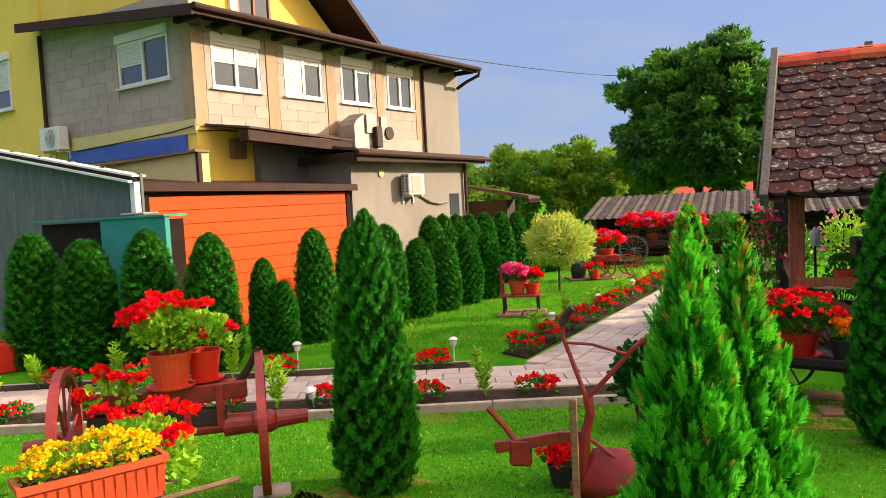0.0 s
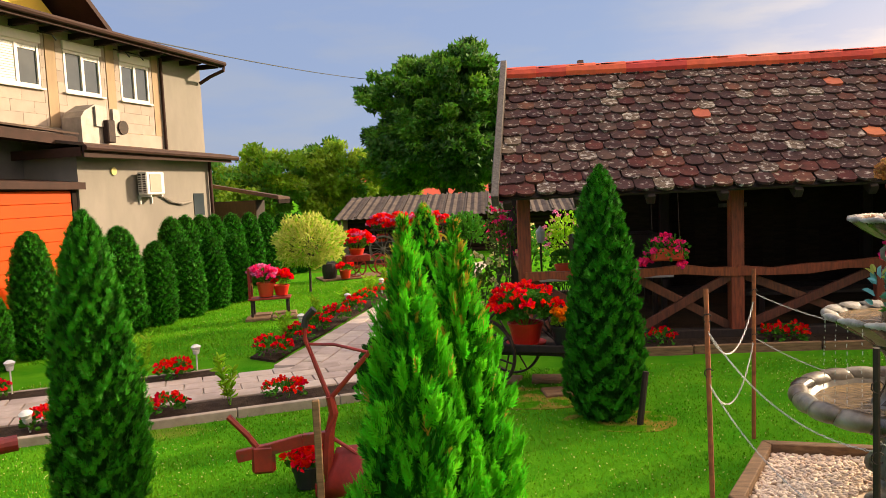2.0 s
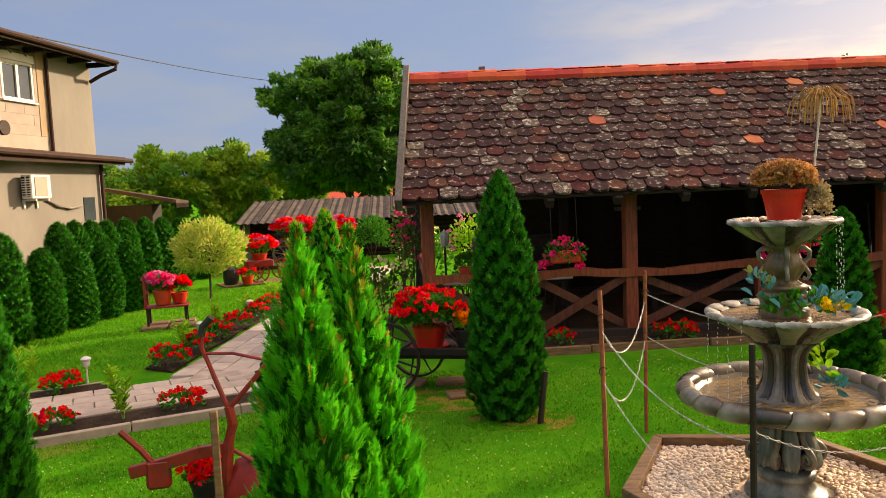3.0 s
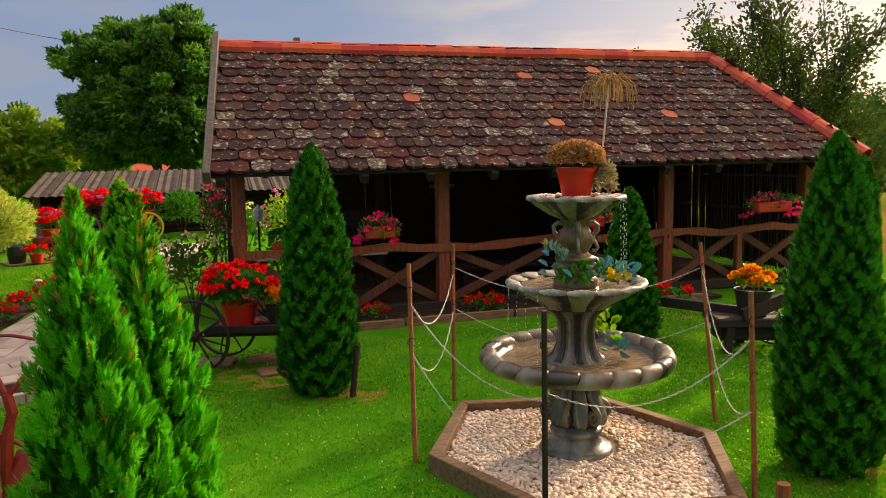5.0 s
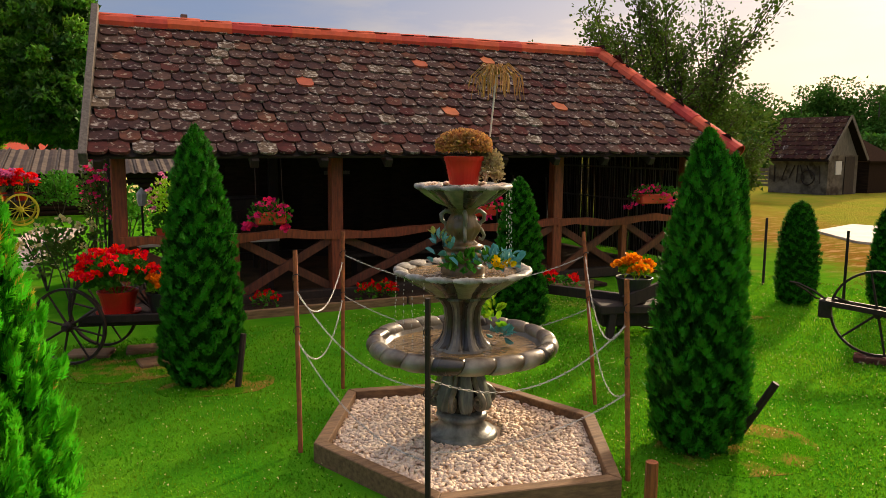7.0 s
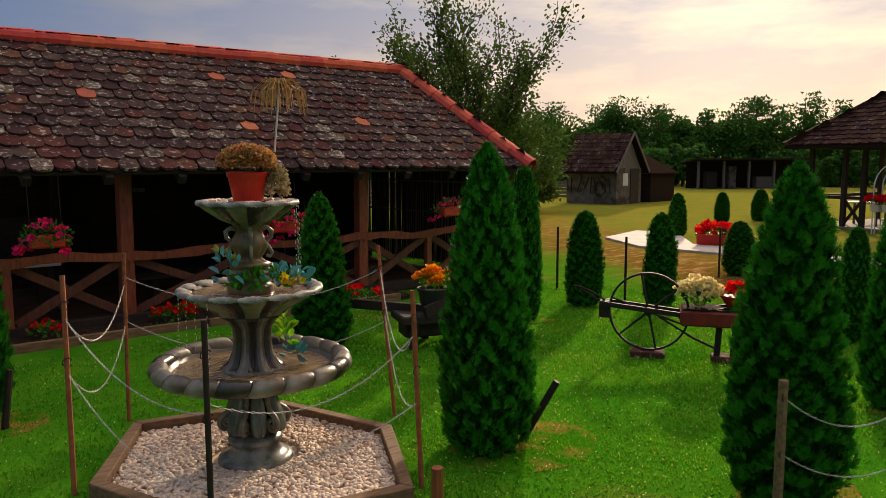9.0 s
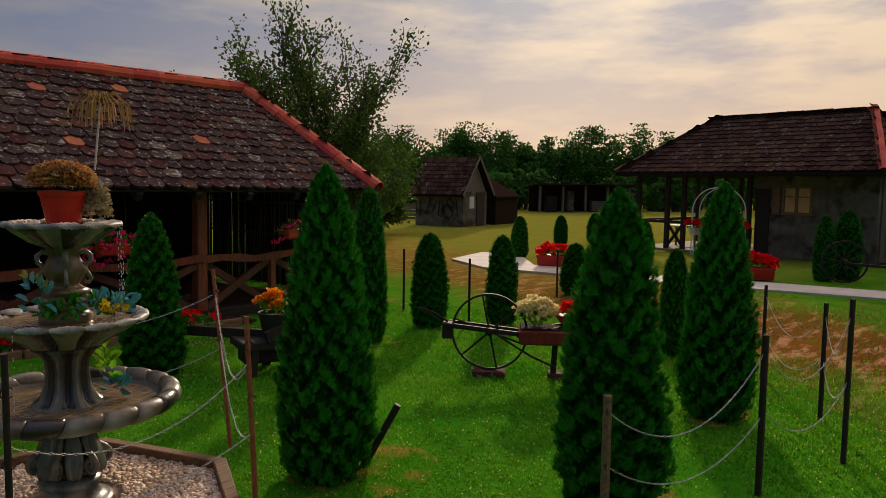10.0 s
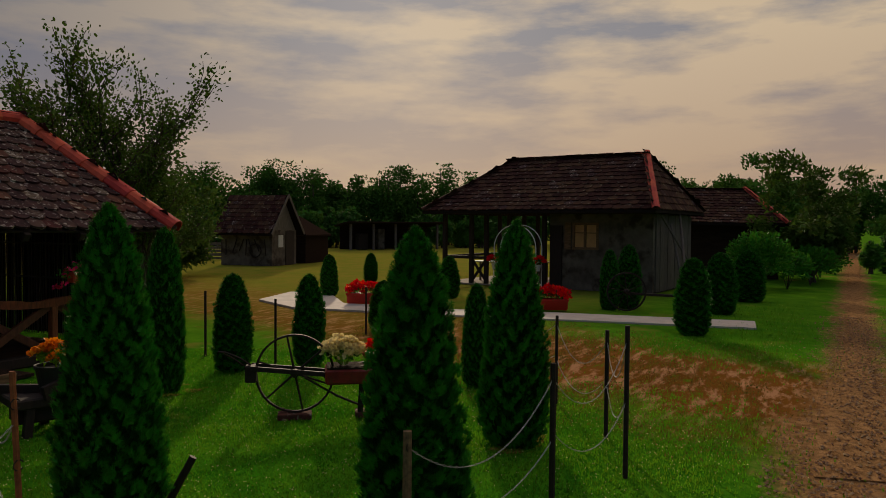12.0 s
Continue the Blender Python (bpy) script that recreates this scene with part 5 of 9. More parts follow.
def thuja_mesh(name, seed, n, frond, mats, shape=CONE, radius=0.38, height=2.08, lumps=0.03, relief=0.035, tall=0.20, wide=0.11, lean=0.5, brown=0.0, shoots=5, body=0.82, slim=0.085):
    """A column of small flat upright fans on a billowing surface round a dark inner body, 1 unit = 1 m. mats: darker
    fans for the shade in the folds, lighter fans on the swellings, near-black inner body, browned tips.
    """
    rng = np.random.default_rng(seed)
    wave = [(rng.integers(1, 3) * rng.choice((-1, 1)) * max(1, round(radius * 2 * math.pi / wide / 3)) + rng.integers(-4, 5), 2 * math.pi / (tall * rng.uniform(0.6, 1.6)) * rng.choice((-1, 1)), rng.uniform(0, 6.28)) for _ in range(9)]
    def swell(h, a):
        return np.clip(sum(np.sin(k * a + q * h + ph) for k, q, ph in wave) / 4.0, -1, 1)
    def rad(h, a):
        t = h / height
        return radius * np.interp(t, *shape) * (1 + lumps * np.sin(a * 3 + 9 * t + seed) + lumps * 0.8 * np.sin(a * 5 - 17 * t))
    h = rng.uniform(0, 1, n * 3) * height
    h = h[rng.random(len(h)) < np.interp(h / height, *shape) * 0.88 + 0.12][:n]
    n = len(h)
    a = rng.uniform(0, 2 * math.pi, n)
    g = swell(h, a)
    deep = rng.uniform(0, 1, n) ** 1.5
    taper = np.clip((1 - h / height) * 4, 0.25, 1)
    r = np.maximum(rad(h, a) - frond * 0.45 + relief * (g - 0.6) * taper - 0.045 * deep, 0.0)
    er = np.stack([np.cos(a), np.sin(a), np.zeros(n)], 1)
    et = np.stack([-np.sin(a), np.cos(a), np.zeros(n)], 1)
    p = er * r[:, None] + np.stack([np.zeros(n), np.zeros(n), np.minimum(h, height - frond * 0.5)], 1)
    out = er * rng.uniform(0.1, 2 * lean, n)[:, None] + et * rng.normal(0, 0.45, n)[:, None] + np.array((0, 0, 0.9))
    out /= np.linalg.norm(out, axis=1, keepdims=True)
    side = np.cross(out, er + 0.55 * rng.normal(0, 1, (n, 3)))
    side /= np.linalg.norm(side, axis=1, keepdims=True) + 1e-9
    L = frond * rng.uniform(0.6, 1.35, n)[:, None]
    # the tone paints fold shade dark and swellings lit, like old and new growth
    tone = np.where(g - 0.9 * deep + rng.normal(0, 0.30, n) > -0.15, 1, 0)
    if brown:
        spot = np.sin(7 * a + 31 * h) + np.sin(11 * a - 23 * h)
        tone[(spot > 1.1 - 1.2 * np.clip(h / height - 0.8, 0, 1)) & (deep < 0.5) & (rng.random(n) < brown * (h / height) ** 9)] = 3
    vs, fs = [], []
    base = p - out * L * 0.4
    pairs = (shoots - 1) // 2
    fan = [(0.0, 1.0, 0.0)] + [(0.08 + 0.24 * q, 0.55 + 0.20 * q, sg * (0.40 - 0.10 * q)) for q in np.arange(pairs) * (1.0 if pairs < 5 else 3.0 / (pairs - 1)) for sg in (1, -1)]
    for j, (s0, s1, o) in enumerate(fan):
        a0 = base + out * L * s0
        a1 = base + out * L * s1 + side * L * o
        dd = a1 - a0
        q = np.cross(dd, np.cross(out, side))
        q /= np.linalg.norm(q, axis=1, keepdims=True) + 1e-9
        vs.append(np.stack([a0 + q * L * slim, a1, a0 - q * L * slim], 1).reshape(-1, 3))
        fs.append(j * 3 * n + np.arange(n)[:, None] * 3 + np.array((0, 1, 2)))
    # inner body: near-black green painted in for the shade between the fans
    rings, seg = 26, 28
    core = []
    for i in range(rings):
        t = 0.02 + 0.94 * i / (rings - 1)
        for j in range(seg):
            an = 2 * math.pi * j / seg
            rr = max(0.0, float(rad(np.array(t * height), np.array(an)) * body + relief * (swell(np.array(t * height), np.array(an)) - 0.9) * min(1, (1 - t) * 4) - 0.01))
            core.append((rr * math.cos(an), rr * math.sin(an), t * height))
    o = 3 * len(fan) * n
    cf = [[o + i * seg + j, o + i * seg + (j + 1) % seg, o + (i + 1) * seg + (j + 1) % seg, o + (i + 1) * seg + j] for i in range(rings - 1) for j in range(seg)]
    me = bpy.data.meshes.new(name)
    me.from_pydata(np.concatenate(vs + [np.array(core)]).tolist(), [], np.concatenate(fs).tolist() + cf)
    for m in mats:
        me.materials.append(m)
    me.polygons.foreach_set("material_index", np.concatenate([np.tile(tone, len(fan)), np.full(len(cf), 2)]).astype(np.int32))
    return me


bm = bmesh.new()
tube(bm, [(0, 0, -0.02), (0.01, 0, 0.2), (0, 0.01, 0.5)], 0.045, 7, 0.03)
TRUNK = part("trunk", bm, BARK)
TRUNK_ME = TRUNK.data
bpy.data.objects.remove(TRUNK)

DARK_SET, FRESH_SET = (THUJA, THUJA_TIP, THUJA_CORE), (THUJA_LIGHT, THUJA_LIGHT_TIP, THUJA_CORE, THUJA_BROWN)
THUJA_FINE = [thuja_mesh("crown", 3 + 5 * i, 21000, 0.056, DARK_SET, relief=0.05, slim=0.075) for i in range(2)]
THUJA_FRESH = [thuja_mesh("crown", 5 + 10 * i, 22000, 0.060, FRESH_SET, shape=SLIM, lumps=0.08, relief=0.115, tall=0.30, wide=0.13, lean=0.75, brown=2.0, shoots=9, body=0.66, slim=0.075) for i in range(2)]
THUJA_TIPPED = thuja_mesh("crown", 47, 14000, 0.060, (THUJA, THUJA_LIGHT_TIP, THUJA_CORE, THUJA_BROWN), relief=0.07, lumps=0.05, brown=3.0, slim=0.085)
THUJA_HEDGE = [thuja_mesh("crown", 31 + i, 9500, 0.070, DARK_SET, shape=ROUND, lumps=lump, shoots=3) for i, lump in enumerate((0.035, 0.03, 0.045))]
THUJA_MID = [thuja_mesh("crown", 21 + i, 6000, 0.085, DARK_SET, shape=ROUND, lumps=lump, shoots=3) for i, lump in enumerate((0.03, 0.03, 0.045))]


def thuja(x, y, h, r, mesh, label, group, turn=0.0):
    t = thing("thuja", pose(x, y, 0, 0, 0, turn), label, "thuja", group)
    c = new("crown", mesh)
    c.parent = t
    c.scale = (r / 0.38, r / 0.38, h / 2.08)
    k = new("trunk", TRUNK_ME)
    k.parent = t
    k.scale = (r / 0.38,) * 3
    return t


DK = "clipped dark green columnar thuja on the lawn"
for i, (x, y, h, r) in enumerate([(-2.61, 4.86, 2.09, 0.36), (1.06, 6.76, 2.27, 0.40), (4.0, 3.84, 2.22, 0.385), (4.85, 2.05, 2.09, 0.40), (7.32, 2.28, 2.15, 0.38), (4.56, 7.25, 1.76, 0.36)]):
    thuja(x, y, h, r, THUJA_FINE[i % 2], DK, "thujas on the lawn", i * 67)
thuja(-0.41, 5.64, 2.02, 0.30, THUJA_TIPPED, "green columnar thuja with a yellowed tip", "thujas on the lawn", 50)
thuja(-0.19, 2.44, 2.02, 0.24, THUJA_FRESH[0], "fresh bright green thuja with browned tips", "thujas on the lawn", 20)
thuja(-0.04, 2.65, 2.00, 0.235, THUJA_FRESH[1], "fresh bright green thuja with browned tips", "thujas on the lawn", 140)
for i, (x, y, h, r) in enumerate([(7.38, 6.90, 2.05, 0.28), (8.83, 7.1, 1.39, 0.32), (9.71, 6.42, 1.36, 0.28), (9.52, 3.63, 1.35, 0.22), (13.3, 7.25, 1.0, 0.34), (18.6, 12.2, 1.22, 0.30),
                                  (24.0, 14.1, 1.05, 0.30), (25.6, 13.6, 1.12, 0.36), (19.86, 8.96, 1.22, 0.35), (19.33, 4.25, 1.53, 0.28), (19.98, 3.91, 1.64, 0.37), (15.83, 1.78, 1.51, 0.40), (19.87, 1.67, 1.5, 0.46), (23.5, 1.3, 1.45, 0.55)]):
    thuja(x, y, h, r, THUJA_MID[i % 3], "small clipped dark green thuja", "thujas round the field", i * 51)
for i, (x, y, h, r) in enumerate([(-9.69, 7.84, 1.98, .40), (-8.76, 7.92, 1.86, .42), (-7.71, 8.02, 1.96, .38), (-6.77, 8.17, 1.87, .36), (-6.74, 9.3, 1.42, .26), (-6.45, 9.36, 1.07, .22), (-6.4, 10.19, 1.81, .34),
                                  (-6.1, 10.9, 1.8, .33), (-5.97, 11.87, 1.78, .38), (-5.7, 12.6, 1.47, .33), (-5.53, 13.45, 1.44, .34), (-5.37, 14.3, 1.45, .33), (-5.23, 15.15, 1.42, .33)]):
    thuja(x, y, h, r * (1.2 if i < 4 else 1.12), THUJA_HEDGE[i % 3], "clipped green thuja in the hedge row", "thuja hedge row", i * 51)
for i, (x, y, h) in enumerate([(-5.99, 13.97, 1.86), (-6.02, 14.72, 1.86), (-6.01, 15.47, 1.84), (-6.0, 16.23, 1.82), (-5.88, 17.01, 1.82), (-5.76, 17.89, 1.80), (-5.63, 18.77, 1.77), (-5.45, 19.66, 1.72), (-5.3, 20.6, 1.68), (-5.15, 21.5, 1.64)]):
    thuja(x, y, h, 0.39, THUJA_MID[i % 3], "clipped green thuja in the back hedge row", "back thuja hedge", i * 51)

# dried-out lawn round the thujas' feet
for k, (x, y, r) in enumerate([(4.22, 3.68, 0.62), (1.15, 6.62, 0.5), (-2.6, 4.7, 0.62), (4.98, 2.0, 0.5), (-0.75, 4.75, 0.5), (7.4, 2.3, 0.45), (7.5, 6.8, 0.4), (-3.2, 4.3, 0.45), (0.55, 7.4, 0.6)]):
    strip("dry_patch", ragged([(x + r * math.cos(a), y + r * 0.7 * math.sin(a)) for a in np.linspace(0, 5.76, 12)], 0.12, 0.09, 3.0 + k), 0.004, DRYGRASS, "patch of dried yellow-brown lawn round a thuja", "lawn patch", thick=0.02)

# ---- fountain court ----
FX, FY = 2.56, 4.62


def fountain_bowl(name, parent, r, z_low, z_rim, r_neck, lobes, amp, lip, water, shells=True):
    """A shallow scalloped bowl with ribs underneath, water inside and a rim of shell-shaped lobes."""
    n = lobes * 8
    prof = [(r_neck, z_low), (r_neck * 1.35, z_low + 0.015), (r * 0.60, z_low + (z_rim - z_low) * 0.30), (r * 0.84, z_low + (z_rim - z_low) * 0.66), (r * 0.95, z_rim - lip * 0.7), (r * 0.99, z_rim - lip * 0.3), (r * 0.985, z_rim),
            (r * 0.93, z_rim + lip * 0.02), (r * 0.88, z_rim - lip * 0.35), (r * 0.84, z_rim - lip * 1.0), (r * 0.5, z_rim - lip * 1.9), (0.05, z_rim - lip * 2.0)]
    wob = [0.0, 0.5, 1.2, 1.3, 1.2, 1.0, 1.0, 1.0, 0.9, 0.6, 0.0, 0.0]
    def flute(a, i):
        c = abs(math.cos(a * lobes / 2))
        return 1.0 + (c ** 0.6 - 0.62) * amp * wob[i], (lip * 0.35 * (c ** 0.7 - 0.5) if 4 <= i <= 8 else 0.0)
    b = part(name, lathe(prof, n, flute), (STONE, STONE_WET, STONE_PALE), parent, smooth=True)
    # flutes underneath are stained dark where the water runs
    rng = random.Random(lobes)
    dark = [k % 2 == 0 or rng.random() < 0.25 for k in range(lobes)]
    for f in b.data.polygons:
        row, k = divmod(f.index, n)
        if f.index < n * (len(prof) - 1):
            f.material_index = 1 if row > 8 else 0 if row > 4 else 1 if dark[int((k + 4) / 8) % lobes] else 2
    if shells:
        # one lobe: a fan of five ridges rising from the bowl's edge and curling down outside it
        half = math.pi / lobes * r * 1.04
        bm = bmesh.new()
        rows = []
        for u, dz, wd in ((-0.17, -0.012, 0.45), (-0.09, 0.008, 0.80), (-0.01, 0.020, 1.0), (0.045, 0.016, 1.0), (0.062, 0.002, 0.98), (0.05, -0.014, 0.94)):
            row = []
            for q in range(11):
                v = q / 5 - 1
                bulge = 1 - v * v
                row.append(bm.verts.new((r * (1 + u * (0.75 + 0.25 * bulge)), half * wd * v, z_rim + (dz + 0.0025 * math.cos(v * 5 * math.pi)) * (0.5 + 0.5 * bulge) * lip / 0.04)))
            rows.append(row)
        for ra, rb in zip(rows, rows[1:]):
            for q in range(10):
                bm.faces.new((ra[q], rb[q], rb[q + 1], ra[q + 1]))
        bmesh.ops.recalc_face_normals(bm, faces=bm.faces)
        shell = part("rim_shell", bm, STONE_RIM, b, smooth=True)
        for q in range(1, lobes):
            share("rim_shell", shell, b, pose(0, 0, 0, 0, 0, 360 * q / lobes))
    bm = bmesh.new()
    rings = [[bm.verts.new((rr * math.cos(2 * math.pi * k / 48), rr * math.sin(2 * math.pi * k / 48), water + 0.006 * noise.noise((14 * rr * math.cos(2 * math.pi * k / 48), 14 * rr * math.sin(2 * math.pi * k / 48), 1)))) for k in range(48)] for rr in np.linspace(0.06, r * 0.86, 14)]
    for ra, rb in zip(rings, rings[1:]):
        for k in range(48):
            bm.faces.new((ra[k], rb[k], rb[(k + 1) % 48], ra[(k + 1) % 48]))
    bmesh.ops.recalc_face_normals(bm, faces=bm.faces)
    part("water", bm, WATER, b, "rippled shallow water", smooth=True)
    return b


def spiral(c, r0, turns, axis_x, axis_y, n=18, grow=0.22):
    """Points of a volute that winds inwards in the plane of two directions."""
    return [c + axis_x * (r0 * (1 - (1 - grow) * i / n) * math.cos(turns * 2 * math.pi * i / n)) + axis_y * (r0 * (1 - (1 - grow) * i / n) * math.sin(turns * 2 * math.pi * i / n)) for i in range(n + 1)]


def build_fountain():
    f = thing("fountain", pose(FX, FY, 0.0), "three-tiered grey cast-stone fountain with water running", "fountain")
    part("plinth", lathe([(0.250, 0.02), (0.256, 0.045), (0.250, 0.07), (0.222, 0.082), (0.185, 0.10), (0.165, 0.13), (0.158, 0.16), (0.176, 0.172), (0.184, 0.19), (0.178, 0.21), (0.155, 0.22), (0.14, 0.235)], 48), STONE_GREEN, f, "round algae-grey plinth", smooth=True)
    # dark stone core blackens the clefts between leaves and volutes
    part("pedestal", lathe([(0.135, 0.22), (0.130, 0.26), (0.120, 0.34), (0.112, 0.42), (0.110, 0.50), (0.125, 0.545), (0.17, 0.58), (0.22, 0.60)], 40), STONE_WET, f, "wet core of the pedestal, dark between the leaves", smooth=True)
    part("collar", lathe([(0.125, 0.50), (0.160, 0.515), (0.172, 0.535), (0.160, 0.555), (0.19, 0.575), (0.22, 0.60)], 48), STONE_BROWN, f, smooth=True)
    # acanthus leaves that bow outwards over the plinth, a volute on either side of each
    bm = bmesh.new()
    line = [(0.130, 0.535, 0.030), (0.142, 0.50, 0.040), (0.160, 0.45, 0.050), (0.182, 0.39, 0.056), (0.200, 0.33, 0.054), (0.208, 0.285, 0.046), (0.200, 0.252, 0.036), (0.184, 0.245, 0.024), (0.178, 0.262, 0.014)]
    rows = []
    for r, z, w in line:
        rows.append([bm.verts.new((r + dr, w * q, z + 0.012 * math.cos(9 * q))) for q, dr in ((-1.0, -0.045), (-0.82, -0.010), (-0.5, 0.006), (-0.22, -0.016), (0.0, 0.018), (0.22, -0.016), (0.5, 0.006), (0.82, -0.010), (1.0, -0.045))])
    for ra, rb in zip(rows, rows[1:]):
        for k in range(8):
            bm.faces.new((ra[k], ra[k + 1], rb[k + 1], rb[k]))
    leaf_ = part("acanthus_leaf", bm, STONE_GREEN, f, "carved acanthus leaf streaked by algae", smooth=True)
    bm = bmesh.new()
    tube(bm, [Vector((0.125, 0, 0.53)), Vector((0.135, 0, 0.46)), Vector((0.165, 0, 0.40)), Vector((0.205, 0, 0.375))] + spiral(Vector((0.182, 0, 0.318)), 0.058, -1.6, Vector((0.45, 0, 0.89)), Vector((-0.89, 0, 0.45)))[1:], 0.021, 8, 0.012)
    vol = part("volute", bm, STONE_PALE, f, "curled stone volute", smooth=True)
    for i in range(1, 6):
        share("acanthus_leaf", leaf_, f, pose(0, 0, 0, 0, 0, 60 * i + 15))
        share("volute", vol, f, pose(0, 0, 0, 0, 0, 60 * i + 45))
    leaf_.matrix_local = pose(0, 0, 0, 0, 0, 15)
    vol.matrix_local = pose(0, 0, 0, 0, 0, 45)
    lower = fountain_bowl("lower_bowl", f, 0.615, 0.56, 0.72, 0.24, 18, 0.045, 0.06, 0.685, shells=False)
    # the rolled lip: swelling slanted segments with a fillet between them
    bm = bmesh.new()
    span, seg, k = 2 * math.pi / 20, 9, 14
    rings = []
    for i in range(seg + 1):
        u = i / seg
        a = (u - 0.5) * span * 0.985
        fat = 0.060 * (0.86 + 0.15 * math.sin(math.pi * min(1, u * 1.1 + 0.02)) ** 0.5)
        rings.append([bm.verts.new(((0.612 + fat * 1.05 * math.cos(b)) * math.cos(a + 0.05 * math.sin(b + 0.6)), (0.612 + fat * 1.05 * math.cos(b)) * math.sin(a + 0.05 * math.sin(b + 0.6)), 0.715 + fat * math.sin(b))) for b in [2 * math.pi * j / k for j in range(k)]])
    for ra, rb in zip(rings, rings[1:]):
        for j in range(k):
            bm.faces.new((ra[j], ra[(j + 1) % k], rb[(j + 1) % k], rb[j]))
    bm.faces.new(rings[0])
    bm.faces.new(rings[-1][::-1])
    bmesh.ops.recalc_face_normals(bm, faces=bm.faces)
    roll = part("lip_roll", bm, STONE_BROWN, lower, smooth=True)
    wet, pale = roll.data.copy(), roll.data.copy()
    wet.materials[0], pale.materials[0] = STONE_WET, STONE_PALE
    for i in range(1, 20):
        o = new("lip_roll", wet if i in (3, 8, 13, 17) else pale if i in (5, 10, 18) else roll.data)
        o.parent = lower
        o.matrix_local = pose(0, 0, 0, 0, 0, 18 * i)
    def ribs(a, i):
        return 1 + 0.26 * (abs(math.cos(4 * a)) ** 0.6 - 0.7) * (1 if 1 < i < 9 else 0), 0.0
    st = part("stem", lathe([(0.215, 0.64), (0.220, 0.675), (0.195, 0.70), (0.160, 0.73), (0.132, 0.80), (0.122, 0.90), (0.132, 0.98), (0.165, 1.03), (0.20, 1.05), (0.17, 1.075)], 96, ribs), (STONE_WET, STONE_PALE, STONE), f, "ribbed wet stem, dark in the grooves and pale on the ribs", smooth=True)
    # rib relief put into colour: dark stone in grooves, pale on ridges
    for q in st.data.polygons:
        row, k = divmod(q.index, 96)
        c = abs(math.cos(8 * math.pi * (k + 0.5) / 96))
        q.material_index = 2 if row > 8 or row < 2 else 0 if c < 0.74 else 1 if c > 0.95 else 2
    fountain_bowl("middle_bowl", f, 0.455, 1.055, 1.232, 0.17, 16, 0.07, 0.045, 1.215)
    def vase(a, i):
        return 1 + 0.10 * (abs(math.cos(4 * a)) - 0.5) * (1 if 12 <= i < 15 else 0), 0.0
    part("upper_stem", lathe([(0.150, 1.16), (0.155, 1.25), (0.13, 1.275), (0.12, 1.295), (0.15, 1.31), (0.160, 1.335), (0.152, 1.36), (0.118, 1.372), (0.135, 1.385), (0.142, 1.405), (0.105, 1.42), (0.080, 1.44), (0.095, 1.47), (0.118, 1.51), (0.122, 1.54), (0.100, 1.59), (0.078, 1.63), (0.105, 1.66), (0.09, 1.70)], 64, vase), STONE_GOLD, f, "golden wet vase-shaped upper stem", smooth=True)
    bm = bmesh.new()
    tube(bm, [Vector((0.080, 0, 1.635)), Vector((0.120, 0, 1.645)), Vector((0.150, 0, 1.62)), Vector((0.146, 0, 1.58)), Vector((0.120, 0, 1.56)), Vector((0.115, 0, 1.53)), Vector((0.135, 0, 1.50)), Vector((0.150, 0, 1.47)), Vector((0.135, 0, 1.445)), Vector((0.112, 0, 1.455))], 0.016, 8, 0.011)
    hd = part("scroll_handle", bm, STONE_PALE, f, smooth=True)
    hd.matrix_local = pose(0, 0, 0, 0, 0, -20)
    for i in range(1, 4):
        share("scroll_handle", hd, f, pose(0, 0, 0, 0, 0, 90 * i - 20))
    fountain_bowl("upper_bowl", f, 0.318, 1.66, 1.812, 0.09, 14, 0.08, 0.04, 1.80)
    # thin falling threads of water
    for a, r, z0, z1 in ((-0.25, 0.325, 1.79, 1.24), (-0.45, 0.32, 1.79, 1.24), (-0.10, 0.325, 1.79, 1.3), (-0.52, 0.33, 1.79, 1.26), (3.0, 0.475, 1.21, 0.72), (3.3, 0.475, 1.21, 0.72), (3.5, 0.475, 1.21, 0.72), (3.7, 0.47, 1.21, 0.72)):
        rng = random.Random(int(100 * (a + 9)))
        bm = bmesh.new()
        z = z0
        while z > z1:
            d = rng.uniform(0.005, 0.024)
            x, y = (r + 0.02 * (z0 - z)) * math.cos(a) + rng.uniform(-.004, .004), (r + 0.02 * (z0 - z)) * math.sin(a)
            rod(bm, (x, y, z), (x, y, z - d), 0.0032, 0.0018, 5)
            z -= d + rng.uniform(0.006, 0.035)
        tagged(part("water_thread", bm, PVC, f, "falling water drops"), kind="stuff")
    return f


build_fountain()


def cone_pot(name, parent, r, h, material, z=0.0, taper=0.72, rim=0.03, ribs=0):
    fl = (lambda a, i: (1 + 0.012 * math.cos(ribs * a) * (1 if 0 < i < 3 else 0), 0.0)) if ribs else None
    return part(name, lathe([(r * taper, z), (r * taper * 1.01, z + 0.01), (r * 0.95, z + h - rim), (r, z + h - rim), (r * 1.02, z + h - 0.004), (r * 0.99, z + h), (r * 0.92, z + h - 0.004), (r * 0.88, z + h - 0.04), (0.005, z + h - 0.045)], max(28, ribs * 2), fl), material, parent, smooth=False)


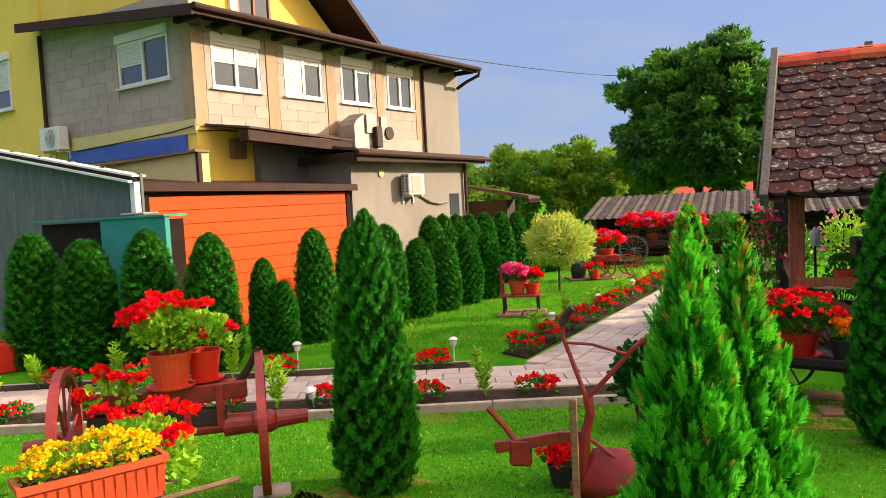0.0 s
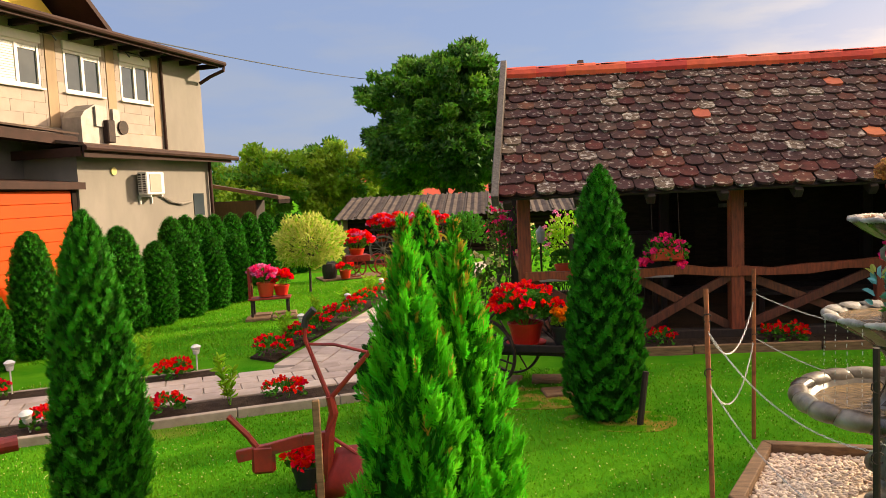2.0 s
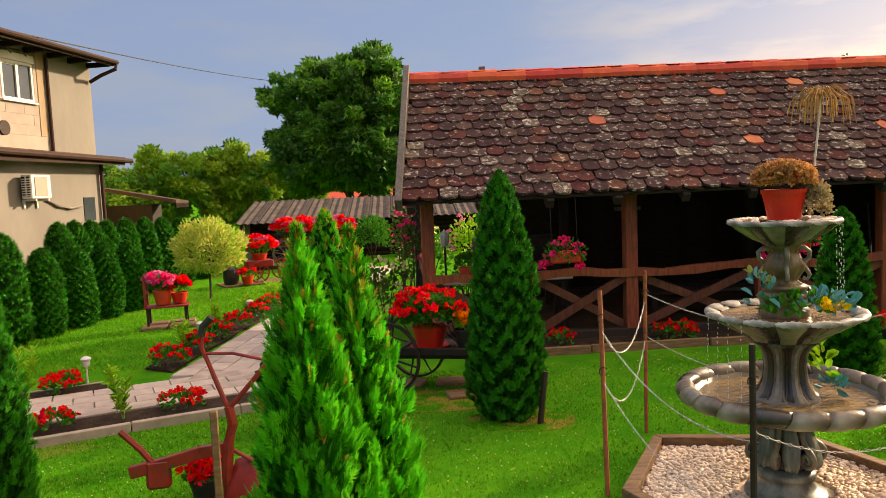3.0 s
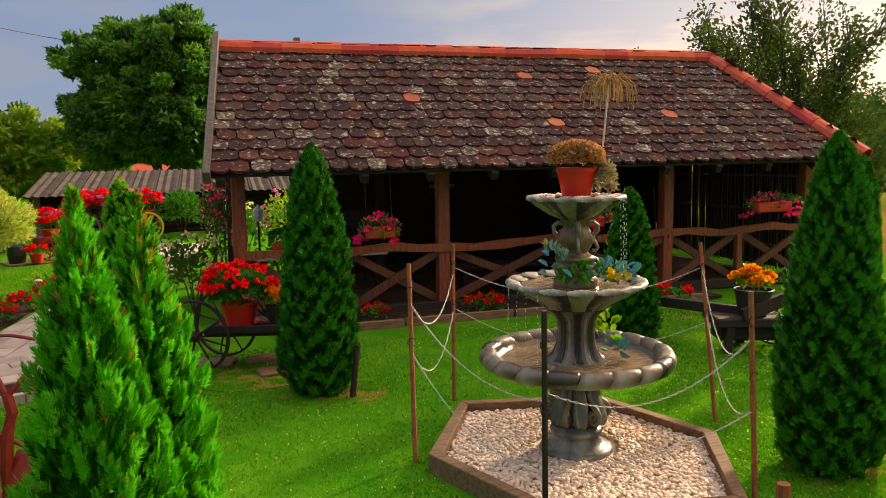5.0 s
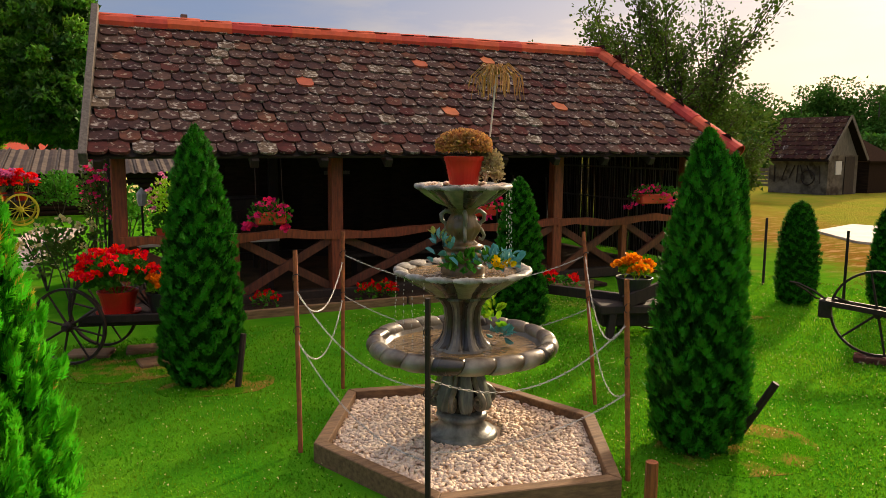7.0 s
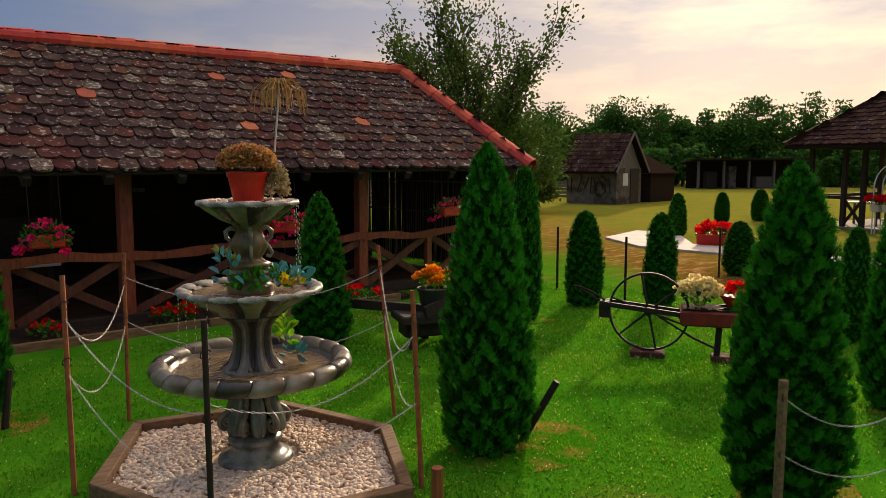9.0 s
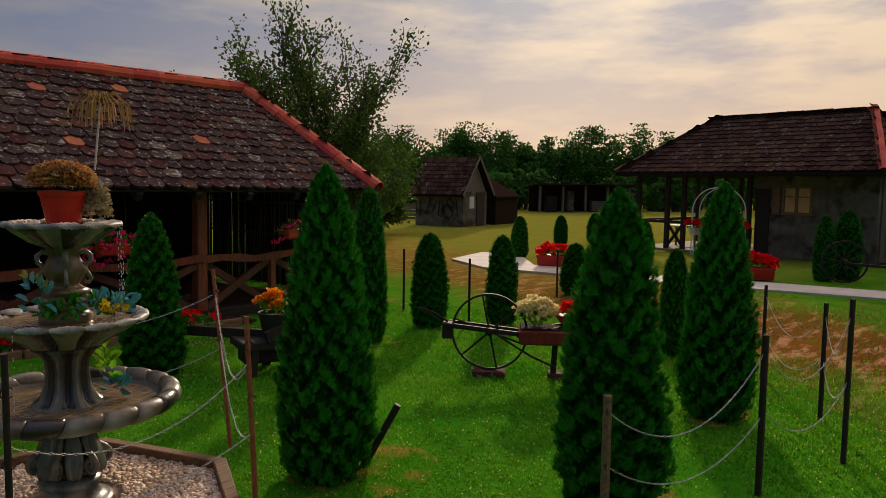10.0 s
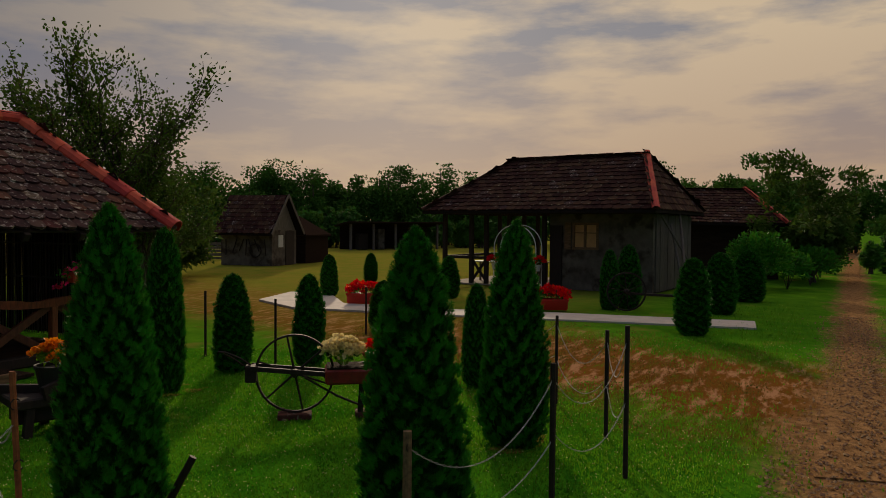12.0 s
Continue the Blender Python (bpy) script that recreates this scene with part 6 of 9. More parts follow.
def foliage(name, parent, rng, n, centre, radii, size, material, aspect=0.7, inner=0.55, up=0.3, label=""):
    """A clump of many single leaves filling an ellipsoid shell."""
    d = rng.normal(0, 1, (n, 3))
    d /= np.linalg.norm(d, axis=1, keepdims=True)
    d[:, 2] = np.where(d[:, 2] < -0.35, -d[:, 2], d[:, 2])
    p = np.array(centre) + d * np.array(radii) * rng.uniform(inner, 1.0, (n, 1))
    v, f = leaves(rng, p, d, size, aspect, up)
    return tagged(mesh_part(name, v.tolist(), f.tolist(), material, parent, label), kind="stuff")


def blossoms(name, parent, rng, heads, head_r, petals, size, material, label="", flat=0.8):
    """Flower heads: balls of petals at the given points, all alike."""
    pts, nr = [], []
    for h in heads:
        d = rng.normal(0, 1, (petals, 3))
        d /= np.linalg.norm(d, axis=1, keepdims=True)
        d[:, 2] = np.abs(d[:, 2]) * 0.9 - 0.15
        pts.append(np.array(h) + d * head_r * np.array((1, 1, flat)) * rng.uniform(0.5, 1, (petals, 1)))
        nr.append(d)
    v, f = leaves(rng, np.concatenate(pts), np.concatenate(nr), size, 0.95, 0.1, 0.5, 0.1)
    return tagged(mesh_part(name, v.tolist(), f.tolist(), material, parent, label), kind="stuff")


def dome_points(rng, n, centre, radii, low=0.0, lift=0.0):
    d = rng.normal(0, 1, (n, 3))
    d /= np.linalg.norm(d, axis=1, keepdims=True)
    d[:, 2] = low + (1 - low) * np.abs(d[:, 2])
    return np.array(centre) + d * np.array(radii) * rng.uniform(0.82, 1.06, (n, 1)) + np.array((0, 0, lift))


def flower_pot(m, seed, pot, r, h, spread, top, petals, leaf=None, heads=34, head_r=0.035, label="", saucer=True, category="potted flowers", petal_size=0.028, group="", ribs=0, petal_n=24, leaf_n=None, leaf_size=0.055, only=None):
    """A potted plant: pot, saucer, leaves and flower heads. spread: the plant's half width, top: its height over the rim."""
    rng = np.random.default_rng(seed)
    t = thing("potted_flowers", m, label, category, group)
    if pot is not None:
        cone_pot("pot", t, r, h, pot, 0.012, ribs=ribs)
        part("soil", lathe([(r * 0.9, h - 0.045), (0.01, h - 0.03)], 16), SOIL, t)
        if saucer:
            part("saucer", lathe([(r * 0.8, 0.0), (r * 1.08, 0.008), (r * 1.12, 0.025), (r * 1.06, 0.025), (r * 0.9, 0.011)], 28), pot, t)
    c = (0, 0, h + top * 0.36)
    foliage("foliage", t, rng, int(2.4 * (leaf_n or 260 * (spread / 0.22) ** 2)), c, (spread * 0.86, spread * 0.86, top * 0.48), leaf_size * 0.60, leaf or LEAF, 0.95)
    if petals is not None:
        pts = dome_points(rng, heads, c, (spread * 1.04, spread * 1.04, top * 0.70), 0.05)
        mats = petals if isinstance(petals, (list, tuple)) else (petals,)
        for k, pm in enumerate(mats):
            blossoms("blossom", t, rng, pts[k::len(mats)], head_r, petal_n, petal_size, pm)
        bm = bmesh.new()
        for q in pts[::2]:
            tube(bm, [(q[0] * 0.2, q[1] * 0.2, h - 0.03), (q[0] * 0.7, q[1] * 0.7, h + (q[2] - h) * 0.6), tuple(q)], 0.003, 4)
        tagged(part("stem", bm, LEAF_PALE, t), kind="stuff")
    return t


flower_pot(pose(FX - 0.01, FY - 0.03, 1.815), 4, REDPOT, 0.135, 0.19, 0.215, 0.22, None, SEDUM, leaf_n=2600, leaf_size=0.034, label="red pot of russet trailing succulents on the fountain", saucer=False)
rngf = np.random.default_rng(31)
trail = thing("trailing_succulent", pose(FX + 0.13, FY - 0.02, 1.82), "russet succulents trailing over the pot", "succulent")
foliage("foliage", trail, rngf, 1300, (0.03, 0.0, 0.09), (0.11, 0.17, 0.17), 0.026, SEDUM_PALE, 0.8)
for k in range(22):
    a = rngf.uniform(0, 6.28)
    st = bmesh.new()
    bmesh.ops.create_icosphere(st, subdivisions=1, radius=0.03, matrix=Matrix.Diagonal((1.3, 0.9, 0.55, 1)))
    o = part("stone", st, PEBBLE)
    o.matrix_world = pose(FX + 0.27 * math.cos(a), FY + 0.27 * math.sin(a), 1.822, 0, 0, 50 * k)
    tagged(o, "white pebble on the fountain bowl", "pebble", "pebbles on the fountain")
# garlands of artificial leaves hung on the fountain
for (dx, dy, dz), rad, n, mats in (((-0.20, -0.10, 1.36), (0.08, 0.08, 0.16), 26, LEAF_BLUE), ((0.18, -0.16, 1.29), (0.20, 0.08, 0.06), 70, LEAF_BLUE), ((0.0, -0.15, 1.29), (0.22, 0.10, 0.06), 80, LEAF), ((0.22, -0.05, 0.86), (0.05, 0.05, 0.16), 22, LEAF_PALE), ((0.30, -0.03, 0.74), (0.08, 0.07, 0.05), 30, LEAF_BLUE), ((-0.22, -0.08, 1.46), (0.05, 0.05, 0.08), 9, LEAF_CREAM)):
    g = thing("garland", pose(FX + dx, FY + dy, dz), "garland of blue-green artificial leaves on the fountain", "garland", "fountain garlands")
    foliage("foliage", g, rngf, n, (0, 0, 0), rad, 0.07, mats, 0.6)
g = thing("artificial_flowers", pose(FX + 0.12, FY - 0.24, 1.30), "yellow artificial flowers on the fountain garland", "artificial flowers")
blossoms("blossom", g, rngf, [(0, 0, 0.02), (0.1, 0, -0.01), (0.03, 0, -0.03)], 0.03, 12, 0.035, PETAL_YELLOW)

# hexagonal pebble bed in a timber frame
HEX = [(2.04, 5.65), (1.49, 4.67), (1.91, 3.59), (3.02, 3.39), (3.53, 4.37), (3.17, 5.40)]
HC = Vector((sum(p[0] for p in HEX) / 6, sum(p[1] for p in HEX) / 6, 0))


def build_pebble_bed():
    fr = thing("timber_edging", pose(0, 0, 0), "hexagonal weathered timber edging of the pebble bed", "edging")
    for i in range(6):
        a, b = Vector((*HEX[i], 0)), Vector((*HEX[(i + 1) % 6], 0))
        d = (b - a).normalized()
        inn = Vector((-d.y, d.x, 0))
        if (HC - a).dot(inn) < 0:
            inn = -inn
        # mitred board
        def inset(p, k):
            return p + (HC - p) * (k / (HC - p).length * 1.155)
        t = 0.085
        bm = bmesh.new()
        q = [a, b, inset(b, t), inset(a, t)]
        lo = [bm.verts.new((v.x, v.y, -0.01)) for v in q]
        hi = [bm.verts.new((v.x, v.y, 0.13 + 0.004 * (i % 2))) for v in q]
        bm.faces.new(hi)
        bm.faces.new(lo[::-1])
        for k in range(4):
            j = (k + 1) % 4
            bm.faces.new((lo[k], lo[j], hi[j], hi[k]))
        bmesh.ops.recalc_face_normals(bm, faces=bm.faces)
        bmesh.ops.bevel(bm, geom=list(bm.edges), offset=0.006, segments=1, affect="EDGES")
        part("board", bm, FRAMEWOOD, fr)
    strip("gravel_bed", [tuple((HC + (Vector((*p, 0)) - HC) * 0.93)[:2]) for p in HEX], 0.045, PEBBLE, "bed of white marble pebbles", "pebble bed", thick=0.05)
    bed = thing("pebbles", pose(0, 0, 0), "heap of rounded white marble pebbles", "pebbles")
    rng = random.Random(5)
    base = []
    for k in range(5):
        bm = bmesh.new()
        bmesh.ops.create_icosphere(bm, subdivisions=1, radius=1.0)
        for v in bm.verts:
            v.co *= 1 + rng.uniform(-0.16, 0.16)
        base.append(([v.co.copy() for v in bm.verts], [[v.index for v in f.verts] for f in bm.faces]))
        bm.free()
    meshes = []
    for vs, fs in base:
        me = bpy.data.meshes.new("pebble")
        me.from_pydata(vs, [], fs)
        me.polygons.foreach_set("use_smooth", [True] * len(fs))
        me.materials.append(PEBBLE)
        meshes.append(me)
    poly = [HC + (Vector((*p, 0)) - HC) * 0.915 for p in HEX]
    def inside(x, y):
        s = [(b.x - a.x) * (y - a.y) - (b.y - a.y) * (x - a.x) for a, b in zip(poly, poly[1:] + poly[:1])]
        return min(s) > 0 or max(s) < 0
    allv, allf, cnt, single = [], [], 0, 0
    for k in range(14500):
        x, y = HC.x + rng.uniform(-1.15, 1.15), HC.y + rng.uniform(-1.15, 1.15)
        if not inside(x, y) or math.hypot(x - FX, y - FY) < 0.3:
            continue
        s = rng.uniform(0.011, 0.019)
        m = pose(x, y, 0.05 + rng.uniform(0, 0.022), rng.uniform(-25, 25), rng.uniform(-25, 25), rng.uniform(0, 360)) @ Matrix.Diagonal((s * 1.45, s, s * 0.72, 1))
        j = rng.randrange(5)
        if y < 3.85 + 0.3 * (x - 2) and single < 300:
            o = new("pebble", meshes[j])
            o.parent = bed
            o.matrix_local = m
            single += 1
            continue
        b = len(allv)
        allv += [m @ v for v in base[j][0]]
        allf += [[b + i for i in f] for f in base[j][1]]
    tagged(mesh_part("pebble", allv, allf, PEBBLE, bed, smooth=True), kind="stuff")


build_pebble_bed()


# stakes with hanging chains
def stake(x, y, h, lean=(0, 0), r=0.017, material=None, label="rusty iron stake in the lawn", hooks=(0.86, 0.6)):
    s = thing("stake", pose(x, y, 0), label, "stake", "chain stakes")
    part("shaft", rod(bmesh.new(), (0, 0, -0.02), (lean[0], lean[1], h), r, r * 0.95, 8), material or ROD, s)
    for k in hooks:
        c = (lean[0] * k, lean[1] * k, h * k)
        part("hook", tube(bmesh.new(), [(c[0] + 0.03 * math.cos(a), c[1] - 0.012, c[2] + 0.03 * math.sin(a)) for a in np.linspace(0.5, 5.6, 8)], 0.004, 4), IRON, s)
    return s


def chain(a, b, sag, n=None, label="dull steel chain slung between the stakes"):
    """Links along a hanging curve, every other one turned."""
    a, b = Vector(a), Vector(b)
    L = (b - a).length
    n = n or int(L / 0.03)
    bm = bmesh.new()
    pts = [a.lerp(b, i / n) - Vector((0, 0, sag * 4 * (i / n) * (1 - i / n))) for i in range(n + 1)]
    for i in range(n):
        p, q = pts[i], pts[i + 1]
        d = (q - p).normalized()
        s = d.cross(Vector((0, 0, 1))).normalized()
        w = s if i % 2 else d.cross(s)
        e = (q - p) * 0.18
        tube(bm, [p - e, p + (q - p) * 0.5 + w * 0.006, q + e, p + (q - p) * 0.5 - w * 0.006, p - e], 0.0022, 4)
    c = thing("chain", pose(0, 0, 0), label, "chain", "chains between stakes")
    tagged(part("link", bm, CHAIN, c), kind="stuff")


S = {"A": (1.45, 4.86, 1.36, (0.06, 0.28)), "B": (2.12, 6.06, 1.36, (0.04, 0.06)), "C": (3.88, 4.83, 1.38, (0.07, 0.33)), "D": (3.22, 3.58, 1.28, (-0.02, 0.06)), "F": (1.83, 3.55, 1.29, (0.0, 0.0))}
for k, (x, y, h, lean) in S.items():
    stake(x, y, h, lean, material=IRON if k in "F" else ROD, label="dark iron stake by the pebble bed" if k in "F" else "rusty iron stake by the pebble bed")


def at(k, f):
    x, y, h, l = S[k]
    return (x + l[0] * f, y + l[1] * f, h * f)


chain(at("A", 0.80), at("B", 0.82), 0.28)
chain(at("A", 0.80), at("F", 0.62), 0.16)
chain(at("A", 0.55), at("B", 0.58), 0.30)
chain(at("A", 0.55), at("F", 0.30), 0.16)
chain(at("B", 0.86), at("C", 0.86), 0.25)
chain(at("B", 0.60), at("C", 0.55), 0.28)
chain(at("C", 0.86), at("D", 0.80), 0.36)
chain(at("C", 0.60), at("D", 0.45), 0.30)
chain(at("F", 0.66), at("D", 0.78), 0.22)
chain(at("F", 0.34), at("D", 0.44), 0.10)
FENCE = [(4.34, 1.82, 0.91, FRAMEWOOD, 0.028), (5.75, 1.40, 1.11, IRON, 0.024), (6.84, 1.11, 1.27, IRON, 0.022), (7.93, 1.54, 1.07, IRON, 0.022), (9.07, 2.41, 1.04, IRON, 0.02), (11.76, 4.74, 0.78, IRON, 0.022), (12.8, 7.35, 0.9, IRON, 0.02), (9.50, 6.88, 0.97, IRON, 0.019), (9.55, 8.30, 1.02, IRON, 0.02)]
for x, y, h, m_, r in FENCE:
    stake(x, y, h, (0, 0), r, m_, "weathered wooden peg in the lawn" if m_ is FRAMEWOOD else "dark iron stake at the lawn's edge", hooks=(0.9, 0.55))
for (x0, y0, h0, *_), (x1, y1, h1, *_) in zip(FENCE, FENCE[1:6]):
    chain((x0, y0, h0 * 0.9), (x1, y1, h1 * 0.9), 0.33)
    chain((x0, y0, h0 * 0.55), (x1, y1, h1 * 0.5), 0.26)
stake(2.84, 2.93, 0.45, (0, 0), 0.035, REDWOOD, "short reddish wooden peg by the pebble bed", hooks=())
# slanting prop stakes beside two thujas
for x, y, l in ((4.33, 3.80, (0.16, -0.20)), (1.30, 6.48, (0.07, 0.03))):
    stake(x, y, 0.46, l, 0.028, IRON, "short dark slanting prop beside a thuja", hooks=())
# tall thin pole with a withered palm head, behind the fountain
pl = thing("dried_plant", pose(FX + 0.16, FY - 0.02, 1.84), "withered straw-coloured papyrus on a thin cane", "dried plant")
part("cane", rod(bmesh.new(), (0, 0, 0), (0.09, 0.02, 0.74), 0.007, 0.006, 6), WHITEPAVE, pl)
part("clip", boxes((0.0, 0.10, -0.01, 0.01, 0.29, 0.31)), IRON, pl)
bm = bmesh.new()
rg = random.Random(3)
for k in range(70):
    a, r = rg.uniform(0, 6.28), rg.uniform(0.08, 0.2)
    x, y = 0.09, 0.02
    tube(bm, [(x, y, 0.73), (x + r * 0.45 * math.cos(a), y + r * 0.45 * math.sin(a), 0.78 + rg.uniform(-.02, .03)), (x + r * 0.9 * math.cos(a), y + r * 0.9 * math.sin(a), 0.72), (x + r * math.cos(a), y + r * math.sin(a), 0.70 - rg.uniform(0.02, 0.14))], 0.005, 3, 0.003)
tagged(part("dry_frond", bm, STRAW, pl), kind="stuff")

# ---- trees ----
def limb(bm, rng, p, d, length, r, depth, tips, spread=0.55, bend=0.16, seg=4):
    pts = [p]
    for _ in range(seg):
        d = (d + Vector((rng.gauss(0, bend), rng.gauss(0, bend), rng.gauss(0.04, bend * 0.6)))).normalized()
        pts.append(pts[-1] + d * length / seg)
    tube(bm, pts, r, 7 if r > 0.05 else 5, r * 0.55)
    if depth <= 1:
        tips += [(q, d) for q in (pts[-1], pts[-2], pts[1], pts[1].lerp(pts[-1], 0.5))[:4 if depth == 0 else 3]]
    if depth == 0:
        return
    for k in range(rng.choice((2, 3, 3))):
        a = rng.uniform(0, 2 * math.pi)
        side = d.orthogonal().normalized()
        side = Matrix.Rotation(a, 3, d) @ side
        limb(bm, rng, pts[rng.choice((2, 3, 4))], (d + side * rng.uniform(0.5, 1.1) * spread * 1.6).normalized(), length * rng.uniform(0.6, 0.85), r * 0.55, depth - 1, tips, spread, bend, seg)


def tree(name, m, seed, height, crown_r, material, label, leaves_n, leaf, trunk_h=0.3, depth=3, clump=0.9, squash=1.0, spread=0.55, stems=1, group="", tones=(), folded=False):
    """A tapered trunk with forking limbs, and a crown of many single leaves gathered in clumps round the twig ends."""
    rng = random.Random(seed)
    nr = np.random.default_rng(seed)
    t = thing(name, m, label, "tree", group)
    bm = bmesh.new()
    tips = []
    for k in range(stems):
        d = Vector((rng.gauss(0, 0.10), rng.gauss(0, 0.10), 1)).normalized()
        base = Vector((rng.uniform(-.2, .2), rng.uniform(-.2, .2), -0.05)) if stems > 1 else Vector((0, 0, -0.05))
        h0 = height * trunk_h
        rr = 0.022 * height / (1 + 0.5 * (stems > 1))
        top = base + d * h0
        tube(bm, [base, base.lerp(top, 0.5) + Vector((rng.gauss(0, .03), rng.gauss(0, .03), 0)), top], rr * 1.25, 9, rr * 0.8)
        for j in range(5 if stems == 1 else 3):
            a = 2 * math.pi * (j + rng.random() * 0.6) / 5
            dd = Vector((math.cos(a) * spread * 1.5, math.sin(a) * spread * 1.5, rng.uniform(0.9, 1.4) if stems > 1 else rng.uniform(0.6, 1.4))).normalized()
            limb(bm, rng, base.lerp(top, rng.uniform(0.75, 1.0)), dd, (height - h0) * rng.uniform(0.34, 0.46) * (0.68 if squash else 0.70), rr * 0.6, depth - 1, tips, spread)
    part("trunk", bm, BARK, t)
    cs = np.array([p[:] for p, _ in tips])
    # fill the crown's ellipsoid with extra clump centres so that its outline is uneven but whole
    extra = max(0, int(leaves_n / 170) - len(cs))
    if extra and squash:
        d = nr.normal(0, 1, (extra, 3))
        d /= np.linalg.norm(d, axis=1, keepdims=True)
        rad = np.array((crown_r, crown_r, (height * (1 - trunk_h * 0.75)) / 2 * squash))
        c2 = np.array((0, 0, height - rad[2])) + d * rad * nr.uniform(0.30, 0.95, (extra, 1)) ** 0.7 * (1 + 0.12 * np.sin(d[:, :1] * 5 + seed) + 0.10 * np.sin(d[:, 2:] * 7 + 2 * seed))
        cs = np.concatenate([cs[(np.abs(cs[:, 0]) < crown_r) & (np.abs(cs[:, 1]) < crown_r) & (cs[:, 2] < height)], c2])
    per = max(4, leaves_n // max(1, len(cs)))
    pts = np.repeat(cs, per, 0) + np.clip(nr.normal(0, clump * 0.42, (len(cs) * per, 3)), -clump * 0.7, clump * 0.7) * np.array((1, 1, 0.7))
    out = pts - np.array((0, 0, height * 0.5))
    out /= np.linalg.norm(out, axis=1, keepdims=True) + 1e-6
    v, f = leaves(nr, pts, out, leaf, 0.62, 0.1, 0.8, plain=not folded)
    pick = np.repeat(nr.choice(3, len(cs), p=(0.42, 0.30, 0.28)), per) if tones else None
    tagged(mesh_part("crown", v.tolist(), f.tolist(), (material, *tones), t, mats=pick.astype(np.int32) if tones else None), kind="stuff")
    return t


tree("tree", pose(-2.2, 45.0, 0), 12, 10.9, 4.7, LEAF_TREE, "large broad-leaved tree with a dense round crown", 150000, 0.25, 0.16, 3, 0.62, tones=(LEAF_LIGHT, LEAF_DEEP))
tree("fruit_tree", pose(11.4, 13.0, 0), 27, 7.5, 2.25, LEAF_OLIVE, "slender fruit tree with sparse upright branches", 16500, 0.076, 0.13, 4, 0.34, 0, 0.12, stems=5, folded=True)
tree("fruit_tree", pose(13.2, 13.6, 0), 28, 4.6, 1.5, LEAF_OLIVE, "slender fruit tree with sparse upright branches", 12000, 0.074, 0.13, 4, 0.36, 0, 0.15, stems=4, folded=True)
for i, (x, y, h, r, mt) in enumerate([(-13.5, 44, 5.4, 3.0, LEAF_YELLOW), (-9.5, 47, 5.6, 2.6, LEAF_YELLOW), (-17, 48, 4.6, 3.5, LEAF_TREE), (-6.6, 52, 5.8, 2.4, LEAF_YELLOW), (-12, 55, 6.0, 4.0, LEAF_FAR)]):
    tree("tree", pose(x, y, 0), 40 + i, h, r, mt, "yellowing broad-leaved tree behind the garden" if mt is LEAF_YELLOW else "green broad-leaved tree behind the garden", 24000, 0.25, 0.15, 2, 0.7, group="trees behind the garden", tones=(LEAF_LIGHT, mt))
for i, (x, y, h, r, mt) in enumerate([(15.5, 18, 3.4, 2.0, LEAF_OLIVE), (18.5, 20.5, 3.0, 1.8, LEAF_FAR), (22, 22, 3.6, 2.0, LEAF_OLIVE), (38, 2.0, 5.6, 2.6, LEAF_FAR), (33, -0.4, 5.0, 2.2, LEAF_OLIVE), (46, -5.5, 4.6, 2.2, LEAF_FAR)]):
    tree("tree", pose(x, y, 0), 60 + i, h, r, mt, "low leafy tree at the field's edge", 14000, 0.19, 0.14, 2, 0.7, group="trees at the field's edge")


def woods(name, line, depth, h0, h1, n, material, label, seed, leaf=0.30, per=110):
    """A far wood: rounded crowns of uneven height along a line, each of many leaf clumps, on thin trunks."""
    nr = np.random.default_rng(seed)
    line = np.array(line, float)
    trees = max(8, n // 8)
    seg = (np.arange(trees) + nr.uniform(-0.4, 0.4, trees)).clip(0.01, trees - 1.01) / trees * (len(line) - 1)
    k = seg.astype(int)
    base = line[k] + (line[k + 1] - line[k]) * (seg - k)[:, None] + nr.normal(0, depth, (trees, 2))
    top = h0 + (h1 - h0) * nr.uniform(0, 1, trees) ** 1.4
    rad = top * nr.uniform(0.24, 0.40, trees)
    own = np.repeat(np.arange(trees), 16)
    m = len(own)
    d = nr.normal(0, 1, (m, 3))
    d /= np.linalg.norm(d, axis=1, keepdims=True)
    hz = top * 0.5
    c = np.stack([base[own, 0], base[own, 1], top[own] - hz[own]], 1) + d * np.stack([rad[own], rad[own], hz[own]], 1) * nr.uniform(0.15, 0.80, (m, 1)) ** 0.8
    pts = np.repeat(c, per, 0) + np.clip(nr.normal(0, 0.36, (m * per, 3)), -0.50, 0.50) * np.repeat(rad[own], per)[:, None] * 0.55
    pts[:, 2] = np.maximum(pts[:, 2], 0.1)
    v, f = leaves(nr, pts, nr.normal(0, 1, pts.shape), leaf, 0.75, 0.0, 0.5, plain=True)
    w = thing(name, pose(0, 0, 0), label, "woods", kind="stuff")
    tagged(mesh_part("crown", v.tolist(), f.tolist(), material, w), kind="stuff")
    bm = bmesh.new()
    for (x, y), zz in zip(base, top):
        tube(bm, [(x, y, -0.1), (x + 0.1, y, zz * 0.4), (x, y + 0.1, zz * 0.8)], 0.12, 5, 0.04)
    tagged(part("trunk", bm, BARK, w), kind="stuff")


woods("woods", [(30, 62), (45, 55), (58, 46), (70, 34), (78, 22), (80, 10)], 2.2, 5.5, 9.4, 900, LEAF_FAR, "dark mixed wood behind the field", 3, 0.25, 150)
woods("woods", [(78, 12), (74, 2), (72, -8), (70, -18)], 2.5, 5.0, 8.5, 420, LEAF_FAR, "dark mixed wood behind the farm track", 5, 0.25, 140)
woods("hedge", [(40, 52), (52, 42), (62, 32), (66, 22)], 1.2, 2.2, 4.0, 420, LEAF_TREE, "leafy green hedge along the field", 7, 0.30)
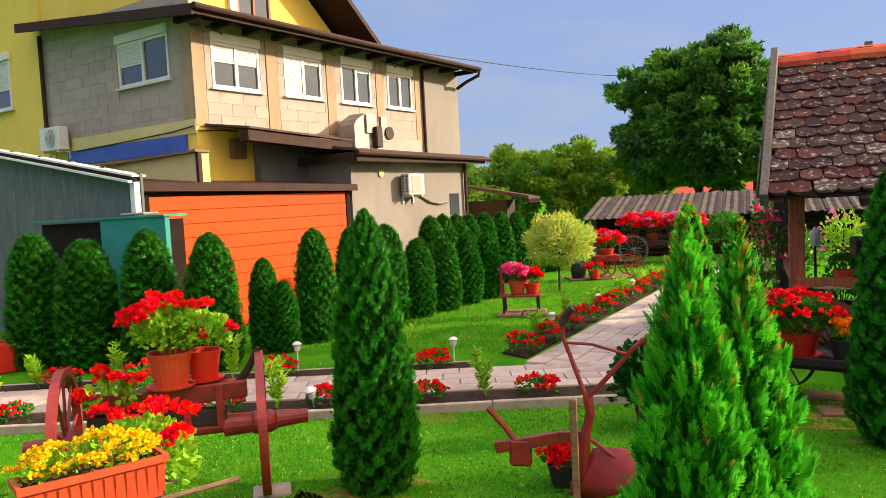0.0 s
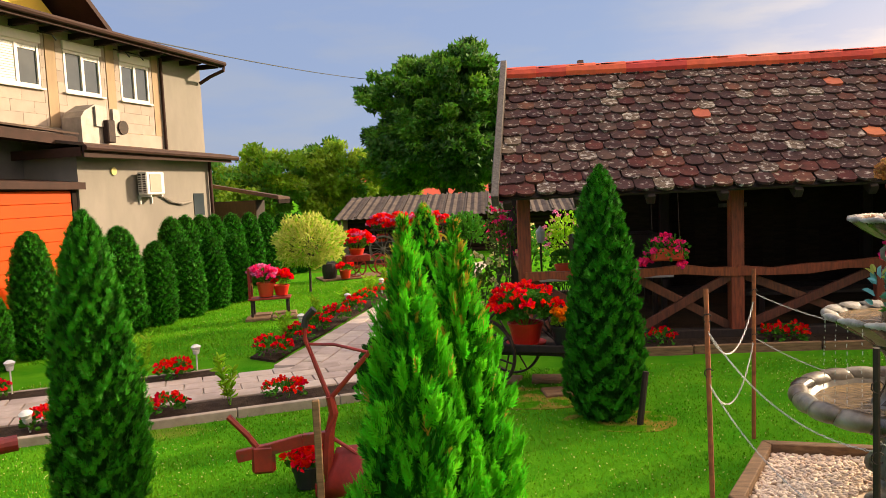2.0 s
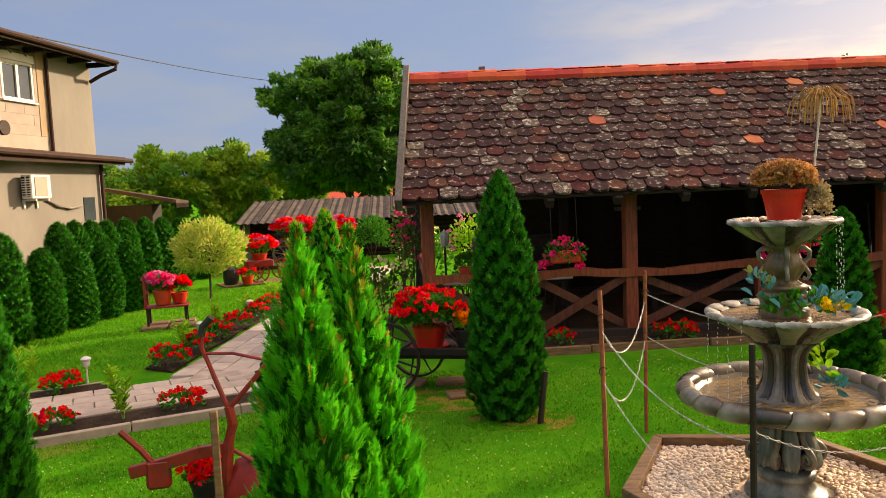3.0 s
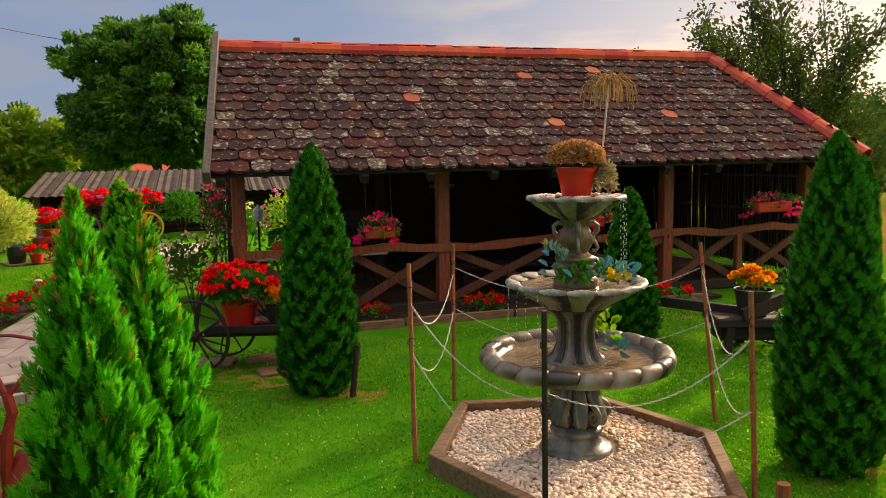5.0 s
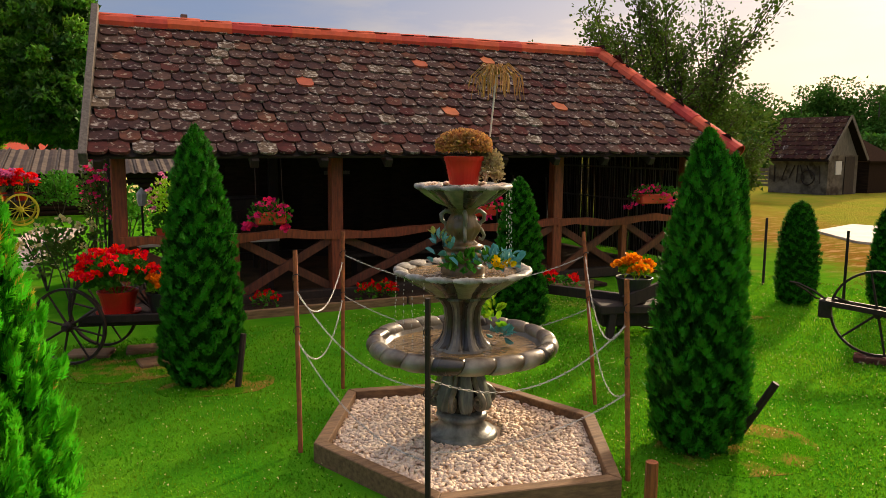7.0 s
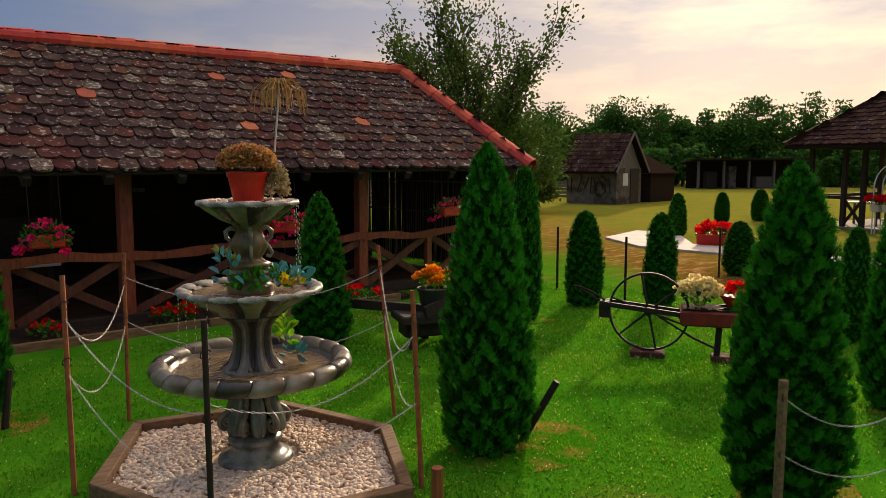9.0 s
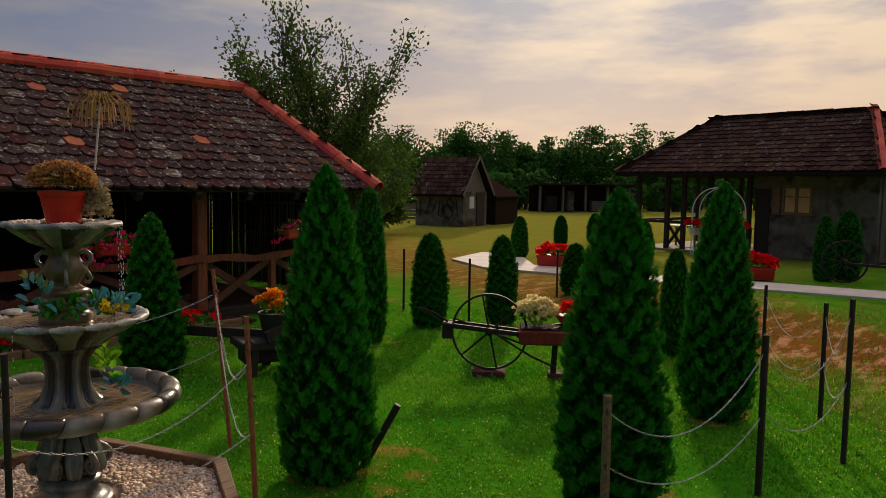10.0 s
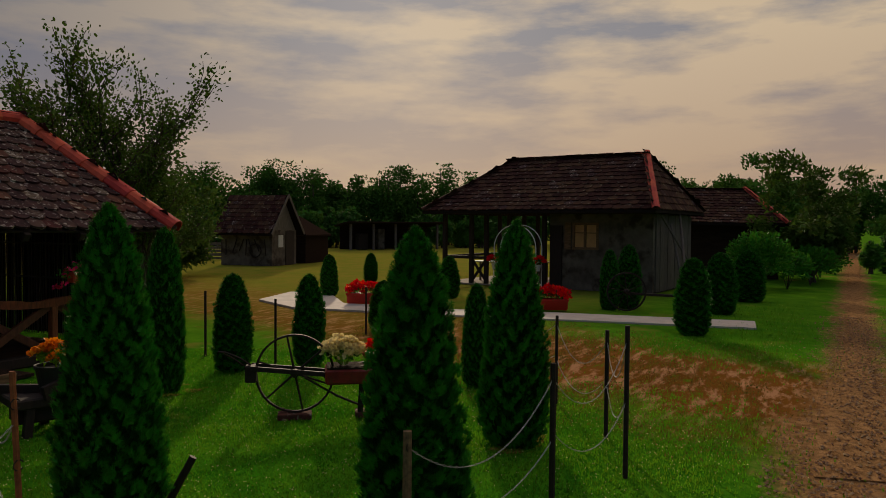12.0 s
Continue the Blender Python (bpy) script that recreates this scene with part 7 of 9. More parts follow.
woods("woods", [(-45, 62), (-25, 66), (0, 68), (20, 66), (34, 60)], 2.5, 4.0, 7.0, 420, LEAF_FAR, "far wood behind the houses", 9)
woods("hedge", [(40, -3.5), (46, -4.5), (56, -6.5)], 0.8, 0.8, 2.6, 120, LEAF_TREE, "scrubby green hedge beside the track", 11, 0.24)


# standard tree with a pale variegated ball crown
def topiary():
    nr = np.random.default_rng(17)
    t = thing("variegated_willow", pose(-3.94, 16.25, 0), "small willow standard with a cream and green ball crown", "ornamental tree")
    bm = bmesh.new()
    tube(bm, [(0, 0, -0.02), (0.01, 0.01, 0.35), (0, 0, 0.75)], 0.03, 7, 0.024)
    rg = random.Random(4)
    for k in range(26):
        a, e = rg.uniform(0, 6.28), rg.uniform(-0.1, 1.3)
        tube(bm, [(0, 0, 0.7), (0.3 * math.cos(a) * math.cos(e), 0.3 * math.sin(a) * math.cos(e), 0.85 + 0.25 * math.sin(e)), (0.62 * math.cos(a) * math.cos(e), 0.62 * math.sin(a) * math.cos(e), 0.95 + 0.5 * math.sin(e))], 0.012, 4, 0.004)
    part("trunk", bm, BARK, t)
    for n, mt in ((5200, LEAF_CREAM), (1500, LEAF_PALE)):
        d = nr.normal(0, 1, (n, 3))
        d /= np.linalg.norm(d, axis=1, keepdims=True)
        p = np.array((0, 0, 1.10)) + d * np.array((0.76, 0.76, 0.56)) * nr.uniform(0.62, 1.02, (n, 1)) * (1 + 0.08 * np.sin(d[:, :1] * 9) + 0.07 * np.sin(d[:, 2:] * 8))
        v, f = leaves(nr, p, d, 0.085, 0.35, 0.35, 0.5)
        tagged(mesh_part("crown", v.tolist(), f.tolist(), mt, t), kind="stuff")


topiary()


# ---- the farm buildings across the field ----
def hip_roof(parent, corners, ridge, tile_meshes, w, gauge, rng, name="roof_boarding"):
    """Boarding and tile courses on four slopes. corners: front-left, front-right, back-right, back-left eaves; ridge: left and right end."""
    fl, fr, br, bl = [Vector(c) for c in corners]
    ra, rb = [Vector(c) for c in ridge]
    for a, b, tops in ((fl, fr, (rb, ra)), (fr, br, (rb,)), (br, bl, (ra, rb)), (bl, fl, (ra,))):
        bm = bmesh.new()
        p = [a, b, *tops]
        up = [bm.verts.new(q) for q in p]
        lo = [bm.verts.new(q - Vector((0, 0, 0.08))) for q in p]
        bm.faces.new(up)
        bm.faces.new(lo[::-1])
        for i in range(len(p)):
            j = (i + 1) % len(p)
            bm.faces.new((lo[i], lo[j], up[j], up[i]))
        part(name, bm, SOFFIT, parent)
        al = (b - a).normalized()
        nrm = al.cross(tops[0] - a).normalized()
        u = nrm.cross(al)
        L, H = (b - a).length, (tops[0] - a).dot(u)
        xl = (tops[-1] - a).dot(al)
        xr = (tops[0] - a).dot(al)
        def inside(x, y, L=L, H=H, xl=xl, xr=xr):
            t = y / H
            return xl * t - 0.05 < x < L + (xr - L) * t + 0.05 and y < H - 0.03
        tile_slope(parent, a + nrm * 0.01, al, u, int(L / w) + 1, int(H / gauge) + 1, w, gauge, inside, rng, tile_meshes)


def caps(parent, cap, a, b, step, rng):
    a, b = Vector(a), Vector(b)
    d = b - a
    q = d.to_track_quat("Y", "Z").to_matrix().to_4x4()
    k = int(d.length / step)
    for i in range(k):
        share("ridge_tile", cap, parent, Matrix.Translation(a + d * i / k) @ q @ pose(0, 0, 0, 2 + rng.uniform(-1, 1), 0, 0))


def cap_mesh(parent, r, length, material):
    bm = bmesh.new()
    n = 5
    rings = [[bm.verts.new((rr * math.cos(math.pi * k / n), y, rr * 0.7 * math.sin(math.pi * k / n))) for k in range(n + 1)] for y, rr in ((0, r), (length, r * 0.82))]
    for k in range(n):
        bm.faces.new((rings[0][k], rings[0][k + 1], rings[1][k + 1], rings[1][k]))
    o = part("ridge_tile", bm, material, parent)
    o.location = (0, 0, -50)
    return o


FAR_TILES = [tile_mesh("tile", 0.30, 0.4, TILE_B, 20 + k) for k in range(3)] + [tile_mesh("tile", 0.30, 0.4, TILE, 25), tile_mesh("tile", 0.30, 0.4, TILE_B, 26)]


def build_pavilion():
    """Frame: x along the front towards the track, y away from the garden."""
    def frame_at(turn):
        e, nn = Vector((-math.sin(turn), -math.cos(turn), 0)), Vector((math.cos(turn), -math.sin(turn), 0))
        return Matrix(((e.x, nn.x, 0, 23.2), (e.y, nn.y, 0, 3.9), (0, 0, 1, 0), (0, 0, 0, 1)))
    m, m_back = frame_at(radians(6.2)), frame_at(radians(-8.6))
    rng = random.Random(9)
    p = thing("farmhouse", m, "low old farmhouse with a brown tiled hip roof and open porch", "farmhouse")
    hip_roof(p, ((-8.2, 0, 2.55), (0.05, 0, 2.58), (0.05, 6.0, 2.58), (-8.2, 6.0, 2.55)), ((-6.2, 3.0, 4.42), (-1.15, 3.0, 4.50)), FAR_TILES, 0.30, 0.26, rng)
    cap = cap_mesh(p, 0.13, 0.42, RIDGE)
    cap2 = cap_mesh(p, 0.12, 0.42, TILE_B)
    caps(p, cap, (0.08, -0.03, 2.62), (-1.15, 3.0, 4.53), 0.27, rng)
    caps(p, cap2, (-8.2, -0.03, 2.6), (-6.2, 3.0, 4.46), 0.34, rng)
    caps(p, cap2, (0.08, 6.03, 2.62), (-1.15, 3.0, 4.53), 0.34, rng)
    caps(p, cap2, (-6.2, 3.0, 4.46), (-1.15, 3.0, 4.53), 0.36, rng)
    cap.matrix_local = pose(-1.52, 3.0, 4.53, 0, 0, -90)
    cap2.matrix_local = pose(-6.25, 3.0, 4.46, 0, 0, -90)
    # closed right half
    for w in ((-3.75, -2.95, 1.0, 1.2, 0, 2.5), (-2.95, -2.05, 1.0, 1.2, 0, 1.32), (-2.95, -2.05, 1.0, 1.2, 2.2, 2.5), (-2.05, -0.3, 1.0, 1.2, 0, 2.5), (-0.5, -0.3, 1.2, 5.4, 0, 2.5), (-3.75, -3.55, 1.2, 5.4, 0, 2.5), (-3.55, -0.5, 5.2, 5.4, 0, 2.5)):
        part("wall", boxes(w), LIME, p, "patched old plaster wall")
    for i in range(10):
        y = 1.22 + i * 0.42
        part("board", boxes((-0.3, -0.26 + 0.012 * (i % 2), y, y + 0.405, 0.05, 2.45)), OLDWOOD, p)
    wn = new("window")
    wn.parent = p
    tagged(wn, "wooden window with panes coloured warm as if lit")
    part("frame", boxes((-2.95, -2.87, 0.97, 1.02, 1.32, 2.2), (-2.13, -2.05, 0.97, 1.02, 1.32, 2.2), (-2.55, -2.48, 0.965, 1.02, 1.4, 2.12), (-2.87, -2.13, 0.972, 1.02, 1.32, 1.4), (-2.87, -2.13, 0.972, 1.02, 2.12, 2.2)), FRAMEWOOD, wn)
    for x0, x1 in ((-2.87, -2.55), (-2.48, -2.13)):
        part("pane", boxes((x0, x1, 1.03, 1.04, 1.4, 2.12)), WINDOWGLOW, wn)
        part("bar", boxes((x0, x1, 1.0, 1.028, 1.85, 1.88)), FRAMEWOOD, wn)
    part("shutter", boxes((-3.2, -2.98, 0.93, 0.97, 1.32, 2.2)), FRAMEWOOD, p)
    part("door", boxes((-3.72, -3.3, 0.94, 0.998, 0.02, 2.1)), DARKWOOD, p)
    # porch
    for x in (-7.8, -6.7, -6.1, -5.2, -3.9):
        part("post", beam(bmesh.new(), (x, 0.9, 0), (x, 0.9, 2.5), 0.14, 0.14), DARKWOOD, p)
        part("post", beam(bmesh.new(), (x, 5.1, 0), (x, 5.1, 2.5), 0.14, 0.14), DARKWOOD, p)
    for z in (0.95,):
        part("rail", beam(bmesh.new(), (-7.8, 0.9, z), (-3.9, 0.9, z), 0.08, 0.10), DARKWOOD, p)
        part("rail", beam(bmesh.new(), (-7.8, 0.9, z), (-7.8, 5.1, z), 0.08, 0.10), DARKWOOD, p)
    for a, b in ((-6.7, -6.1), (-5.2, -3.9)):
        part("brace", beam(bmesh.new(), (a, 0.9, 0.1), (b, 0.9, 0.9), 0.05, 0.09), DARKWOOD, p)
        part("brace", beam(bmesh.new(), (a, 0.93, 0.9), (b, 0.93, 0.1), 0.05, 0.09), DARKWOOD, p)
    for y in (0.9, 5.1):
        part("plate", beam(bmesh.new(), (-8.0, y, 2.55), (-0.2, y, 2.55), 0.15, 0.15), DARKWOOD, p)
    part("porch_floor", boxes((-7.9, -3.78, 0.8, 5.3, 0.0, 0.05)), KERB, p)
    part("ceiling_board", boxes((-7.9, -0.3, 0.7, 5.4, 2.62, 2.65)), DARKWOOD, p)
    for x, y in ((-6.6, 2.0), (-5.2, 2.6)):
        t = thing("table", m @ pose(x, y, 0.05), "pale wooden table on the farmhouse porch", "table", "porch tables")
        part("tabletop", boxes((-0.6, 0.6, -0.35, 0.35, 0.70, 0.74)), WHITEMETAL, t)
        for sx in (-0.5, 0.5):
            for sy in (-0.28, 0.28):
                part("leg", boxes((sx - 0.03, sx + 0.03, sy - 0.03, sy + 0.03, 0, 0.70)), OLDWOOD, t)
    # leaning poles against the end wall
    for k, (x0, y0, x1, y1, z1) in enumerate(((0.9, 0.5, -0.1, 3.2, 2.7), (0.7, 1.0, -0.1, 2.2, 2.2), (1.0, 2.6, -0.15, 1.4, 2.4))):
        t = thing("pole", m @ pose(x0, y0, 0), "rough wooden pole leaning on the farmhouse", "pole", "leaning poles")
        part("shaft", rod(bmesh.new(), (0, 0, 0), (x1 - x0, y1 - y0, z1), 0.05, 0.035), OLDWOOD, t)
    # second roof behind
    q = thing("barn", m_back @ pose(0.6, 9.5, 0), "brown tiled barn roof behind the farmhouse", "barn")
    hip_roof(q, ((-1.5, 0, 2.3), (4.3, 0, 2.2), (4.3, 6.0, 2.2), (-1.5, 6.0, 2.3)), ((0.2, 3.0, 3.75), (2.9, 3.0, 3.72)), FAR_TILES, 0.30, 0.26, rng)
    c3 = cap_mesh(q, 0.13, 0.42, RIDGE)
    c3.matrix_local = pose(2.9, 3, 3.76)
    caps(q, c3, (4.3, 0, 2.24), (2.9, 3.0, 3.76), 0.3, rng)
    caps(q, c3, (-1.5, 0, 2.34), (0.2, 3.0, 3.79), 0.3, rng)
    part("wall", boxes((-1.2, 4.0, 0.5, 5.6, 0, 2.2)), LOG, q)
    # arch with hanging baskets on the porch front
    a = thing("garden_arch", m @ pose(-4.4, -0.3, 0), "thin white metal arch hung with red flowers", "arch")
    for dy in (0, 0.45):
        part("hoop", tube(bmesh.new(), [(-0.75 + 0.0, dy, 0)] + [(-0.75 * math.cos(t), dy, 1.35 + 0.75 * math.sin(t)) for t in np.linspace(0, math.pi, 15)] + [(0.75, dy, 0)], 0.018, 5), WHITEMETAL, a)
    rn = np.random.default_rng(2)
    for x in (-0.72, 0.72, -0.4):
        flower_pot(m @ pose(-4.4 + x, -0.2, 0.62), int(50 + 10 * x), WHITEMETAL, 0.16, 0.2, 0.26, 0.26, PETAL_RED, heads=26, head_r=0.06, petal_size=0.06, label="white basket of red geraniums by the arch", saucer=False, group="arch baskets", leaf_n=120)
        st = thing("plant_stand", m @ pose(-4.4 + x, -0.2, 0), "thin metal plant stand", "stand", "arch stands")
        part("shaft", rod(bmesh.new(), (0, 0, 0), (0, 0, 0.62), 0.02), WHITEMETAL, st)


# the panes' warm light is in this base colour; nothing shines behind them
WINDOWGLOW = mat("pane_with_painted_glow", (0.75, 0.42, 0.16), (0.55, 0.30, 0.12), scale=2, rough=0.3, bump=0)
build_pavilion()


def build_hut():
    m = pose(30.6, 24.6, 0, 0, 0, -83)
    rng = random.Random(19)
    h = thing("hut", m, "small old plastered hut with a tiled gable roof and tools", "hut")
    part("wall", boxes((-1.6, 1.3, -1.1, 1.2, 0, 1.75)), LIME, h, "stained lime plaster wall")
    for s in (-1, 1):
        a, b = Vector((-1.85, s * 1.55, 1.55)), Vector((1.55, s * 1.55, 1.55))
        if s > 0:
            a, b = b, a
        u = (Vector((a.x, 0, 3.45)) - a)
        H = u.length
        u.normalize()
        bm = bmesh.new()
        sloped_roof(bm, (tuple(a), tuple(b), (b.x, 0, 3.45), (a.x, 0, 3.45)), 0.07)
        part("roof_boarding", bm, SOFFIT, h)
        al = (b - a).normalized()
        tile_slope(h, a + al.cross(u) * 0.02, al, u, 12, int(H / 0.26), 0.30, 0.26, lambda x, y: 0.05 < x < 3.35, rng, FAR_TILES)
    bm = bmesh.new()
    v = [bm.verts.new(q) for q in ((1.3, -1.1, 1.75), (1.3, 1.1, 1.75), (1.3, 0, 3.3))]
    w = [bm.verts.new(q) for q in ((1.2, -1.1, 1.75), (1.2, 1.1, 1.75), (1.2, 0, 3.3))]
    bm.faces.new(v)
    bm.faces.new(w[::-1])
    for i in range(3):
        j = (i + 1) % 3
        bm.faces.new((w[i], w[j], v[j], v[i]))
    part("gable", bm, OLDWOOD, h, "grey boarded gable")
    for y in (-1.55, 1.55):
        part("barge_board", beam(bmesh.new(), (1.58, y, 1.55), (1.58, 0, 3.5), 0.03, 0.14), OLDWOOD, h, "pale barge board")
    part("window", boxes((1.3, 1.33, -0.55, -0.1, 0.9, 1.5)), SHUTTER, h)
    part("door", boxes((1.3, 1.34, 0.15, 0.9, 0, 1.7)), DARKWOOD, h)
    for k in range(7):
        x = -1.3 + 0.38 * k
        part("tool", rod(bmesh.new(), (x, -1.14, 0.5 + 0.1 * (k % 3)), (x + 0.3 * math.sin(k), -1.14, 1.3), 0.025, n=5), IRON, h)
    w_ = part("wheel", tube(bmesh.new(), [(0.4 + 0.32 * math.cos(a), -1.16, 0.75 + 0.32 * math.sin(a)) for a in np.linspace(0, 6.28, 17)], 0.03, 5), IRON, h)
    # lean-to on its far side
    l = thing("lean_to_shed", m @ pose(0.2, 2.9, 0), "low tiled lean-to beside the hut", "shed")
    bm = sloped_roof(bmesh.new(), ((-1.0, -1.2, 2.7), (1.4, -1.2, 1.5), (1.4, 1.6, 1.5), (-1.0, 1.6, 2.7)), 0.08)
    part("roof", bm, LOG, l)
    part("wall", boxes((-0.9, 1.25, -1.0, 1.5, 0, 1.45)), LOG, l)


build_hut()


def board_fence(a, b, h, n_rails, label, material=OLDWOOD):
    a, b = Vector(a), Vector(b)
    f = thing("fence", pose(0, 0, 0), label, "fence")
    L = (b - a).length
    k = max(2, int(L / 2.2))
    for i in range(k + 1):
        p = a.lerp(b, i / k)
        part("post", boxes((p.x - 0.05, p.x + 0.05, p.y - 0.05, p.y + 0.05, 0, h * 1.05)), material, f)
    for i in range(n_rails):
        z = h * (i + 0.5) / n_rails
        part("slat", beam(bmesh.new(), (a.x, a.y, z), (b.x, b.y, z), 0.03, h / n_rails * 0.8), material, f)


board_fence((20, 31), (33, 32.5), 1.3, 6, "low fence of grey horizontal boards")
board_fence((9, 24), (20, 31), 1.2, 5, "low fence of grey horizontal boards")
board_fence((26.5, 34.5), (33.2, 29.5), 1.0, 5, "low dark fence of old boards behind the hut")


def build_far_sheds():
    s = thing("open_shed", pose(54.5, 30.5, 0, 0, 0, -33), "low open shed of dark weathered boards", "shed")
    for k in range(5):
        part("post", boxes((-4 + k * 2, -3.85 + k * 2, -0.1, 0.1, 0, 2.1)), OLDWOOD, s)
    part("back_wall", boxes((-4, 4.2, 2.0, 2.1, 0, 2.0)), LOG, s)
    part("roof", sloped_roof(bmesh.new(), ((-4.4, -0.5, 2.3), (4.6, -0.5, 2.3), (4.6, 2.4, 1.95), (-4.4, 2.4, 1.95)), 0.1), LOG, s)
    for k, (x, w, hh) in enumerate(((-3, 0.9, 1.3), (-1.2, 0.6, 1.7), (1.0, 1.4, 0.9))):
        part("clutter", boxes((x, x + w, 0.6, 1.2, 0, hh), bevel=0.05), (DARKWOOD, LIME, OLDWOOD)[k], s)
    # long corrugated shed of logs behind the garden
    g = thing("log_shed", pose(0, 0, 0), "long low log shed with a weathered corrugated roof", "shed")
    x0, x1, yf = -5.1, 3.2, 25.1
    part("roof_sheet", corrugated(x0, x1, yf - 0.6, yf + 3.0, 1.27, 1.95), CORRUGATED, g, "weathered grey-brown corrugated sheets")
    for k in range(8):
        part("log", rod(bmesh.new(), (x0 + 0.3, yf, 0.08 + k * 0.155), (x1, yf, 0.08 + k * 0.155), 0.082, 0.076, 8), LOG, g)
    for x in (x0 + 0.3, -2.2, 0.5, x1):
        part("post", boxes((x - 0.08, x + 0.08, yf - 0.16, yf - 0.09, 0, 1.32)), OLDWOOD, g)
    part("back_wall", boxes((x0 + 0.3, x1, yf + 2.7, yf + 2.8, 0, 1.8)), LOG, g)
    for k in range(1, 12):
        part("batten", beam(bmesh.new(), (x0 + k * 0.72, yf - 0.58, 1.325), (x0 + k * 0.72, yf + 3.0, 1.995), 0.05, 0.03), DARKWOOD, g)
    # taupe roof beyond the house
    t = thing("outbuilding", HOUSE, "low outbuilding with a taupe sheet roof", "outbuilding")
    part("roof", sloped_roof(bmesh.new(), ((-10.4, 19.6, 2.15), (-10.4, 20.31, 2.11), (-13.0, 20.31, 2.60), (-13.0, 19.6, 2.65)), 0.10), ROOFSHEET, t)
    part("fascia", boxes((-10.44, -10.40, 19.6, 20.31, 1.93, 2.05)), SOFFIT, t)
    part("wall", boxes((-12.9, -11.2, 19.7, 20.21, 0, 2.05)), DARKWOOD, t)
    # far house with a red roof behind the big tree
    r = thing("house", pose(-5.0, 60, 0), "distant house with a bright red tiled roof", "house")
    part("wall", boxes((-7, 7, 0, 7, 0, 1.7)), RENDER, r)
    for s_ in (0, 1):
        y = -0.6 if s_ == 0 else 7.6
        part("roof", sloped_roof(bmesh.new(), ((-7.8, y, 1.5), (7.8, y, 1.5), (7.8, 3.5, 3.5), (-7.8, 3.5, 3.5)), 0.12), REDROOF, r)
    w = thing("overhead_wire", pose(0, 0, 0), "thin black overhead wire to the house", "wire")
    a, b = Vector((-9.0, 17.9, 6.28)), Vector((-5.6, 59.4, 10.65))
    part("wire", tube(bmesh.new(), [a.lerp(b, i / 14) - Vector((0, 0, 1.3 * (i / 14) * (1 - i / 14))) for i in range(15)], 0.018, 5), CABLE, w)
    p = thing("utility_pole", pose(-5.6, 59.5, 0), "plain wooden utility pole", "pole")
    part("shaft", rod(bmesh.new(), (0, 0, 0), (0, 0, 10.8), 0.14, 0.1), OLDWOOD, p)


def corrugated(x0, x1, y0, y1, z0, z1):
    bm = bmesh.new()
    n = int((x1 - x0) / 0.06)
    a = [bm.verts.new((x0 + (x1 - x0) * i / n, y0, z0 + 0.02 * math.sin(i * 1.57))) for i in range(n + 1)]
    b = [bm.verts.new((x0 + (x1 - x0) * i / n, y1, z1 + 0.02 * math.sin(i * 1.57))) for i in range(n + 1)]
    for i in range(n):
        bm.faces.new((a[i], a[i + 1], b[i + 1], b[i]))
    g = bmesh.ops.extrude_face_region(bm, geom=bm.faces[:])
    bmesh.ops.translate(bm, vec=(0, 0, -0.012), verts=[v for v in g["geom"] if isinstance(v, bmesh.types.BMVert)])
    bmesh.ops.recalc_face_normals(bm, faces=bm.faces)
    return bm


build_far_sheds()

# ---- garden things ----
def spoked_wheel(name, parent, centre, axis, r, n, material, rim=0.02, width=0.035, hub=0.05, hub_len=0.16, solid_rim=True):
    """A cart wheel: flat rim, spokes and hub. axis: its axle's direction."""
    q = Vector(axis).to_track_quat("Z", "Y").to_matrix().to_4x4()
    m = Matrix.Translation(centre) @ q
    w = new(name)
    w.parent = parent
    w.matrix_local = m
    bm = bmesh.new()
    k = 40
    rings = [[bm.verts.new((rr * math.cos(2 * math.pi * i / k), rr * math.sin(2 * math.pi * i / k), z)) for i in range(k)] for rr, z in ((r, -width / 2), (r, width / 2), (r - rim, width / 2), (r - rim, -width / 2))]
    for a, b in zip(rings, rings[1:] + rings[:1]):
        for i in range(k):
            bm.faces.new((a[i], a[(i + 1) % k], b[(i + 1) % k], b[i]))
    bmesh.ops.recalc_face_normals(bm, faces=bm.faces)
    part("rim", bm, material, w)
    for i in range(n):
        a = 2 * math.pi * (i + 0.3) / n
        part("spoke", rod(bmesh.new(), (hub * 0.8 * math.cos(a), hub * 0.8 * math.sin(a), 0), ((r - rim) * math.cos(a), (r - rim) * math.sin(a), 0), 0.013, 0.010, 6), material, w)
    part("hub", lathe([(hub * 0.6, -hub_len / 2), (hub * 0.7, -hub_len * 0.3), (hub, -hub_len * 0.18), (hub, hub_len * 0.18), (hub * 0.7, hub_len * 0.3), (hub * 0.6, hub_len / 2)], 14), material, w)
    return w


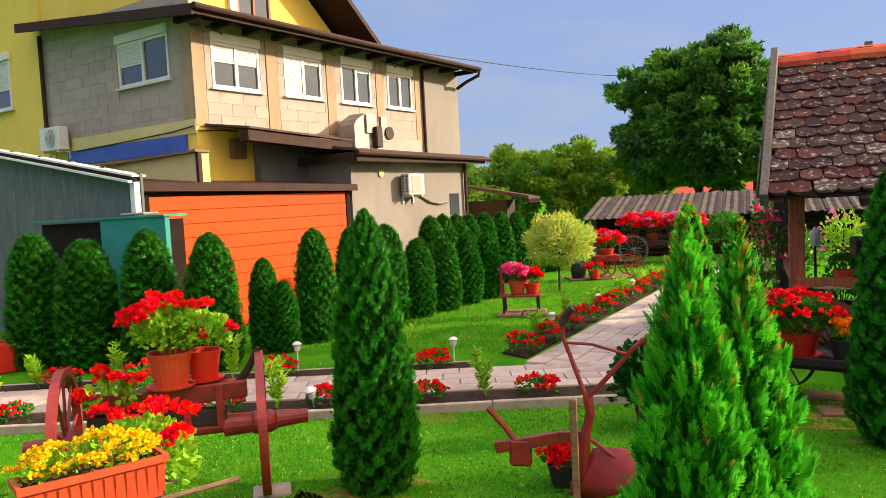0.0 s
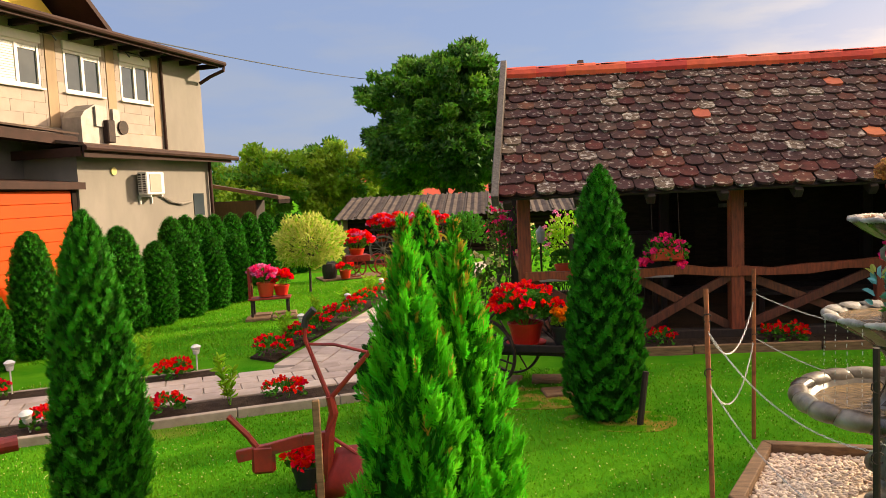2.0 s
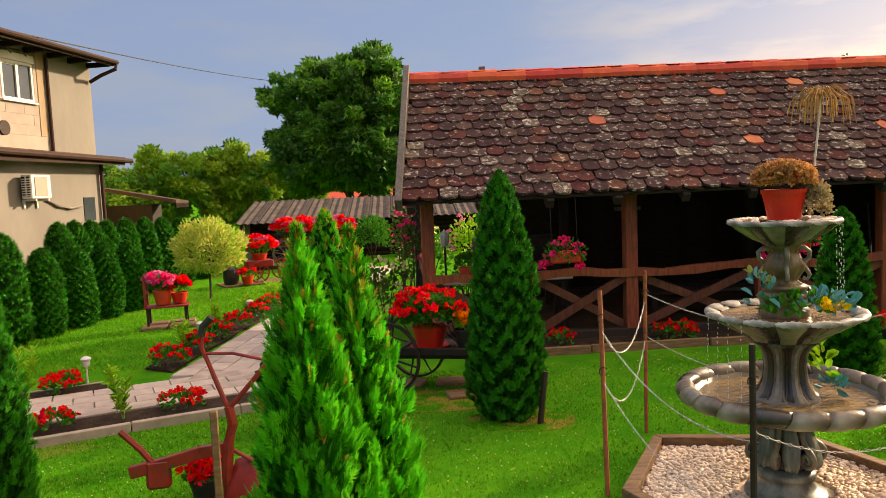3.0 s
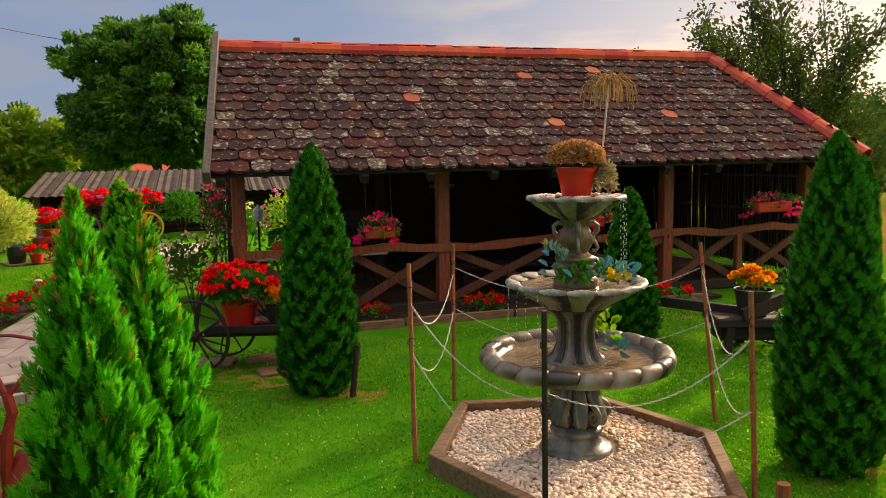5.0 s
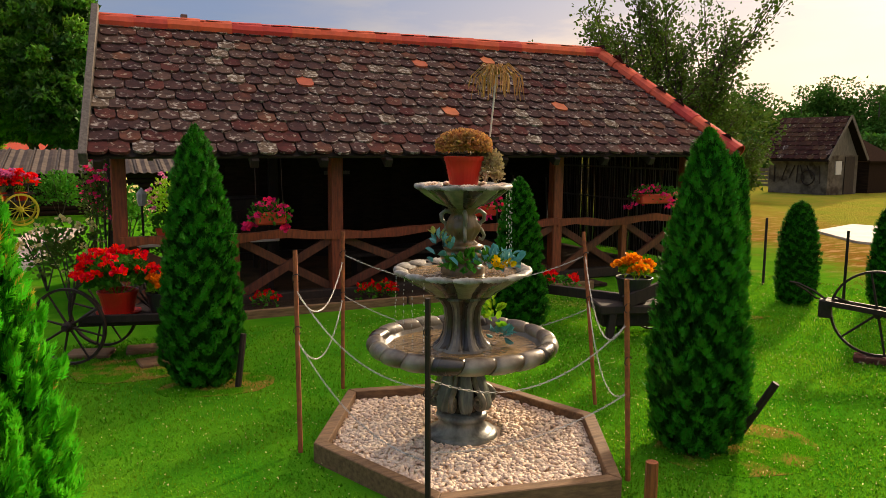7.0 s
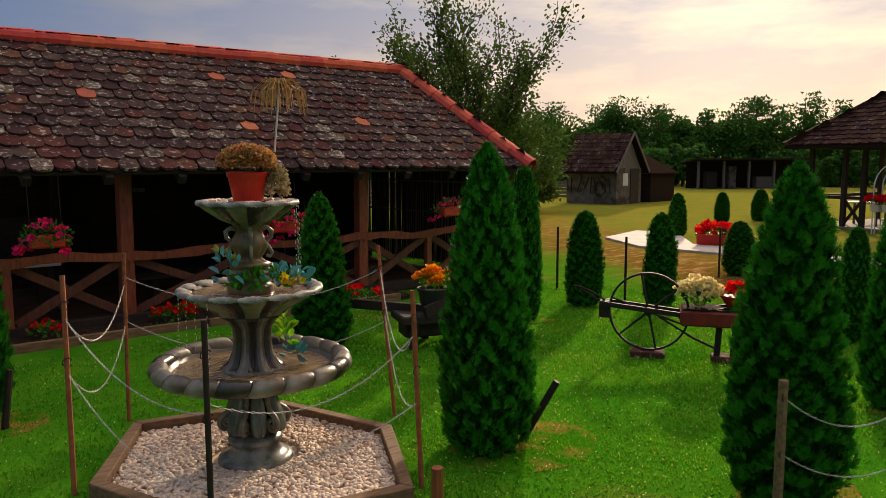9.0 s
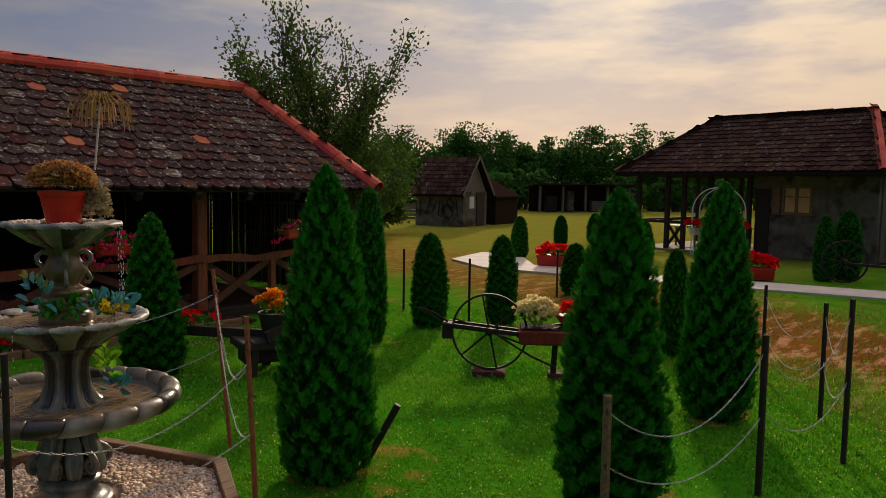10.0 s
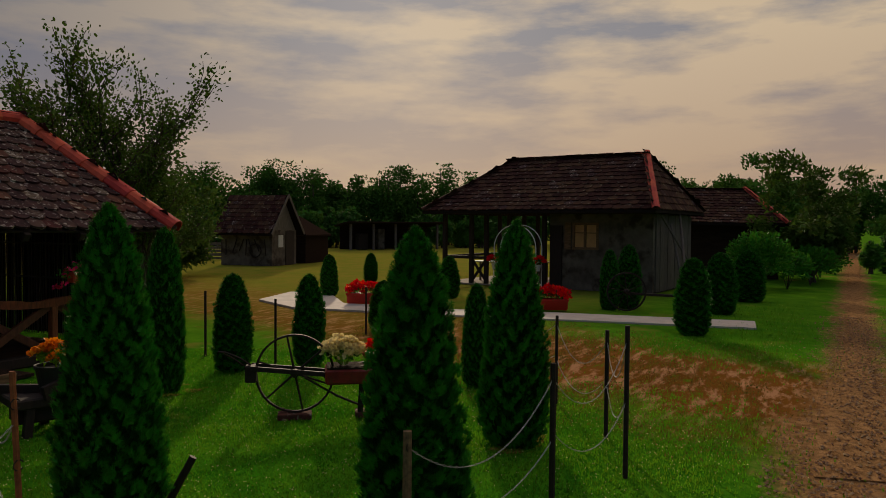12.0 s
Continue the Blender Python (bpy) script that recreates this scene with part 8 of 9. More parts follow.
# fore-carriage of an old wagon with geraniums on it
def build_axle():
    ax = Vector((0.81, 0.5864, 0))
    pr = Vector((-0.5864, 0.81, 0))
    o = Vector((-3.40, 4.57, 0))
    m = Matrix(((ax.x, pr.x, 0, o.x), (ax.y, pr.y, 0, o.y), (0, 0, 1, 0), (0, 0, 0, 1)))
    t = thing("wagon_axle", m, "red-painted old wagon axle with two iron wheels", "wagon")
    spoked_wheel("wheel", t, (0, 0, 0.54), (1, 0, 0), 0.53, 10, IRON_RED, 0.045, 0.06, 0.085, 0.34)
    spoked_wheel("wheel", t, (-1.35, 0, 0.54), (1, 0.06, 0), 0.53, 10, IRON_RED, 0.05, 0.06, 0.085, 0.34)
    part("axle", rod(bmesh.new(), (-1.62, 0, 0.54), (0.33, 0, 0.55), 0.055, n=12), IRON_RED, t)
    part("axle_cap", rod(bmesh.new(), (-0.28, 0, 0.545), (-0.08, 0, 0.545), 0.085, 0.075, 14), IRON_RED, t)
    part("axle_cap", rod(bmesh.new(), (0.10, 0, 0.55), (0.25, 0, 0.55), 0.07, 0.055, 14), IRON_RED, t)
    part("bolster", beam(bmesh.new(), (-1.22, 0.02, 0.79), (-0.10, 0.02, 0.81), 0.14, 0.13), IRON_RED, t, "heavy red bolster beam")
    part("axle_bed", beam(bmesh.new(), (-1.2, 0, 0.66), (-0.25, 0, 0.62), 0.12, 0.12), DARKWOOD, t)
    part("stake_horn", tube(bmesh.new(), [(-0.2, 0.02, 0.80), (-0.08, 0.02, 0.95), (0.0, 0.02, 1.10)], 0.035, 7, 0.022), DARKWOOD, t)
    for x in (-1.0, -0.55, -0.32):
        part("strap", boxes((x, x + 0.05, -0.08, 0.10, 0.55, 0.86)), IRON_RED, t)
    part("drawbar", beam(bmesh.new(), (-0.7, -0.1, 0.62), (-0.7, 0.9, 0.5), 0.09, 0.09), DARKWOOD, t)
    bk = thing("stone_block", m @ pose(0.02, -0.05, 0), "flat stone under the wagon wheel", "stone")
    part("stone", boxes((-0.13, 0.15, -0.10, 0.14, -0.02, 0.03), bevel=0.01), KERB, bk)
    flower_pot(m @ pose(-0.62, -0.03, 0.875), 61, TERRACOTTA, 0.155, 0.25, 0.29, 0.40, PETAL_RED, LEAF_PALE, heads=13, head_r=0.050, petal_size=0.036, petal_n=40, label="terracotta pot of red geraniums on the wagon axle", ribs=22, leaf_n=420, leaf_size=0.075)
    flower_pot(m @ pose(-0.40, 0.10, 0.875), 62, REDPOT, 0.13, 0.22, 0.24, 0.34, PETAL_RED, LEAF_PALE, heads=8, head_r=0.050, petal_size=0.036, petal_n=40, label="red pot of geraniums on the wagon axle", leaf_n=260, leaf_size=0.07)
    r = np.random.default_rng(64)
    tr = thing("trailing_geranium", m @ pose(-1.0, -0.14, 0.80), "red geranium trailing over the wagon axle", "flowers")
    foliage("foliage", tr, r, 110, (0, 0, 0.05), (0.16, 0.14, 0.20), 0.06, LEAF_PALE, 0.95)
    blossoms("blossom", tr, r, dome_points(r, 9, (0.0, -0.04, 0.05), (0.22, 0.18, 0.22), -0.4), 0.052, 40, 0.036, PETAL_RED)


build_axle()


def window_box(m, L, petals, label, seed, material, leaf=None, trail=0.0):
    r = np.random.default_rng(seed)
    t = thing("window_box", m, label, "planter")
    bm = bmesh.new()
    n = int(L / 0.04)
    # ribbed trough: tapered sides with fine upright ribs
    for side in (-1, 1):
        for i in range(n):
            x0, x1 = -L / 2 + L * i / n + 0.006, -L / 2 + L * (i + 1) / n - 0.006
            v = [bm.verts.new(c) for c in ((x0, side * 0.082, 0.02), (x1, side * 0.082, 0.02), (x1, side * 0.103, 0.14), (x0, side * 0.103, 0.14))]
            bm.faces.new(v if side < 0 else v[::-1])
    tagged(part("rib", bm, material, t), kind="stuff")
    bm = bmesh.new()
    lo = [bm.verts.new(c) for c in ((-L / 2 + 0.02, -0.078, 0), (L / 2 - 0.02, -0.078, 0), (L / 2 - 0.02, 0.078, 0), (-L / 2 + 0.02, 0.078, 0))]
    hi = [bm.verts.new(c) for c in ((-L / 2, -0.1, 0.155), (L / 2, -0.1, 0.155), (L / 2, 0.1, 0.155), (-L / 2, 0.1, 0.155))]
    bm.faces.new(lo[::-1])
    for i in range(4):
        j = (i + 1) % 4
        bm.faces.new((lo[i], lo[j], hi[j], hi[i]))
    part("trough", bm, material, t)
    part("rim", boxes((-L / 2 - 0.012, L / 2 + 0.012, -0.116, -0.098, 0.15, 0.18), (-L / 2 - 0.012, L / 2 + 0.012, 0.098, 0.116, 0.15, 0.18), (-L / 2 - 0.012, -L / 2 + 0.006, -0.098, 0.098, 0.15, 0.18), (L / 2 - 0.006, L / 2 + 0.012, -0.098, 0.098, 0.15, 0.18)), material, t)
    part("soil", boxes((-L / 2 + 0.006, L / 2 - 0.006, -0.096, 0.096, 0.13, 0.152)), SOIL, t)
    k = int(260 * L / 0.7)
    foliage("foliage", t, r, int(2.2 * k), (0, 0, 0.19), (L * 0.52, 0.12, 0.11 + 0.4 * trail), 0.030, leaf or LEAF, 0.6)
    for pm, cnt, hr, ps in petals:
        p = dome_points(r, cnt, (0, 0, 0.2), (L * 0.54, 0.15, 0.17 + trail), 0.0)
        blossoms("blossom", t, r, p, hr, 14, ps, pm)
    return t


window_box(pose(-2.30, 2.03, 1.03, -3, 0, 60) @ Matrix.Diagonal((0.92, 0.9, 0.9, 1)), 0.54, ((PETAL_YELLOW, 96, 0.017, 0.018),), "terracotta window box full of yellow violas", 71, TERRACOTTA, LEAF_PALE, trail=-0.06)
st = thing("trestle", pose(-2.30, 2.03, 0.045, 0, 0, 60), "rough dark wooden trestle under the window box", "trestle")
part("board", boxes((-0.22, 0.20, -0.05, 0.05, 0.935, 0.985), bevel=0.01), DARKWOOD, st)
for x in (-0.18, 0.16):
    for y in (-0.05, 0.05):
        part("leg", beam(bmesh.new(), (x, y, -0.05), (x * 0.9, y * 0.7, 0.935), 0.035, 0.035), DARKWOOD, st)
part("handle", rod(bmesh.new(), (0.12, -0.02, 0.955), (0.52, -0.12, 0.99), 0.012), FRAMEWOOD, st)
r_ = np.random.default_rng(72)
gr = thing("geranium", pose(-2.62, 2.62, 0.98), "loose red geraniums behind the window box", "flowers")
foliage("foliage", gr, r_, 1100, (0.02, -0.04, 0.0), (0.25, 0.25, 0.20), 0.036, LEAF_PALE, 0.95)
blossoms("blossom", gr, r_, dome_points(r_, 12, (0.0, 0, 0.08), (0.30, 0.32, 0.20), 0.0), 0.045, 40, 0.034, PETAL_RED)
gs = thing("trestle", pose(-2.62, 2.62, 0), "dark wooden stand under the geraniums", "stand")
part("board", boxes((-0.10, 0.10, -0.08, 0.08, 0.86, 0.90)), DARKWOOD, gs)
for x in (-0.07, 0.07):
    part("leg", beam(bmesh.new(), (x, 0, 0), (x, 0, 0.86), 0.035, 0.035), DARKWOOD, gs)


# horse-drawn plough set up as an ornament
def build_plough():
    rgt, fwd = Vector((0.983, 0.184, 0)), Vector((-0.184, 0.983, 0))
    o = Vector((-1.07, 5.07, 0))
    m = Matrix(((rgt.x, fwd.x, 0, o.x), (rgt.y, fwd.y, 0, o.y), (0, 0, 1, 0), (0, 0, 0, 1)))
    t = thing("plough", m, "old red-painted iron plough standing on the lawn", "plough")
    part("stilt", tube(bmesh.new(), [(0.0, 0, 0.70), (-0.08, 0.05, 0.92), (-0.15, 0.08, 1.12), (-0.14, 0.08, 1.24), (-0.09, 0.06, 1.31)], 0.017, 7), IRON_RED, t)
    part("grip", tube(bmesh.new(), [(-0.15, 0.08, 1.20), (-0.135, 0.08, 1.26), (-0.075, 0.06, 1.325)], 0.026, 8), BLACKPOT, t, "dark handle grip")
    part("stilt", tube(bmesh.new(), [(0.0, 0, 0.70), (0.16, -0.05, 0.88), (0.33, -0.1, 1.08), (0.44, -0.12, 1.17), (0.57, -0.14, 1.20)], 0.017, 7), IRON_RED, t)
    part("crossbar", tube(bmesh.new(), [(-0.14, 0.08, 1.08), (0.05, 0.0, 1.08), (0.27, -0.09, 1.03)], 0.011, 6), IRON_RED, t)
    part("standard", tube(bmesh.new(), [(-0.02, 0, 0.02), (-0.04, 0, 0.25), (-0.02, 0, 0.45), (0.02, 0, 0.60), (0.0, 0, 0.72)], 0.045, 8, 0.03), IRON_RED, t)
    bm = bmesh.new()
    pts = [(0.0, 0, 0.44), (-0.2, 0.03, 0.42), (-0.42, 0.05, 0.37), (-0.66, 0.06, 0.33)]
    for a, b in zip(pts, pts[1:]):
        beam(bm, a, b, 0.05, 0.08)
    part("beam", bm, IRON_RED, t)
    part("hitch", boxes((-0.56, -0.40, 0.02, 0.09, 0.20, 0.40), bevel=0.02), IRON_RED, t)
    part("coulter", tube(bmesh.new(), [(-0.70, 0.05, 0.62), (-0.58, 0.05, 0.48), (-0.46, 0.05, 0.30)], 0.022, 6), IRON_RED, t)
    # curved mouldboard
    bm = bmesh.new()
    n = 9
    rows = []
    for i in range(n):
        u = i / (n - 1)
        lo = Vector((-0.10 + 0.30 * u, -0.02 - 0.26 * u ** 1.5, 0.01 + 0.14 * u ** 2))
        hi = Vector((0.02 + 0.38 * u, 0.03 - 0.20 * u ** 1.4, 0.34 + 0.03 * math.sin(3 * u)))
        rows.append([lo.lerp(hi, v) + Vector((0, -0.05 * math.sin(math.pi * v), 0)) for v in np.linspace(0, 1, 5)])
    vs = [[bm.verts.new(p) for p in row] for row in rows]
    for a, b in zip(vs, vs[1:]):
        for j in range(4):
            bm.faces.new((a[j], b[j], b[j + 1], a[j + 1]))
    g = bmesh.ops.extrude_face_region(bm, geom=bm.faces[:])
    bmesh.ops.translate(bm, vec=(0.004, 0.012, 0), verts=[v for v in g["geom"] if isinstance(v, bmesh.types.BMVert)])
    bmesh.ops.recalc_face_normals(bm, faces=bm.faces)
    part("mouldboard", bm, IRON_RED, t, "curved red mouldboard", smooth=True)
    part("brace", rod(bmesh.new(), (0.0, 0.02, 0.42), (0.30, -0.12, 0.24), 0.014), IRON_RED, t)
    part("landside", boxes((-0.14, 0.12, 0.03, 0.06, 0.0, 0.09)), IRON_RED, t)
    s = thing("stake", m @ pose(-0.09, -0.14, 0), "weathered wooden stake beside the plough", "stake")
    part("shaft", boxes((-0.025, 0.025, -0.02, 0.02, -0.02, 0.74), bevel=0.006), FRAMEWOOD, s)
    flower_pot(m @ pose(-0.20, 0.22, 0.0), 81, BLACKPOT, 0.11, 0.16, 0.15, 0.14, PETAL_RED, heads=12, head_r=0.04, petal_size=0.04, label="black pot of red flowers behind the plough", saucer=False, leaf_n=90)


build_plough()


# chair-bench with flower pots on flat stones
def build_bench():
    m = pose(-3.82, 12.85, 0, 0, 0, 12)
    s = thing("stone_slab", m, "flat yellowish stones laid under the bench", "stone")
    for k, (x, y, w, d) in enumerate(((-0.42, -0.25, 0.42, 0.32), (0.02, -0.27, 0.44, 0.34), (-0.38, 0.09, 0.38, 0.3), (0.03, 0.1, 0.4, 0.3))):
        part("stone", boxes((x, x + w, y, y + d, -0.01, 0.05 + 0.006 * k), bevel=0.015), FRAMEWOOD, s)
    b = thing("bench", m @ pose(0, 0, 0.06), "small red-brown wooden bench holding flower pots", "bench")
    for k in range(3):
        part("seat_slat", boxes((-0.36, 0.36, -0.2 + k * 0.13, -0.085 + k * 0.13, 0.29, 0.32), bevel=0.005), IRON_RED, b)
    for x in (-0.32, 0.28):
        for y in (-0.17, 0.15):
            part("leg", boxes((x, x + 0.04, y, y + 0.04, 0, 0.288)), IRON, b)
    for y in (-0.17, 0.15):
        part("back_post", boxes((-0.345, -0.305, y - 0.002, y + 0.04, 0.322, 0.85)), IRON_RED, b)
    for z in (0.52, 0.74):
        part("back_rail", boxes((-0.34, -0.31, -0.128, 0.148, z, z + 0.05)), IRON_RED, b)
    flower_pot(m @ pose(-0.06, 0, 0.385), 91, TERRACOTTA, 0.16, 0.24, 0.25, 0.30, (PETAL_ROSE, PETAL_PINK), heads=30, head_r=0.055, petal_size=0.05, label="terracotta pot of pink geraniums on the bench", leaf_n=220, saucer=False)
    flower_pot(m @ pose(0.20, 0.05, 0.385), 92, REDPOT, 0.14, 0.18, 0.18, 0.24, PETAL_RED, heads=26, head_r=0.05, petal_size=0.05, label="red pot of red flowers on the bench", leaf_n=120, saucer=False)


build_bench()


# small wagons with flowers deeper in the garden
def build_far_wagons():
    m = pose(-3.35, 18.9, 0, 0, 0, 25)
    t = thing("seed_cart", m, "rusty old seed cart heaped with red flowers", "cart")
    part("frame", beam(bmesh.new(), (-0.7, 0, 0.34), (0.75, 0, 0.34), 0.12, 0.09), IRON, t)
    for x in (-0.1, 0.62):
        spoked_wheel("wheel", t, (x, -0.28, 0.27), (0, 1, 0), 0.26, 8, IRON_RED, 0.03, 0.03, 0.04, 0.12)
        spoked_wheel("wheel", t, (x, 0.28, 0.27), (0, 1, 0), 0.26, 8, IRON_RED, 0.03, 0.03, 0.04, 0.12)
    part("box", boxes((-0.35, 0.3, -0.2, 0.2, 0.39, 0.56), bevel=0.02), IRON_RED, t)
    part("barrel", lathe([(0.16, 0.02), (0.19, 0.2), (0.18, 0.4), (0.14, 0.45)], 18), BLACKPOT, t).location = (-0.75, -0.1, 0)
    part("slab", boxes((-1.0, 0.9, -0.45, 0.45, -0.01, 0.03), bevel=0.01), FRAMEWOOD, t)
    flower_pot(m @ pose(0.0, 0, 0.5), 101, REDPOT, 0.2, 0.2, 0.42, 0.42, (PETAL_RED, PETAL_RED, PETAL_ROSE), heads=64, head_r=0.065, petal_size=0.065, label="heap of red geraniums on the old cart", leaf_n=300, saucer=False)
    flower_pot(m @ pose(-0.45, -0.5, 0.03), 102, REDPOT, 0.15, 0.2, 0.18, 0.18, PETAL_RED, heads=10, head_r=0.05, petal_size=0.05, label="red pot of flowers beside the old cart", leaf_n=120, saucer=False)
    m = pose(-2.45, 22.6, 0, 0, 0, 8)
    t = thing("ladder_wagon", m, "wooden ladder wagon with yellow wheels full of red flowers", "wagon")
    for x in (-0.75, 0.85):
        for y in (-0.45, 0.45):
            spoked_wheel("wheel", t, (x, y, 0.42), (0, 1, 0), 0.42, 10, PETAL_PAINT if x > 0 else OLDWOOD, 0.05, 0.05, 0.07, 0.2)
    part("bed", boxes((-1.0, 1.1, -0.35, 0.35, 0.50, 0.62), bevel=0.02), DARKWOOD, t)
    for y in (-0.38, 0.38):
        for z in (0.75, 1.0):
            part("ladder_rail", beam(bmesh.new(), (-1.1, y, z), (1.2, y, z + 0.08), 0.05, 0.05), DARKWOOD, t)
        for k in range(7):
            part("rung", rod(bmesh.new(), (-1.0 + k * 0.34, y, 0.62), (-1.0 + k * 0.34, y * 1.1, 1.08), 0.02, n=5), DARKWOOD, t)
    for k, x in enumerate((-0.75, -0.2, 0.4, 0.9)):
        flower_pot(m @ pose(x, -0.1, 0.63), 110 + k, REDPOT, 0.18, 0.22, 0.40, 0.55, (PETAL_RED, PETAL_RED, PETAL_ROSE), heads=44, head_r=0.075, petal_size=0.075, label="red pot of geraniums on the ladder wagon", leaf_n=150, saucer=False, group="pots on the ladder wagon")


PETAL_PAINT = mat("yellow_wheel_paint", (0.62, 0.47, 0.03), (0.5, 0.36, 0.03), scale=6, rough=0.5, bump=0.1)
build_far_wagons()


# old cart beside the barn: wheel, plank body, pots
def build_barn_cart():
    m = pose(0.40, 7.78, 0, 0, 0, -16)
    t = thing("cart", m, "dark old wooden cart with rusty spoked wheels", "cart")
    spoked_wheel("wheel", t, (-0.42, -0.12, 0.38), (0.25, 1, 0), 0.37, 8, IRON, 0.022, 0.04, 0.05, 0.16)
    spoked_wheel("wheel", t, (-0.30, 0.55, 0.38), (0.25, 1, 0), 0.37, 8, IRON, 0.022, 0.04, 0.05, 0.16)
    part("bed", boxes((-0.35, 0.55, -0.08, 0.5, 0.36, 0.45), bevel=0.015), DARKWOOD, t)
    part("side", boxes((-0.3, 0.55, -0.12, -0.082, 0.40, 0.48), bevel=0.008), DARKWOOD, t)
    part("shaft", beam(bmesh.new(), (0.5, 0.2, 0.42), (0.95, 0.1, 0.40), 0.07, 0.08), DARKWOOD, t)
    for x, y in ((0.42, -0.05), (0.58, -0.02), (0.5, 0.4)):
        part("leg", tube(bmesh.new(), [(x, y, 0.38), (x + 0.03, y, 0.2), (x - 0.02, y, 0.0)], 0.04, 6, 0.035), IRON, t)
    for k in range(9):
        a = 0.2 + k * 0.3
        part("iron_bar", tube(bmesh.new(), [(0.3, 0.15, 0.45), (0.3 + 0.14 * math.cos(a), 0.15, 0.5 + 0.12 * math.sin(a)), (0.3 + 0.3 * math.cos(a), 0.15 + 0.03 * k, 0.46 + 0.3 * math.sin(a) * 0.9)], 0.012, 5), IRON, t)
    part("iron_hoop", tube(bmesh.new(), [(0.42 + 0.16 * math.cos(a), 0.28, 0.62 + 0.16 * math.sin(a)) for a in np.linspace(-0.4, 3.6, 14)], 0.01, 5), IRON, t)
    flower_pot(m @ pose(-0.02, 0.1, 0.45), 121, REDPOT, 0.19, 0.22, 0.35, 0.40, PETAL_RED, heads=36, head_r=0.055, petal_size=0.042, label="big red pot of red geraniums on the cart", leaf_n=620, leaf_size=0.085)
    flower_pot(m @ pose(0.40, 0.04, 0.45), 122, BLACKPOT, 0.14, 0.2, 0.15, 0.16, PETAL_ORANGE, LEAF_PALE, heads=12, head_r=0.045, petal_size=0.045, label="black pot of orange marigolds on the cart", leaf_n=150, saucer=False)
    for k, (x, y, w) in enumerate(((-0.35, 0.25, 0.42), (0.15, 0.35, 0.36), (0.35, -0.15, 0.3))):
        s = thing("stone_slab", m @ pose(x, y, 0, 0, 0, 12 * k), "flat pale stone on the lawn under the cart", "stone", "stones under the cart")
        part("stone", boxes((-w / 2, w / 2, -0.14, 0.14, -0.01, 0.035), bevel=0.012), FRAMEWOOD, s)


build_barn_cart()


def build_trough_cart():
    m = pose(5.35, 6.75, 0, 0, 0, -20)
    t = thing("cart", m, "dark old wooden cart with a long pole", "cart")
    part("pole", beam(bmesh.new(), (-0.9, 0.75, 0.44), (0.25, -0.02, 0.40), 0.07, 0.11), DARKWOOD, t)
    part("bed", boxes((-0.1, 0.65, -0.3, 0.25, 0.28, 0.38), bevel=0.015), DARKWOOD, t)
    part("side", beam(bmesh.new(), (0.15, -0.32, 0.42), (0.85, -0.1, 0.62), 0.05, 0.14), DARKWOOD, t)
    for x, y in ((0.02, -0.25), (0.55, -0.25), (0.3, 0.2)):
        part("leg", beam(bmesh.new(), (x, y, 0), (x + 0.03, y, 0.3), 0.08, 0.08), DARKWOOD, t)
    spoked_wheel("wheel", t, (0.62, 0.1, 0.24), (0.3, 1, 0), 0.23, 8, IRON, 0.02, 0.03, 0.04, 0.1)
    part("axle_block", boxes((-0.05, 0.6, -0.2, 0.1, 0.12, 0.28), bevel=0.02), IRON, t)
    flower_pot(m @ pose(0.33, -0.1, 0.38), 131, BLACKPOT, 0.2, 0.27, 0.19, 0.2, PETAL_ORANGE, LEAF_PALE, heads=16, head_r=0.055, petal_size=0.05, label="black tub of orange marigolds on the cart", leaf_n=240, saucer=False)
    r = np.random.default_rng(133)
    g = thing("impatiens", m @ pose(-0.5, 0.55, 0.45), "red flowers growing along the cart pole", "flowers")
    foliage("foliage", g, r, 130, (0, 0, 0.02), (0.42, 0.16, 0.09), 0.055, LEAF, 0.8)
    blossoms("blossom", g, r, dome_points(r, 22, (0, 0, 0.04), (0.42, 0.17, 0.12), 0.1), 0.035, 12, 0.04, PETAL_RED)


build_trough_cart()


